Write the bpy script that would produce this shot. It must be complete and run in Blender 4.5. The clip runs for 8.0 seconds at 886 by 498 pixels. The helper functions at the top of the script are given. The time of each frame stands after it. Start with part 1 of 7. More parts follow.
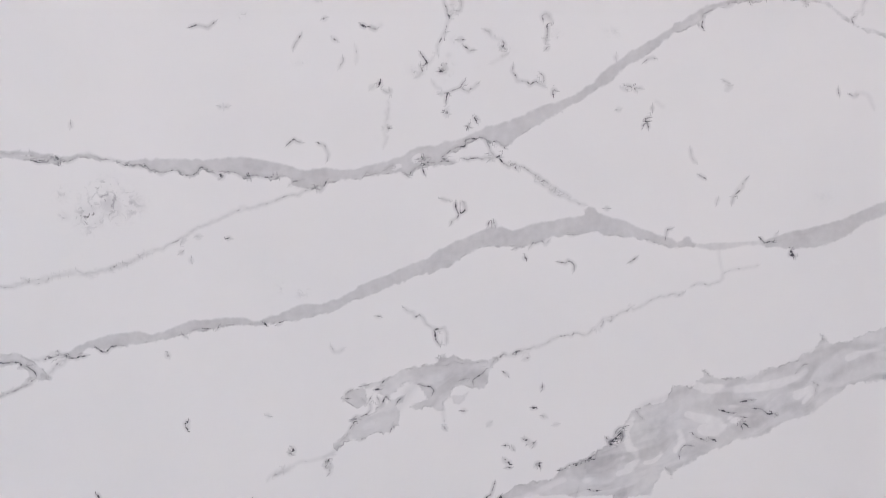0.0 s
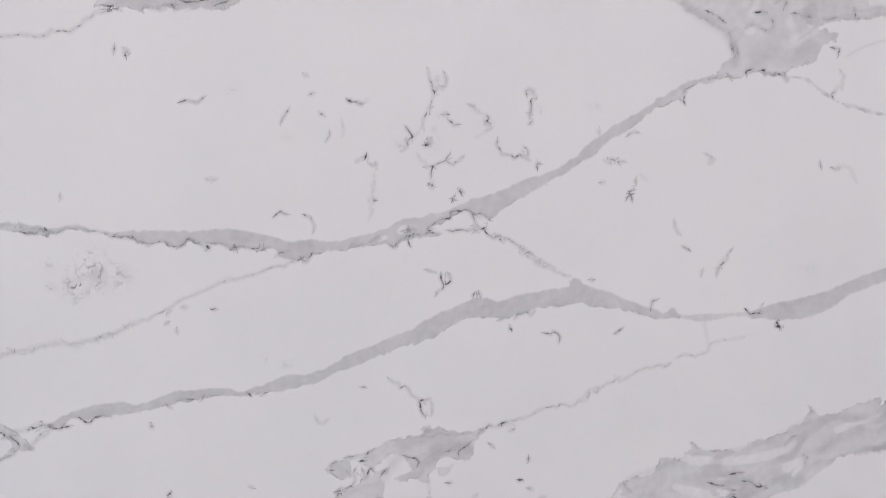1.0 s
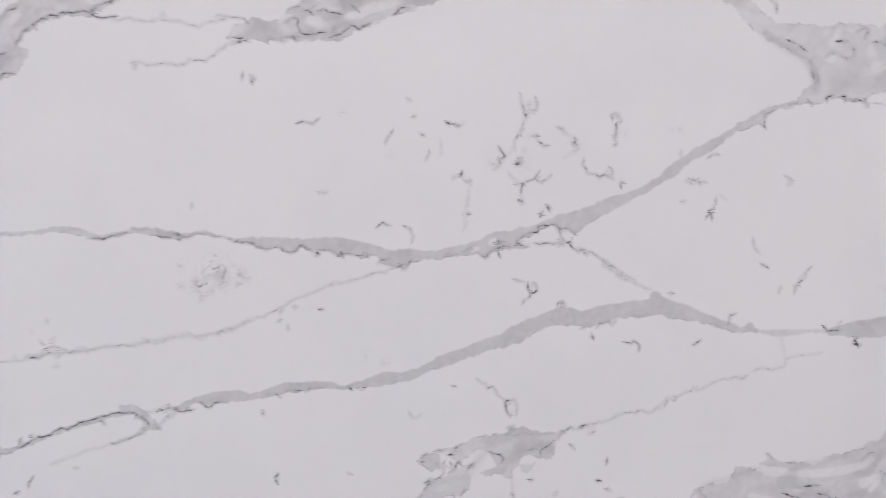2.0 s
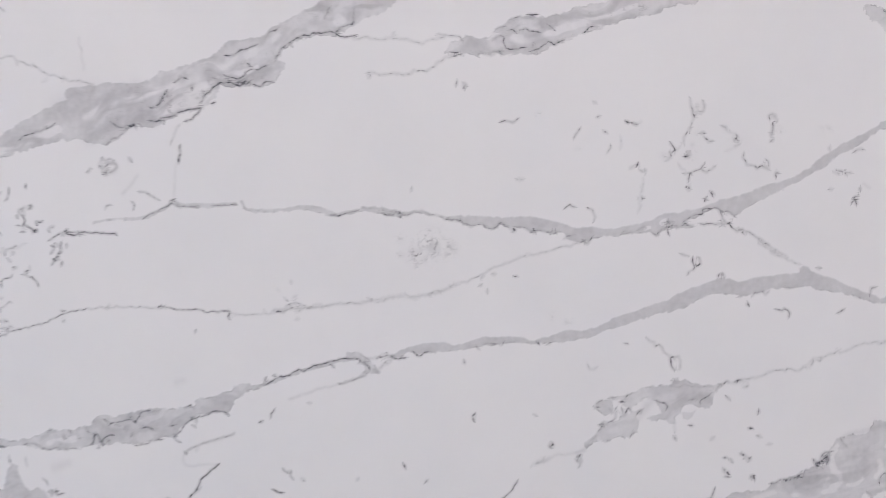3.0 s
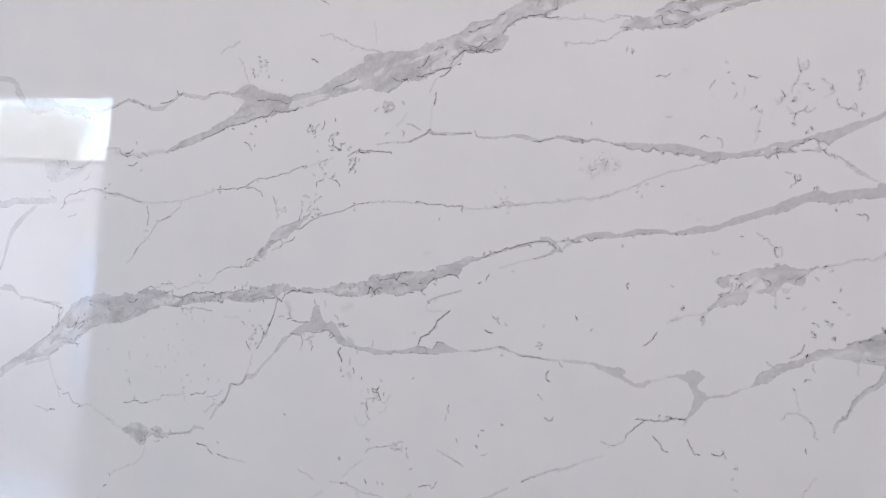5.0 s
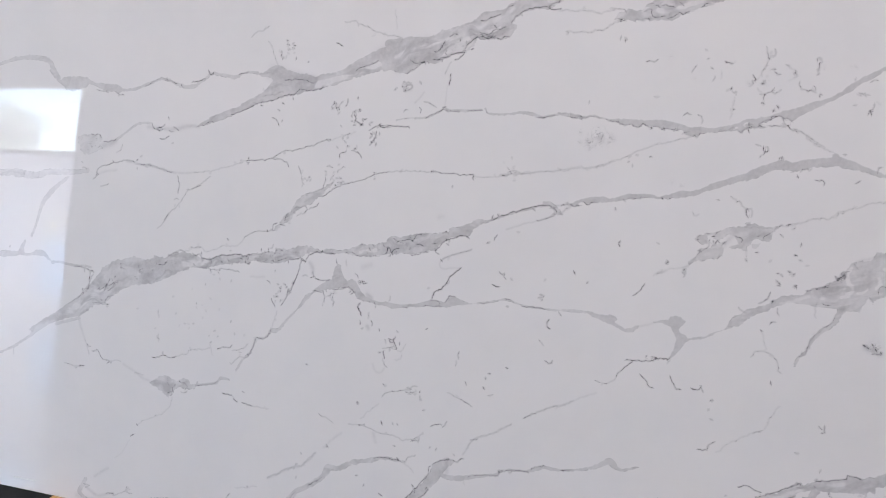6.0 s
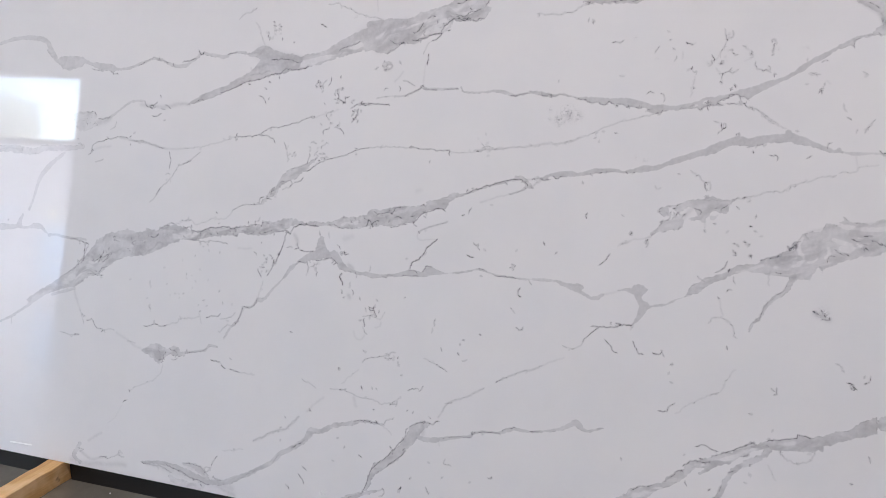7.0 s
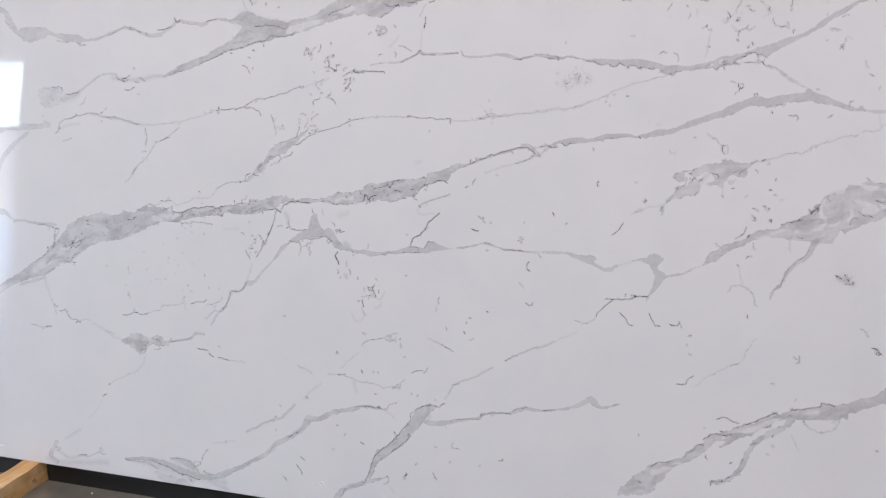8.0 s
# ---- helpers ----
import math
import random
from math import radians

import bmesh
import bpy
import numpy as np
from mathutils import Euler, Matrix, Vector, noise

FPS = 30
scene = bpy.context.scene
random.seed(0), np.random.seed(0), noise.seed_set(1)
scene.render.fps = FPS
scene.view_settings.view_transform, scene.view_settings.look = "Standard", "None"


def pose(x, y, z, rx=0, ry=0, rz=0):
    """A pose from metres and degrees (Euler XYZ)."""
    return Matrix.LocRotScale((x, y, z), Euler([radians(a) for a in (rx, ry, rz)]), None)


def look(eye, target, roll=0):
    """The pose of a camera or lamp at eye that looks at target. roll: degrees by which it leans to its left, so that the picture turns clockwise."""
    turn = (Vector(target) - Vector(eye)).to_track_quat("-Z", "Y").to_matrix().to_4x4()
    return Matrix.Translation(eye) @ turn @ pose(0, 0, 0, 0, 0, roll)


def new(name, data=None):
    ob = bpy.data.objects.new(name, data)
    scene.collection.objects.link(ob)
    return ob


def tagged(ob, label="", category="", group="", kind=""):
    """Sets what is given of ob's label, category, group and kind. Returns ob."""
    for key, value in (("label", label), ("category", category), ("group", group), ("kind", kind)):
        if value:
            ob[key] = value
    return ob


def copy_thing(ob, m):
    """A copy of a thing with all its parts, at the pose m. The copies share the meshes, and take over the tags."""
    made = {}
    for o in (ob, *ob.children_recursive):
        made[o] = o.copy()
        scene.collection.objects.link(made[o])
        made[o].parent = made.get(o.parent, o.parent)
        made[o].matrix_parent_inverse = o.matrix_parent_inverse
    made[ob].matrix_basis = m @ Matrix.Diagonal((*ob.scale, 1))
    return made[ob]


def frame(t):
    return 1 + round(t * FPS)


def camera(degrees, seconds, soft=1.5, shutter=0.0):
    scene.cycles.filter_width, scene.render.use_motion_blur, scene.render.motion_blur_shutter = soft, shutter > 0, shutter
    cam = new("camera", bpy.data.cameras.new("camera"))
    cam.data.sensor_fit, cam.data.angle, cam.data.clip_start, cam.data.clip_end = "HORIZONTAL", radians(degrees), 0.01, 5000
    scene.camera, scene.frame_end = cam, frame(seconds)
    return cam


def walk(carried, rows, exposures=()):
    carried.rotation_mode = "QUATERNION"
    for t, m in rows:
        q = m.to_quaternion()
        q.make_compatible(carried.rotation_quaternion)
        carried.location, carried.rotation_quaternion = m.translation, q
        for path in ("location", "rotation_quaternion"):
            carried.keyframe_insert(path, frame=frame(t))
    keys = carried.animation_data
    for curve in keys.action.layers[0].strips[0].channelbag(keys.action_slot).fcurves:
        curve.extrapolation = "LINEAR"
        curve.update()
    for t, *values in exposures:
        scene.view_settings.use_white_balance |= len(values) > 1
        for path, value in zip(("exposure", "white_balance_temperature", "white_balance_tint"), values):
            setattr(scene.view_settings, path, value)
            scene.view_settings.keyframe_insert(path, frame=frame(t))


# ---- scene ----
cam = camera(56.57, 8.0, soft=0.92, shutter=0.4)
PATH = [
    (0.0, (0.3274, -0.7208, 1.4757), (0.4612, 1.1747, 0.8518), -0.85),
    (0.5, (0.336, -0.7177, 1.4889), (0.4653, 1.1926, 0.9111), -0.93),
    (1.0, (0.3492, -0.718, 1.504), (0.4769, 1.2096, 0.9864), -0.74),
    (1.2, (0.3573, -0.7229, 1.5164), (0.4826, 1.2041, 0.9959), -0.74),
    (2.3, (0.3262, -0.8379, 1.5138), (0.145, 1.1004, 1.0551), -1.05),
    (2.5, (0.3004, -0.8721, 1.523), (0.076, 1.061, 1.0618), -1.21),
    (3.0, (0.2172, -1.0201, 1.514), (-0.065, 0.9112, 1.0778), -1.15),
    (3.5, (0.1946, -1.1899, 1.5067), (-0.1906, 0.7235, 1.0704), -1.57),
    (3.8, (0.2453, -1.2992, 1.4704), (-0.3437, 0.5703, 1.0726), -1.2),
    (4.0, (0.2837, -1.3657, 1.4532), (-0.4106, 0.465, 1.0448), -0.92),
    (4.5, (0.3654, -1.4891, 1.4634), (-0.3795, 0.3189, 1.0437), -0.82),
    (4.7, (0.3884, -1.5171, 1.4726), (-0.3722, 0.2809, 1.038), -1.19),
    (5.8, (0.3443, -1.8438, 1.4405), (-0.3247, -0.0141, 0.9884), -0.64),
    (6.0, (0.3445, -1.8815, 1.4319), (-0.3085, -0.0437, 0.9889), -0.21),
    (6.5, (0.3892, -1.935, 1.4093), (-0.2627, -0.0955, 0.9719), 0.03),
    (7.0, (0.4442, -1.974, 1.3935), (-0.208, -0.1386, 0.9396), 0.21),
    (7.5, (0.411, -1.9744, 1.3691), (-0.234, -0.1406, 0.8987), 0.35),
    (8.0, (0.2859, -1.9142, 1.3522), (-0.2569, -0.0554, 0.8521), -0.64),
]

walk(cam, [(t, look(eye, target, roll)) for t, eye, target, roll in PATH],
     exposures=[(0.0, 4.16), (1.0, 4.10), (2.5, 4.11), (3.5, 4.08), (4.0, 4.09), (4.5, 3.96), (5.8, 3.98), (7.0, 4.01), (7.5, 3.99), (8.0, 4.10)])

# ---- world, sun, lamps ----
world = bpy.data.worlds.new("sky")
scene.world = world
world.use_nodes = True
wn = world.node_tree
sky = wn.nodes.new("ShaderNodeTexSky")
sky.sky_type = "NISHITA"
sky.sun_disc = False
SUN_EL, SUN_AZ = radians(48), radians(160)
sky.sun_elevation, sky.sun_rotation = SUN_EL, SUN_AZ
wn.links.new(sky.outputs[0], wn.nodes["Background"].inputs[0])
wn.nodes["Background"].inputs[1].default_value = 0.15

sun_data = bpy.data.lights.new("sun", "SUN")
sun_data.energy, sun_data.angle, sun_data.color = 3.0, radians(0.5), (1, 0.95, 0.88)
sun = new("sun", sun_data)
sun_way = Vector((math.sin(SUN_AZ) * math.cos(SUN_EL), math.cos(SUN_AZ) * math.cos(SUN_EL), math.sin(SUN_EL)))
sun.matrix_world = look(sun_way * 30, (0, 0, 0))

# assumed lamps, never in view; watts differ to balance the slab's brightness
LAMPS = [(-3.9, -2.3, 1.8), (-0.7, -2.3, 3.5), (2.5, -2.3, 6.6), (-3.9, -5.0, 3.6), (-0.7, -5.0, 1.6), (2.5, -5.0, 1.6)]
for x, y, watts in LAMPS:
    d = bpy.data.lights.new("ceiling_lamp", "AREA")
    d.shape, d.size, d.size_y, d.energy, d.color = "RECTANGLE", 2.3, 0.5, watts, (1.045, 0.95, 0.968)
    new("ceiling_lamp", d).matrix_world = pose(x, y, 6.10)


# ---- materials ----
class Nodes:
    """A short way to write node trees."""

    def __init__(self, name):
        self.m = bpy.data.materials.new(name)
        self.m.use_nodes = True
        self.t = self.m.node_tree
        self.b = self.t.nodes["Principled BSDF"]

    def put(self, socket, v):
        if isinstance(v, bpy.types.NodeSocket):
            self.t.links.new(v, socket)
        elif isinstance(v, tuple) and len(v) == 3 and socket.type == "RGBA":
            socket.default_value = (*v, 1)
        else:
            socket.default_value = v

    def math(self, op, a, b=0.0, c=0.0, clamp=False):
        n = self.t.nodes.new("ShaderNodeMath")
        n.operation, n.use_clamp = op, clamp
        for k, v in enumerate((a, b, c)):
            self.put(n.inputs[k], v)
        return n.outputs[0]

    def mix(self, f, a, b):
        n = self.t.nodes.new("ShaderNodeMix")
        n.data_type = "RGBA"
        self.put(n.inputs[0], f)
        self.put(n.inputs[6], a)
        self.put(n.inputs[7], b)
        return n.outputs[2]

    def noise(self, vec, scale, detail=3.0, rough=0.55, distort=0.0):
        n = self.t.nodes.new("ShaderNodeTexNoise")
        self.put(n.inputs["Vector"], vec)
        for k, v in (("Scale", scale), ("Detail", detail), ("Roughness", rough), ("Distortion", distort)):
            n.inputs[k].default_value = v
        return n.outputs[0]

    def step(self, v, lo, hi):
        n = self.t.nodes.new("ShaderNodeMapRange")
        n.interpolation_type = "SMOOTHSTEP"
        self.put(n.inputs[0], v)
        self.put(n.inputs[1], lo)
        self.put(n.inputs[2], hi)
        return n.outputs[0]

    def parts(self, attribute):
        a = self.t.nodes.new("ShaderNodeAttribute")
        a.attribute_name = attribute
        s = self.t.nodes.new("ShaderNodeSeparateXYZ")
        self.t.links.new(a.outputs["Vector"], s.inputs[0])
        return s.outputs

    def split(self, vector):
        s = self.t.nodes.new("ShaderNodeSeparateXYZ")
        self.t.links.new(vector, s.inputs[0])
        return s.outputs

    def vec(self, x, y, z=0.0):
        n = self.t.nodes.new("ShaderNodeCombineXYZ")
        for k, v in enumerate((x, y, z)):
            self.put(n.inputs[k], v)
        return n.outputs[0]

    def place(self, stretch=(1, 1, 1)):
        c = self.t.nodes.new("ShaderNodeTexCoord")
        m = self.t.nodes.new("ShaderNodeMapping")
        m.inputs["Scale"].default_value = stretch
        self.t.links.new(c.outputs["Object"], m.inputs["Vector"])
        return m.outputs[0]

    def bump(self, height, strength, distance):
        n = self.t.nodes.new("ShaderNodeBump")
        n.inputs["Strength"].default_value, n.inputs["Distance"].default_value = strength, distance
        self.put(n.inputs["Height"], height)
        self.put(self.b.inputs["Normal"], n.outputs[0])

    def base(self, colour, rough, metal=0.0):
        self.put(self.b.inputs["Base Color"], colour)
        self.put(self.b.inputs["Roughness"], rough)
        self.put(self.b.inputs["Metallic"], metal)
        return self.m


WHITE, PALE, GREY, DARK = (0.80, 0.785, 0.80), (0.775, 0.765, 0.785), (0.445, 0.437, 0.465), (0.085, 0.083, 0.10)


def veined_quartz():
    """Polished white quartz: broad grey bands, marbled inside, fine dark hairlines and soft clouds. Lengths in mm."""
    n = Nodes("veined_quartz")
    at = n.place()
    band, tone, swirl = n.parts("vein")
    hair, near, width = n.parts("hair")
    power, cloud, rim = n.parts("amount")
    milk, stain, _ = n.parts("milk")
    fine = n.math("SUBTRACT", n.noise(at, 420, 2), 0.5)
    mid = n.math("SUBTRACT", n.noise(at, 110, 3), 0.5)
    slow = n.noise(at, 24, 3)
    # white ground, hardly clouded
    ground = n.mix(n.step(n.noise(at, 5, 4), 0.35, 0.7), WHITE, PALE)
    # broad bands with a ragged edge, more so where they are marbled
    rag = n.math("ADD", n.math("ADD", n.math("MULTIPLY", mid, 5.0), n.math("MULTIPLY", fine, 1.6)), n.math("MULTIPLY", n.math("SUBTRACT", n.noise(at, 45, 3), 0.5), n.math("ADD", 4.0, n.math("MULTIPLY", swirl, 8.0))))
    rag = n.math("MULTIPLY", rag, n.math("ADD", 0.6, n.math("ADD", n.math("MULTIPLY", rim, 0.9), n.math("MULTIPLY", swirl, 0.7))))
    peak = n.math("POWER", n.math("SUBTRACT", 1.0, n.math("ABSOLUTE", n.math("SUBTRACT", n.math("MULTIPLY", n.noise(at, 38, 2), 2.0), 1.0))), 6.0)
    rag = n.math("ADD", rag, n.math("MULTIPLY", n.math("SUBTRACT", peak, 0.35), n.math("MULTIPLY", n.math("ADD", rim, swirl), 5.0)))
    edge = n.math("ADD", band, rag)
    soft = n.math("MULTIPLY", n.math("SUBTRACT", 1.0, rim, clamp=True), 1.1)
    inside = n.step(edge, n.math("SUBTRACT", -0.9, soft), n.math("ADD", 0.7, soft))
    # marbling drawn out along the general run of the veins, about 20 degrees up to the right
    u, _, v = n.split(at)
    swing = n.math("MULTIPLY", n.math("SUBTRACT", n.noise(at, 9, 2), 0.5), 0.10)
    run = n.math("ADD", n.math("MULTIPLY", u, 0.94), n.math("MULTIPLY", v, 0.34))
    rise = n.math("ADD", n.math("SUBTRACT", n.math("MULTIPLY", v, 0.94), n.math("MULTIPLY", u, 0.34)), swing)
    flow = n.vec(n.math("MULTIPLY", run, 9.0), n.math("MULTIPLY", rise, 27.0))
    streak = n.noise(flow, 1.35, 2, 0.45, 0.9)
    clump = n.noise(at, 30, 3, 0.5, 0.6)
    streak = n.math("ADD", n.math("MULTIPLY", streak, 0.78), n.math("MULTIPLY", clump, 0.22))
    white = n.math("MULTIPLY", swirl, n.step(streak, 0.47, 0.57))
    drawn = n.math("ADD", milk, n.math("ADD", n.math("MULTIPLY", mid, 0.4), n.math("MULTIPLY", n.math("SUBTRACT", streak, 0.5), 3.4)))
    drawn = n.math("MULTIPLY", n.math("MULTIPLY", n.step(drawn, 0.05, 0.68), n.step(milk, 0.0, 0.3)), 0.82)
    white = n.math("MAXIMUM", white, drawn)
    deep = n.math("MULTIPLY", n.math("ADD", swirl, 0.12), n.math("MULTIPLY", n.step(streak, 0.47, 0.36), 0.45))
    depth = n.math("MULTIPLY", tone, n.math("SUBTRACT", n.math("ADD", 0.94, n.math("ADD", n.math("MULTIPLY", n.math("SUBTRACT", slow, 0.5), 0.85), n.math("MULTIPLY", mid, 0.75))), n.math("MULTIPLY", white, 0.85)))
    depth = n.math("MULTIPLY", inside, n.math("ADD", depth, deep))
    colour = n.mix(depth, ground, GREY)
    # dark broken line along a band's edge
    line = n.math("MULTIPLY", n.step(n.math("ABSOLUTE", n.math("SUBTRACT", edge, 0.5)), 1.6, 0.2), n.step(n.noise(at, 70, 3), 0.46, 0.63))
    line = n.math("MULTIPLY", line, n.math("MULTIPLY", rim, 0.9), clamp=True)
    # dark crackle and crumbs inside the marbled bands
    dash = n.vec(n.math("MULTIPLY", run, 16.0), n.math("MULTIPLY", rise, 44.0))
    ridge = n.step(n.math("ABSOLUTE", n.math("SUBTRACT", n.noise(dash, 1.5, 3, 0.55, 1.0), 0.5)), 0.022, 0.004)
    here = n.step(swirl, 0.36, 0.58)
    ridge = n.math("MULTIPLY", n.math("MULTIPLY", ridge, inside), n.math("MULTIPLY", here, n.step(n.noise(at, 48, 3), 0.53, 0.62)))
    # hairlines: a faint uneven line with dark beads on it
    jag = n.math("SUBTRACT", n.noise(at, 230, 2), 0.5)
    wig = n.math("ADD", n.math("MULTIPLY", mid, 1.2), n.math("ADD", n.math("MULTIPLY", jag, 1.0), n.math("MULTIPLY", fine, 0.6)))
    wig = n.math("MULTIPLY", wig, n.math("SUBTRACT", 1.0, n.math("MULTIPLY", n.step(width, 1.65, 2.3), 0.6)))
    off = n.math("ABSOLUTE", n.math("ADD", hair, wig))
    uneven = n.noise(at, 85, 3)
    wide = n.math("MULTIPLY", width, n.math("ADD", n.math("MULTIPLY", uneven, 2.0), -0.3))
    close = n.step(near, 6.0, 3.5)
    gap = n.math("ADD", 0.2, n.math("MULTIPLY", n.step(n.math("ADD", n.noise(at, 95, 3), n.math("MULTIPLY", power, 0.20)), 0.58, 0.70), 0.85))
    strong = n.math("MULTIPLY", n.math("POWER", power, 1.25), gap)
    thread = n.math("MULTIPLY", n.step(n.math("SUBTRACT", off, n.math("MULTIPLY", wide, 0.45)), 0.8, -0.1), close)
    bead = n.math("MULTIPLY", n.step(n.math("SUBTRACT", off, n.math("MULTIPLY", wide, 0.55)), 0.6, -0.4), n.math("MULTIPLY", close, n.step(n.noise(at, 170, 2), 0.49, 0.57)))
    core = n.math("ADD", n.math("MULTIPLY", thread, n.math("MULTIPLY", strong, 0.62)), n.math("MULTIPLY", bead, n.math("MULTIPLY", strong, 1.15)), clamp=True)
    halo = n.math("MULTIPLY", n.math("MULTIPLY", n.step(n.math("SUBTRACT", off, wide), 3.2, 0.2), close), n.math("MULTIPLY", power, 0.5))
    # soft clouds with crumbs
    crumb = n.step(n.noise(at, 95, 4, 0.6, 0.8), 0.50, 0.66)
    haze = n.math("MULTIPLY", cloud, n.math("ADD", n.math("MULTIPLY", n.step(n.noise(at, 42, 3), 0.40, 0.66), 0.55), n.math("MULTIPLY", crumb, 1.3)))
    grit = n.math("MULTIPLY", n.step(n.noise(at, 130, 3, 0.6, 1.2), 0.58, 0.68), n.math("MULTIPLY", cloud, 1.5), clamp=True)
    trail = n.math("MULTIPLY", stain, n.math("ADD", 0.45, n.math("ADD", n.math("MULTIPLY", n.noise(at, 55, 3), 1.1), n.math("MULTIPLY", mid, 0.8))), clamp=True)
    trail = n.math("MULTIPLY", trail, n.math("SUBTRACT", 1.0, n.math("MULTIPLY", n.step(drawn, 0.1, 0.6), 0.95)))
    colour = n.mix(n.math("ADD", n.math("ADD", halo, trail), haze, clamp=True), colour, GREY)
    dark = n.math("MAXIMUM", core, n.math("MAXIMUM", line, n.math("MAXIMUM", n.math("MULTIPLY", ridge, 0.8), n.math("MULTIPLY", grit, 0.75))))
    colour = n.mix(dark, colour, DARK)
    n.b.inputs["IOR"].default_value = 1.52
    return n.base(colour, n.math("ADD", 0.008, n.math("MULTIPLY", n.noise(at, 9, 3), 0.02)))


def concrete():
    n = Nodes("concrete_floor")
    at = n.place()
    c = n.mix(n.step(n.noise(at, 2.2, 5), 0.35, 0.7), (0.145, 0.136, 0.115), (0.215, 0.20, 0.172))
    c = n.mix(n.math("MULTIPLY", n.step(n.noise(at, 30, 5), 0.45, 0.75), 0.5), c, (0.13, 0.12, 0.108))
    c = n.mix(n.math("MULTIPLY", n.step(n.noise(at, 260, 3), 0.6, 0.72), 0.5), c, (0.24, 0.225, 0.2))
    n.bump(n.noise(at, 180, 4), 0.08, 0.001)
    n.b.inputs["IOR"].default_value = 2.0
    return n.base(c, n.math("ADD", 0.05, n.math("MULTIPLY", n.noise(at, 6, 3), 0.07)))


def timber():
    """Orange sawn pine: grain along y, rings on the end, a few dark knots, paler rubbed patches, saw marks."""
    n = Nodes("pine")
    plain = n.place()
    g = n.noise(n.place((9, 0.5, 9)), 6, 5, 0.6, 1.4)
    c = n.mix(n.step(g, 0.32, 0.68), (0.70, 0.43, 0.19), (0.54, 0.30, 0.11))
    c = n.mix(n.math("MULTIPLY", n.step(n.noise(n.place((30, 0.8, 30)), 6, 3), 0.55, 0.7), 0.45), c, (0.42, 0.23, 0.09))
    c = n.mix(n.math("MULTIPLY", n.step(n.noise(plain, 9, 3), 0.5, 0.72), 0.5), c, (0.80, 0.60, 0.36))
    knot = n.step(n.noise(n.place((1, 0.55, 1)), 24, 2), 0.67, 0.73)
    c = n.mix(n.math("MULTIPLY", knot, 0.8), c, (0.17, 0.075, 0.03))
    saw = n.noise(n.place((2, 60, 2)), 5, 2)
    n.bump(n.math("ADD", g, n.math("MULTIPLY", saw, 0.35)), 0.5, 0.003)
    return n.base(c, 0.66)


def paint(name, colour, rough=0.75):
    n = Nodes(name)
    at = n.place()
    dim = tuple(v * 0.86 for v in colour)
    c = n.mix(n.step(n.noise(at, 1.6, 5), 0.3, 0.75), colour, dim)
    n.bump(n.noise(at, 120, 3), 0.15, 0.002)
    return n.base(c, rough)


def sheet(name, colour, share):
    """Cladding that lets part of the daylight through."""
    n = Nodes(name)
    at = n.place((1, 1, 0.2))
    c = n.mix(n.noise(at, 3, 3), colour, tuple(v * 0.92 for v in colour))
    n.base(c, 0.5)
    tr = n.t.nodes.new("ShaderNodeBsdfTranslucent")
    n.put(tr.inputs[0], c)
    mx = n.t.nodes.new("ShaderNodeMixShader")
    mx.inputs[0].default_value = share
    n.t.links.new(n.b.outputs[0], mx.inputs[1])
    n.t.links.new(tr.outputs[0], mx.inputs[2])
    n.t.links.new(mx.outputs[0], n.t.nodes["Material Output"].inputs[0])
    return n.m


def hazed_glass(name, amount):
    """Clear glass with a white veil mixed in, which paints haze over the view."""
    n = sheet(name, (0.86, 0.86, 0.88), 0.9)
    t = n.node_tree
    film = t.nodes["Mix Shader"]
    clear = t.nodes.new("ShaderNodeBsdfTransparent")
    both = t.nodes.new("ShaderNodeMixShader")
    both.inputs[0].default_value = amount
    t.links.new(clear.outputs[0], both.inputs[1])
    t.links.new(film.outputs[0], both.inputs[2])
    t.links.new(both.outputs[0], t.nodes["Material Output"].inputs[0])
    return n


def glow(name, colour, strength):
    n = Nodes(name)
    n.put(n.b.inputs["Emission Color"], colour)
    n.b.inputs["Emission Strength"].default_value = strength
    return n.base(colour, 0.5)


QUARTZ = veined_quartz()
FLOOR = concrete()
PINE = timber()
WALL = paint("grey_wall_paint", (0.34, 0.335, 0.33))
CEIL = paint("ceiling_paint", (0.6, 0.6, 0.6))
CLAD = sheet("translucent_cladding", (0.81, 0.81, 0.85), 0.51)
BLUE = sheet("blue_translucent_panel", (0.70, 0.82, 0.96), 0.6)
GLASS = hazed_glass("hazed_window_glass", 0.13)
STEEL = paint("white_steel", (0.75, 0.75, 0.76), 0.4)
TUBE = glow("lamp_diffuser", (1, 0.98, 1), 0.3)
BARK = paint("bark", (0.13, 0.10, 0.075), 0.9)
LEAF = sheet("leaf", (0.20, 0.24, 0.13), 0.55)
ASPHALT = paint("yard_asphalt", (0.09, 0.09, 0.09), 0.85)
GAP_SHADE = paint("gap_shade_black", (0.010, 0.0095, 0.0095), 0.55)
TAPE = paint("near_white", (0.92, 0.92, 0.92), 0.12)


# ---- mesh helpers ----
def link(name, bm, mat, parent=None, label=""):
    me = bpy.data.meshes.new(name)
    bm.to_mesh(me)
    bm.free()
    me.materials.append(mat)
    ob = new(name, me)
    if parent:
        ob.parent = parent
    if label:
        ob["label"] = label
    return ob


def block(size, at=(0, 0, 0), bevel=0.0, bm=None):
    bm = bm or bmesh.new()
    made = bmesh.ops.create_cube(bm, size=1, matrix=Matrix.Translation(at) @ Matrix.Diagonal((*size, 1)))
    if bevel:
        edges = list({e for v in made["verts"] for e in v.link_edges})
        bmesh.ops.bevel(bm, geom=edges, offset=bevel, segments=2, affect="EDGES", profile=0.5)
    return bm


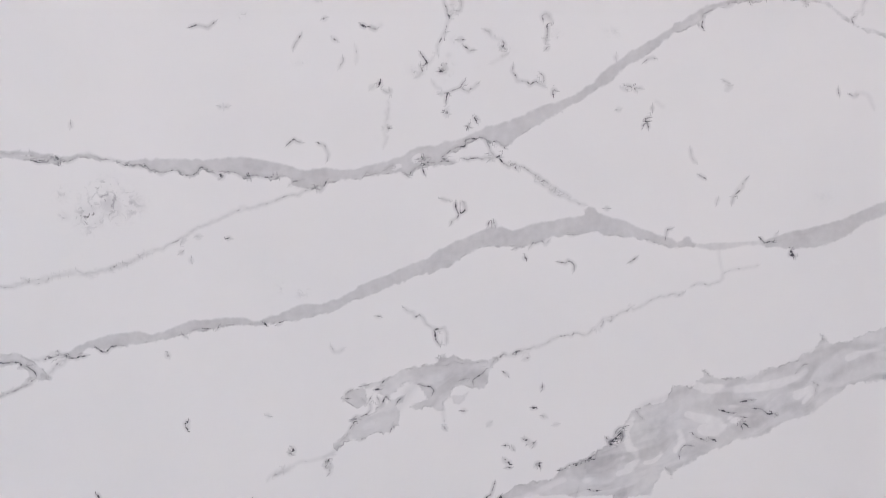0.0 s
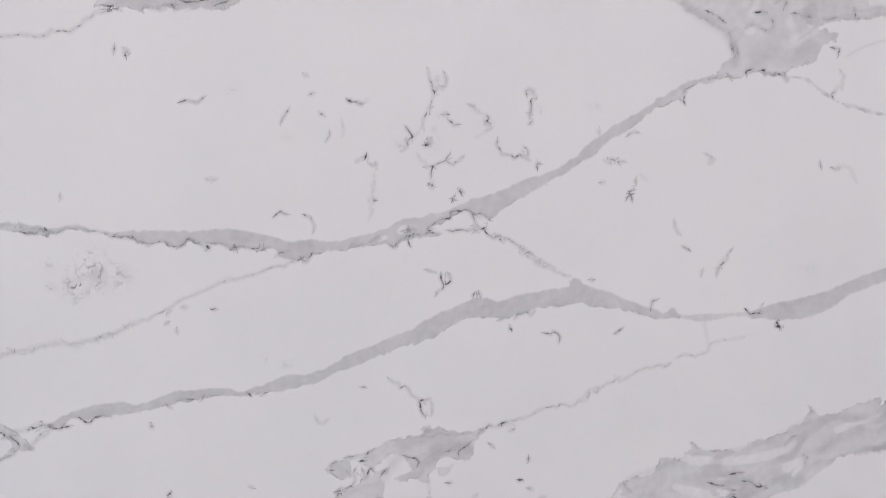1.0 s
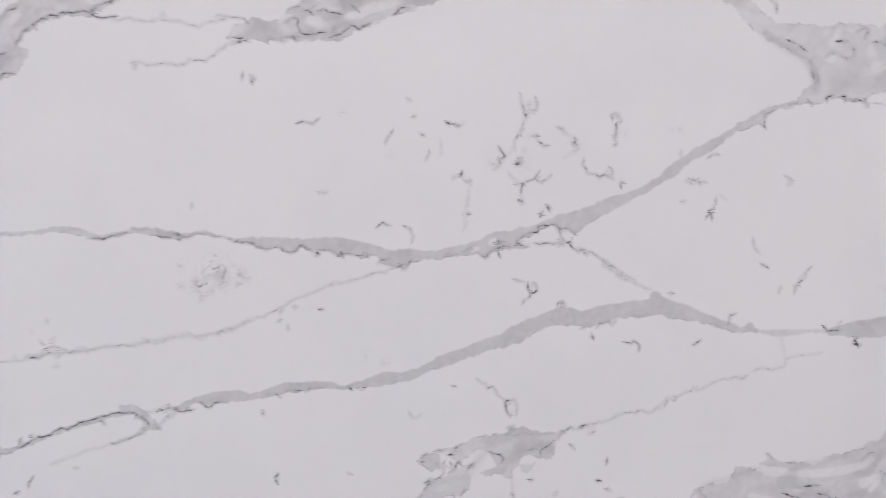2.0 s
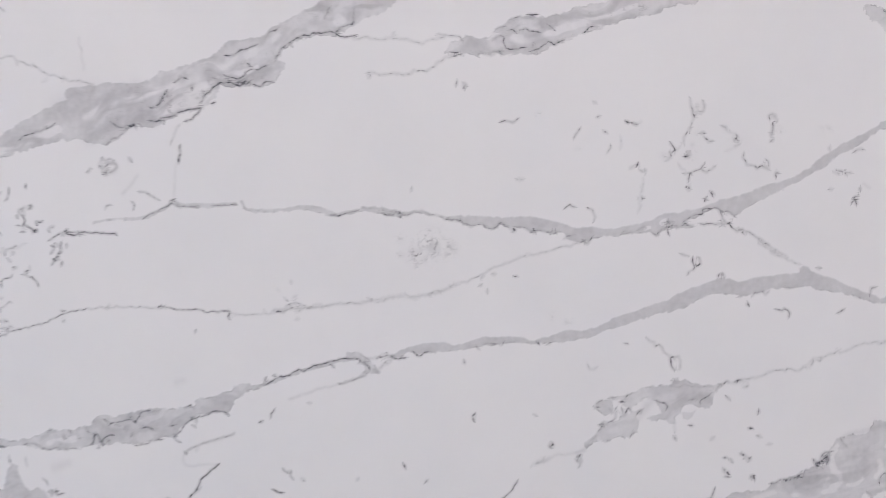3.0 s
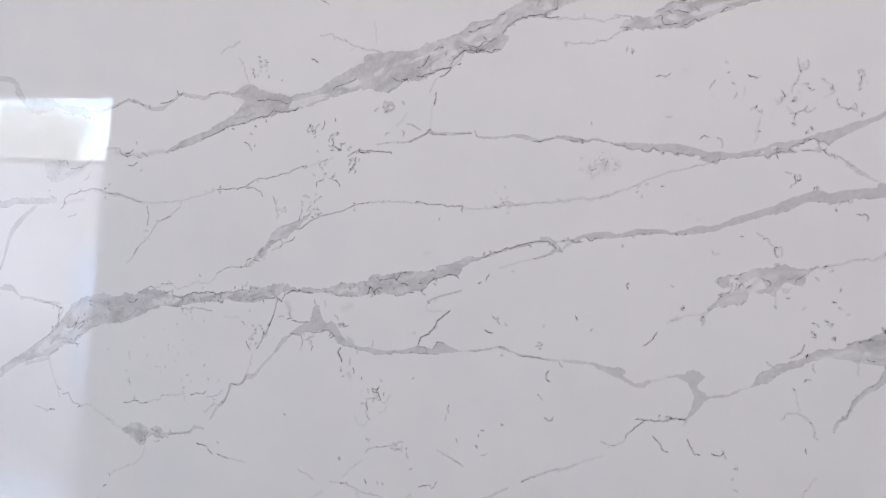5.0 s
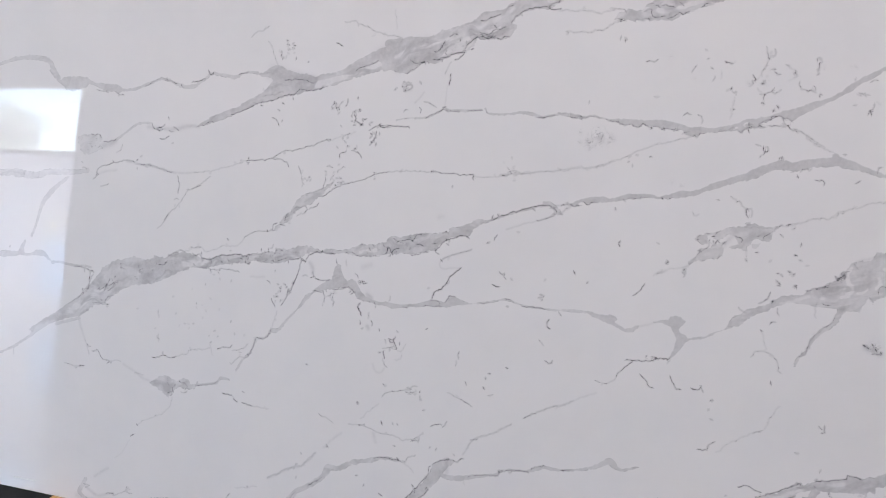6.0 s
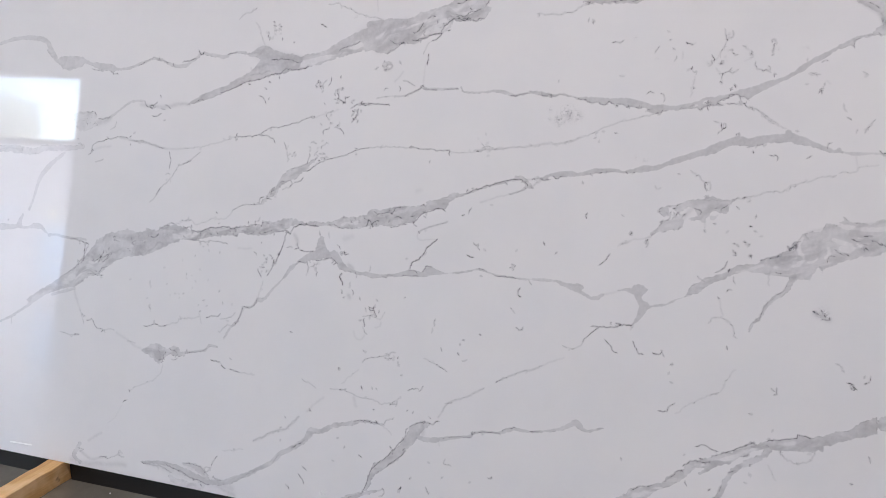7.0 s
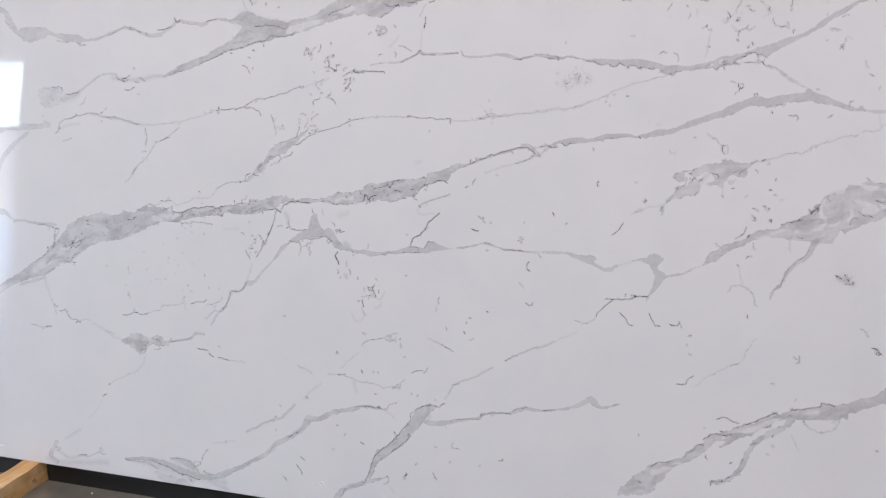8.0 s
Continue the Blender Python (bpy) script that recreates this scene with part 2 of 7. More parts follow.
# ---- the setting ----
LEAN, BED, GROUND = 8.0, 0.053, -0.020
SLAB = pose(0, 0, BED, -LEAN)
ROOM = (-13.0, 6.0, -6.8, 0.72, 6.5)
x0, x1, y0, y1, top = ROOM

tagged(link("floor", block((x1 - x0, y1 - y0, 0.12), ((x0 + x1) / 2, (y0 + y1) / 2, GROUND - 0.06)), FLOOR), "worn grey-brown concrete floor of the stone yard", "floor", kind="structure")
tagged(link("ceiling", block((x1 - x0 + 0.4, y1 - y0 + 0.4, 0.15), ((x0 + x1) / 2, (y0 + y1) / 2, top + 0.075)), CEIL), "plain pale painted warehouse ceiling", "ceiling", kind="structure")
tagged(link("wall_north", block((x1 - x0 + 0.4, 0.2, top - GROUND), ((x0 + x1) / 2, y1 + 0.1, (top + GROUND) / 2)), WALL), "grey painted wall behind the leaning slabs", "wall", kind="structure")
tagged(link("wall_east", block((0.2, y1 - y0, top - GROUND), (x1 + 0.1, (y0 + y1) / 2, (top + GROUND) / 2)), WALL), "plain grey painted warehouse side wall", "wall", kind="structure")
# out of view; the wide opening is added to bring in cool daylight
west = block((0.2, y1 + 0.6, top - GROUND), (x0 - 0.1, (y1 - 0.6) / 2, (top + GROUND) / 2))
block((0.2, -6.2 - y0, top - GROUND), (x0 - 0.1, (y0 - 6.2) / 2, (top + GROUND) / 2), 0, west)
block((0.2, 5.6, top - 4.4), (x0 - 0.1, -3.4, (top + 4.4) / 2), 0, west)
tagged(link("wall_west", west, WALL), "unseen grey side wall with an opening added for daylight", "wall", kind="structure")

# south wall: solid grey up to the daylit bay, the bay itself in pale translucent cladding with a window
BAY, WIN_L, WIN_B, WIN_T = -8.2, -11.6, 2.16, 3.12
tagged(link("wall_south", block((x1 - BAY, 0.2, top - GROUND), ((x1 + BAY) / 2, y0 - 0.1, (top + GROUND) / 2)), WALL), "grey painted wall across from the slabs", "wall", kind="structure")
tagged(link("wall_upper", block((BAY - x0, 0.2, top - WIN_T), ((BAY + x0) / 2, y0 - 0.1, (top + WIN_T) / 2)), WALL), "grey painted wall above the wide window", "wall", kind="structure")
bay = bmesh.new()
for sx, sz, cx, cz in (
    (WIN_L - x0, WIN_T - WIN_B, (WIN_L + x0) / 2, (WIN_T + WIN_B) / 2),
    (BAY - x0, WIN_B - 1.22, (BAY + x0) / 2, (WIN_B + 1.22) / 2),
    (-8.63 - x0, 1.22 - GROUND, (-8.63 + x0) / 2, (1.22 + GROUND) / 2),
    (-8.21 - -8.42, 0.24, -8.315, 1.10),
    (-8.54 - -8.63, 0.24, -8.585, 1.10),
    (0.12, 0.12, -8.48, 1.04),
    (0.42, 0.18 - GROUND, -8.42, (0.18 + GROUND) / 2),
):
    block((sx, 0.025, sz), (cx, y0 - 0.0125, cz), 0, bay)
tagged(link("wall_bay", bay, CLAD), "bay of white translucent wall cladding lit by daylight", "wall", kind="structure")
# added panel that stands in for an unidentified bluish streak of light
tagged(link("blue_streak_panel", block((0.41, 0.03, 0.79), (-8.415, y0 - 0.035, 0.58), 0.004), BLUE), "pale blue translucent panel standing in for a bluish bright streak", "panel", kind="structure")

window = tagged(new("window_1"), "wide window with white steel frame, daylight behind", "window", kind="structure")
window.location = ((BAY + WIN_L) / 2, y0 - 0.03, (WIN_B + WIN_T) / 2)
w, h = BAY - WIN_L, WIN_T - WIN_B
for nm, size, at in (
    ("window_head", (w, 0.09, 0.03), (0, 0, h / 2 - 0.015)),
    ("window_sill", (w, 0.14, 0.035), (0, 0.03, -h / 2 + 0.0175)),
    ("window_jamb", (0.03, 0.09, h - 0.07), (w / 2 - 0.015, 0, 0)),
    ("window_jamb", (0.03, 0.09, h - 0.07), (-w / 2 + 0.015, 0, 0)),
    ("mullion", (0.03, 0.06, h - 0.07), (-0.35, 0, 0)),
):
    link(nm, block(size, at, 0.004), STEEL, window)

for a, b in ((-w / 2 + 0.03, -0.365), (-0.335, w / 2 - 0.03)):
    link("pane", block((b - a, 0.006, h - 0.065), ((a + b) / 2, 0, 0.0025)), GLASS, window, "glass pane with pale haze mixed into it")

tagged(link("ground", block((500, 500, 0.1), (-10, -60, -0.20)), ASPHALT), "dark asphalt yard outside the window", "ground", kind="structure")


# ---- ceiling lights, assumed and out of view ----
def ceiling_light(x, y):
    lamp = tagged(new("ceiling_light"), "long white ceiling light out of view, assumed to light the slab", "ceiling light", "warehouse ceiling lights")
    lamp.location = (x, y, top)
    link("housing", block((2.4, 0.56, 0.10), (0, 0, -0.20), 0.01), STEEL, lamp)
    link("diffuser", block((2.3, 0.48, 0.02), (0, 0, -0.26), 0.004), TUBE, lamp)
    for dx in (-0.9, 0.9):
        link("hanger", block((0.02, 0.02, 0.15), (dx, 0, -0.075)), STEEL, lamp)
    return lamp


for x, y, _ in LAMPS:
    ceiling_light(x, y)


# ---- trees in the yard, seen mirrored in the stone, and an added hedge ----
def leaves(rng, clumps, each, size):
    """Leaf blades about the clumps, each a small folded diamond."""
    verts, faces = [], []
    for c, r in clumps:
        for _ in range(each):
            m = Matrix.Translation(c + Vector([rng.gauss(0, r) for _ in range(3)])) @ Euler([rng.uniform(0, 6.28) for _ in range(3)]).to_matrix().to_4x4()
            s = rng.uniform(0.7, 1.3) * size
            n = len(verts)
            verts += [m @ Vector(p) for p in ((-s, 0, 0), (0, -s * 0.45, s * 0.2), (s, 0, 0), (0, s * 0.45, s * 0.2))]
            faces.append((n, n + 1, n + 2, n + 3))
    me = bpy.data.meshes.new("leaves")
    me.from_pydata(verts, [], faces)
    me.materials.append(LEAF)
    return me


def tree(x, y, height, spread, seed):
    rng = random.Random(seed)
    root = tagged(new("tree"), "leafy green tree in the yard outside the window", "tree")
    root.location = (x, y, -0.15)
    bm = bmesh.new()
    clumps = []

    def limb(a, b, r0, r1):
        axis = b - a
        m = Matrix.Translation((a + b) / 2) @ axis.to_track_quat("Z", "Y").to_matrix().to_4x4()
        bmesh.ops.create_cone(bm, cap_ends=True, segments=8, radius1=r0, radius2=r1, depth=axis.length, matrix=m)

    fork = Vector((0.1, 0, height * 0.5))
    limb(Vector((0, 0, 0)), fork, 0.17, 0.12)
    for k in range(11):
        a = k * 2.4 + rng.random()
        reach = spread * rng.uniform(0.45, 0.95)
        tip = fork + Vector((math.cos(a) * reach, math.sin(a) * reach, height * (0.50 - 0.46 * reach / spread) * rng.uniform(0.8, 1.15)))
        limb(fork, tip, 0.06, 0.02)
        for q in (0.45, 0.7, 0.9, 1.0):
            clumps.append((fork.lerp(tip, q) + Vector([rng.gauss(0, 0.22) for _ in range(3)]) + Vector((0, 0, 0.15)), rng.uniform(0.22, 0.36)))
    link("trunk", bm, BARK, root)
    crown = new("crown", leaves(rng, clumps, 130, 0.10))
    crown.parent = root


tree(-22.3, -17.0, 6.0, 3.3, 3)
tree(-26.5, -19.0, 6.4, 3.0, 4)


def hedge(x, y, long, height, seed):
    rng = random.Random(seed)
    clumps = [(Vector((rng.uniform(-long / 2, long / 2), rng.uniform(-0.3, 0.3), rng.uniform(0.1, height - 0.12))), 0.14) for _ in range(int(long * 16))]
    root = tagged(new("hedge"), "low green hedge added to cover the bright sky behind the notch", "hedge")
    root.location = (x, y, -0.15)
    core = bmesh.new()
    block((long, 0.45, height - 0.22), (0, 0, (height - 0.22) / 2), 0.08, core)
    link("stems", core, BARK, root)
    foliage = new("foliage", leaves(rng, clumps, 45, 0.06))
    foliage.parent = root


# added to block part of the sky's glare through the bay's notch
hedge(-18.5, -16.2, 7.0, 1.30, 9)


# ---- timber bearers under the slabs ----
def bearer(x):
    bm = bmesh.new()
    block((0.066, 0.89, BED - GROUND), (0, 0, (BED - GROUND) / 2), 0.0, bm)
    long_edges = [e for e in bm.edges if abs((e.verts[0].co - e.verts[1].co).y) > 0.5]
    bmesh.ops.subdivide_edges(bm, edges=long_edges, cuts=20, use_grid_fill=True)
    rng = random.Random(int(x * 100))
    for v in bm.verts:
        if abs(v.co.y) < 0.44:
            v.co.x += rng.uniform(-0.0018, 0.0018)
            if v.co.z > 0.03:
                v.co.z -= rng.uniform(0, 0.0018)
    hard = [e for e in bm.edges if len(e.link_faces) == 2 and e.calc_face_angle(0) > 0.9]
    bmesh.ops.bevel(bm, geom=hard, offset=0.0028, segments=2, affect="EDGES", profile=0.5)
    ob = link("timber_bearer", bm, PINE)
    ob.location = (x, 0.18, GROUND)
    return tagged(ob, "rough sawn pine bearer on the concrete under the slab", "timber", "bearers under the slabs")


bearer(-1.651)
bearer(0.55)


# black strips between the bearers, painting the deep shade under the slab
for a, b in ((-2.05, -1.69), (-1.612, 0.512), (0.588, 1.15)):
    bm = block((b - a, 0.045, 0.006), (0, 0, 0.060), 0.001)
    block((b - a, 0.006, 0.057), (0, -0.0195, 0.0285), 0.001, bm)
    rail = link("gap_shade_strip", bm, GAP_SHADE)
    rail.location = ((a + b) / 2, 0.0415, GROUND)
    tagged(rail, "black strip on the floor that paints the shade under the slabs", "rail", "rails under the slabs")


# ---- the veined slab ----
U0, V0, WIDE, TALL, THICK, STEP = -2050.0, 0.0, 3200.0, 1660.0, 20.0, 2.2
NU, NV = int(round(WIDE / STEP)) + 1, int(round(TALL / STEP)) + 1
us, vs = U0 + np.arange(NU) * (WIDE / (NU - 1)), V0 + np.arange(NV) * (TALL / (NV - 1))
F = {k: np.full((NV, NU), v, np.float32) for k, v in dict(band=-30, tone=0, swirl=0, rim=0, hair=30, near=30, width=1, power=0, cloud=0, milk=0, wash=0).items()}
veins_rng = np.random.RandomState(7)


def curve(points, pace, rough, soften=0):
    """A slightly trembling line through the points, in steps of about pace mm."""
    p = np.array(points, float)
    for _ in range(soften):
        p = np.vstack([p[:1], np.stack([0.75 * p[:-1] + 0.25 * p[1:], 0.25 * p[:-1] + 0.75 * p[1:]], 1).reshape(-1, p.shape[1]), p[-1:]])
    out = []
    for a, b in zip(p[:-1], p[1:]):
        n = max(1, int(np.hypot(*(b - a)[:2]) / pace))
        out.append(a + (b - a) * (np.arange(n) / n)[:, None])
    out = np.vstack(out + [p[-1:]])
    shake = veins_rng.normal(0, rough, (len(out), 2))
    slow = np.repeat(veins_rng.normal(0, rough * 1.4, (len(out) // 4 + 2, 2)), 4, 0)[: len(out)]
    out[1:-1, :2] += (shake + slow)[1:-1]
    return out


def stretch(a, b, reach):
    """The patch of the grid about a piece of line: its slices, and there the share along, the distance and the side."""
    i0, i1 = np.searchsorted(us, (min(a[0], b[0]) - reach, max(a[0], b[0]) + reach))
    j0, j1 = np.searchsorted(vs, (min(a[1], b[1]) - reach, max(a[1], b[1]) + reach))
    if i0 >= i1 or j0 >= j1:
        return None
    x, y = us[None, i0:i1] - a[0], vs[j0:j1, None] - a[1]
    d = b[:2] - a[:2]
    size = max(float(np.hypot(*d)), 1e-6)
    raw = (x * d[0] + y * d[1]) / size**2
    t = np.clip(raw, 0, 1)
    dist = np.hypot(x - t * d[0], y - t * d[1])
    side = (d[0] * y - d[1] * x) / size
    return (slice(j0, j1), slice(i0, i1)), t, dist, side, size


def band(tone, swirl, rim_low, rim_high, points):
    line = curve(points, 6.0, 0.0, 2)
    line[:, 2] *= 1 + (0.06 + 0.05 * (swirl + rim_low + rim_high)) * np.convolve(veins_rng.normal(0, 1.4, len(line) + 2), (0.3, 0.4, 0.3), "valid")
    for a, b in zip(line[:-1], line[1:]):
        got = stretch(a, b, max(a[2], b[2], 0.5) + 9)
        if not got:
            continue
        at, t, dist, side, size = got
        r = np.maximum(a[2] + t * (b[2] - a[2]), 0.4)
        v = r - dist
        win = v > F["band"][at]
        for k, val in (("band", v), ("tone", tone), ("swirl", swirl), ("rim", np.where(side < 0, rim_low, rim_high))):
            F[k][at] = np.where(win, val, F[k][at])


def hair(power, width, points, wander=1.0):
    line = curve(points, 4.0, 0.8)
    n = len(line)
    if n > 8:
        for size, every in ((2.6, 5), (3.4, 11)):
            knots = veins_rng.normal(0, size * wander * 0.62, (n // every + 3, 2))
            at = np.arange(n) / every
            k = at.astype(int)
            drift = knots[k] + (knots[k + 1] - knots[k]) * (at - k)[:, None]
            line += drift * np.minimum(1, np.minimum(np.arange(n), np.arange(n)[::-1]) / 4.0)[:, None]
    if power > 0.3 and n > 10:
        for u, v in line[veins_rng.choice(n, n // 14, False)]:
            crumbs.append((power, u + veins_rng.normal(0, 6), v + veins_rng.normal(0, 6)))
    for a, b in zip(line[:-1], line[1:]):
        got = stretch(a, b, 9 + width)
        if not got:
            continue
        at, t, dist, side, size = got
        win = dist < F["near"][at]
        signed = np.where(np.abs(side) < dist - 0.05, np.sign(side + 1e-9) * dist, side)
        for k, val in (("hair", signed), ("near", dist), ("width", width), ("power", power)):
            F[k][at] = np.where(win, val, F[k][at])


crumbs = []


def strand(power, points):
    """A white strand drawn through a grey band."""
    line = curve(points, 5.0, 0.5, 1)
    for a, b in zip(line[:-1], line[1:]):
        got = stretch(a, b, max(a[2], b[2]) * 1.7 + 3)
        if got:
            at, t, dist, _, _ = got
            r = np.maximum(a[2] + t * (b[2] - a[2]), 0.8)
            F["milk"][at] = np.maximum(F["milk"][at], power * np.clip(1.25 - 0.75 * dist / r, 0, 1))


def wash(power, points):
    """A faint grey trail without edges."""
    line = curve(points, 5.0, 0.4, 1)
    for a, b in zip(line[:-1], line[1:]):
        got = stretch(a, b, max(a[2], b[2]) * 2.2 + 2)
        if got:
            at, t, dist, _, _ = got
            r = np.maximum(a[2] + t * (b[2] - a[2]), 1.0)
            F["wash"][at] = np.maximum(F["wash"][at], power * np.exp(-((dist / r) ** 2)))


def spatter(power, count, u, v, r):
    """Loose crumbs about a place."""
    for du, dv, p in veins_rng.normal(0, 0.55, (count, 3)):
        flecks(power * float(np.clip(0.8 + 0.4 * p, 0.35, 1.1)), [(u + du * r, v + dv * r)])


def patch(tone, swirl, rim_low, rim_high, *edges):
    """A grey field inside an outline that is given in stretches."""
    ring = sum(edges, [])
    ring = curve(ring + ring[:1], 6.0, 0.45)
    lo, hi = ring.min(0) - 12, ring.max(0) + 12
    i0, i1 = np.searchsorted(us, (lo[0], hi[0]))
    j0, j1 = np.searchsorted(vs, (lo[1], hi[1]))
    x, y = us[None, i0:i1], vs[j0:j1, None]
    inner, best, low = np.zeros((j1 - j0, i1 - i0), bool), np.full((j1 - j0, i1 - i0), 1e9), np.zeros((j1 - j0, i1 - i0), bool)
    turn = sum(a[0] * b[1] - b[0] * a[1] for a, b in zip(ring[:-1], ring[1:]))
    for a, b in zip(ring[:-1], ring[1:]):
        d = b - a
        if abs(d[1]) > 1e-9:
            inner ^= ((y >= a[1]) != (y >= b[1])) & (x < a[0] + (y - a[1]) * d[0] / d[1])
        t = np.clip(((x - a[0]) * d[0] + (y - a[1]) * d[1]) / max(float(d @ d), 1e-9), 0, 1)
        dist = np.hypot(x - a[0] - t * d[0], y - a[1] - t * d[1])
        win = dist < best
        best = np.where(win, dist, best)
        low = np.where(win, d[0] * turn > 0, low)
    at = slice(j0, j1), slice(i0, i1)
    v = np.where(inner, best, -best)
    win = v > F["band"][at]
    for k, val in (("band", v), ("tone", tone), ("swirl", swirl), ("rim", np.where(low, rim_low, rim_high))):
        F[k][at] = np.where(win, val, F[k][at])


def flecks(power, points):
    for u, v in points:
        a, s = veins_rng.uniform(0, 3.14), veins_rng.uniform(0.2, 1.8)
        hair(power, veins_rng.uniform(1.7, 2.9), [(u - s * math.cos(a), v - s * math.sin(a)), (u + s * math.cos(a), v + s * math.sin(a))])


def clouds(points):
    for u, v, r, power in points:
        got = stretch(np.array((u - 1.0, v)), np.array((u + 1.0, v)), r * 1.6)
        if got:
            at, _, dist, _, _ = got
            F["cloud"][at] = np.maximum(F["cloud"][at], power * np.exp(-((dist / (r * 0.75)) ** 2)))


# upper long vein
# second long vein
band(0.67, 0.03, 0.35, 0.05, [(80, 1059, 5.1), (105, 1066, 6), (124, 1069, 4.2), (143, 1070, 5.2), (162, 1069, 2.9)])
band(0.59, 0.05, 0.1, 0.05, [(768, 1137, 4), (782, 1138, 6.6), (795, 1140, 10), (815, 1141, 11.9), (836, 1144, 11.6), (856, 1151, 11.8), (869, 1159, 7.1), (889, 1167, 8), (907, 1174, 7.8), (942, 1184, 6.3)])
hair(0.64, 1.2, [(497, 1224), (503, 1218), (513, 1211)], 0.5)
hair(0.44, 1.2, [(513, 1211), (522, 1206), (535, 1198)], 0.5)
hair(0.24, 1.4, [(334, 1309), (332, 1294), (330, 1279), (327, 1261)], 0.5)
hair(0.48, 1.3, [(672, 1248), (675, 1243), (678, 1234)], .5)
hair(0.64, 1.3, [(684, 1218), (689, 1215)], .5)
hair(0.56, 1.1, [(724, 1194), (729, 1201), (739, 1213)], 0.5)
hair(0.48, 1.3, [(344, 1077), (356, 1069), (364, 1066)], 0.5)
hair(0.56, 1.3, [(364, 1066), (373, 1055), (379, 1045)], 0.5)
flecks(0.77, [(461, 877), (206, 909), (89, 952), (90, 947)])
flecks(0.42, [(248, 895), (250, 883), (-4, 1293), (154, 1308), (160, 1308), (314, 1069), (183, 957)])
# dark islands below
hair(0.28, 1.4, [(255, 905), (235, 899), (215, 897), (195, 889), (178, 878)], 0.5)
# large marbled vein, lower right
band(0.64, 0.42, 0.2, 0.5, [(921, 990, 30.9), (957, 999, 31), (1013, 1011, 27.7)])
# upper left vein and loops
hair(0.4, 1.6, [(-92, 1518), (-31, 1515), (15, 1511), (45, 1515)])
hair(0.48, 1.6, [(-70, 1466), (-24, 1467), (14, 1472), (44, 1484), (71, 1489)])
flecks(0.7, [(76, 1447), (74, 1443)])
band(0.44, 0.35, 0.4, 0.4, [(629, 1540, 5.4), (647, 1527, 9.4), (668, 1508, 9.4), (685, 1491, 10.8)])
hair(0.56, 1.5, [(648, 1536), (657, 1531), (667, 1529)])
hair(0.56, 1.6, [(685, 1526), (691, 1521), (692, 1514)])
# hair across the middle left
# fork and its tail
# upper left large vein
band(0.59, 0.4, 0.15, 0.9, [(-109, 1555, 27.9), (-80, 1570, 26.5), (-51, 1585, 26.8)])
hair(0.48, 1.3, [(-968, 1464), (-943, 1482), (-913, 1493)])
hair(1, 1.3, [(-479, 1222), (-508, 1222), (-544, 1222), (-566, 1224)])
# main lower left vein
hair(0.82, 1.4, [(-1448, 709), (-1438, 726), (-1469, 712), (-1479, 695)])
hair(0.68, 1.4, [(-1522, 652), (-1484, 653), (-1463, 653)])
flecks(0.8, [(-1438, 742), (-1417, 783), (-1428, 727)])
# star shaped knot and the veins off it
flecks(0.7, [(18, 847), (209, 914), (92, 954)])
hair(0.54, 1.4, [(182, 883), (197, 892)])
flecks(0.7, [(249, 896), (251, 889)])
# left end
band(0.36, 0.2, 0.2, 0.3, [(-1896, 1392, 3.7), (-1823, 1410, 5.5), (-1751, 1413, 7.3), (-1692, 1402, 7.2), (-1680, 1373, 7.2), (-1661, 1348, 9)])
hair(0.82, 1.8, [(-1273, 1196), (-1294, 1202), (-1260, 1212)])
hair(0.75, 2.6, [(-1594, 762), (-1548, 762), (-1522, 751)])
hair(0.54, 1.6, [(-1350, 1093), (-1285, 1085), (-1232, 1073)])
hair(1.00, 1.6, [(-1536, 735), (-1536, 712), (-1545, 693)])
# lower edge
hair(0.41, 1.6, [(-99, 494), (-45, 522), (-3, 540)])
# vein along the lower right edge
band(0.63, 0.3, 0.3, 0.4, [(828, 506, 14.8), (910, 537, 16.4)])
hair(0.82, 2.4, [(650, 756), (658, 752)])
flecks(0.7, [(457, 887), (496, 880), (675, 748), (686, 742), (668, 758)])
# soft cloudy patches
clouds([(26, 1211, 23, 0.85), (7, 1193, 17, 0.7), (50, 1204, 16, 0.5), (-21, 1219, 8, 0.35), (-20, 1194, 7, 0.3), (395, 1341, 11, 0.3), (364, 1340, 9, 0.25), (463, 1364, 11, 0.2), (448, 1378, 7, 0.2), (240, 1352, 6, 0.2), (208, 1107, 8, 0.15), (230, 1099, 8, 0.2), (408, 1371, 6, 0.2), (579, 1376, 9, 0.2), (317, 1381, 7, 0.25), (519, 1377, 6, 0.3), (406, 1409, 9, 0.3), (184, 1401, 6, 0.25), (830, 1188, 12, 0.1)])
clouds([(16, 1202, 23, 0)])
clouds([(669, 754, 17, 0.5)])
# strands
hair(0.82, 1.1, [(-1463, 697), (-1438, 714)])
hair(0.68, 1.0, [(-1417, 775), (-1401, 769)])
clouds([(590, 902, 9, 1.3), (598, 911, 7, 1.1), (595, 896, 6, 1.0)])
hair(0.68, 0.8, [(-1536, 753), (-1536, 720), (-1542, 693)])

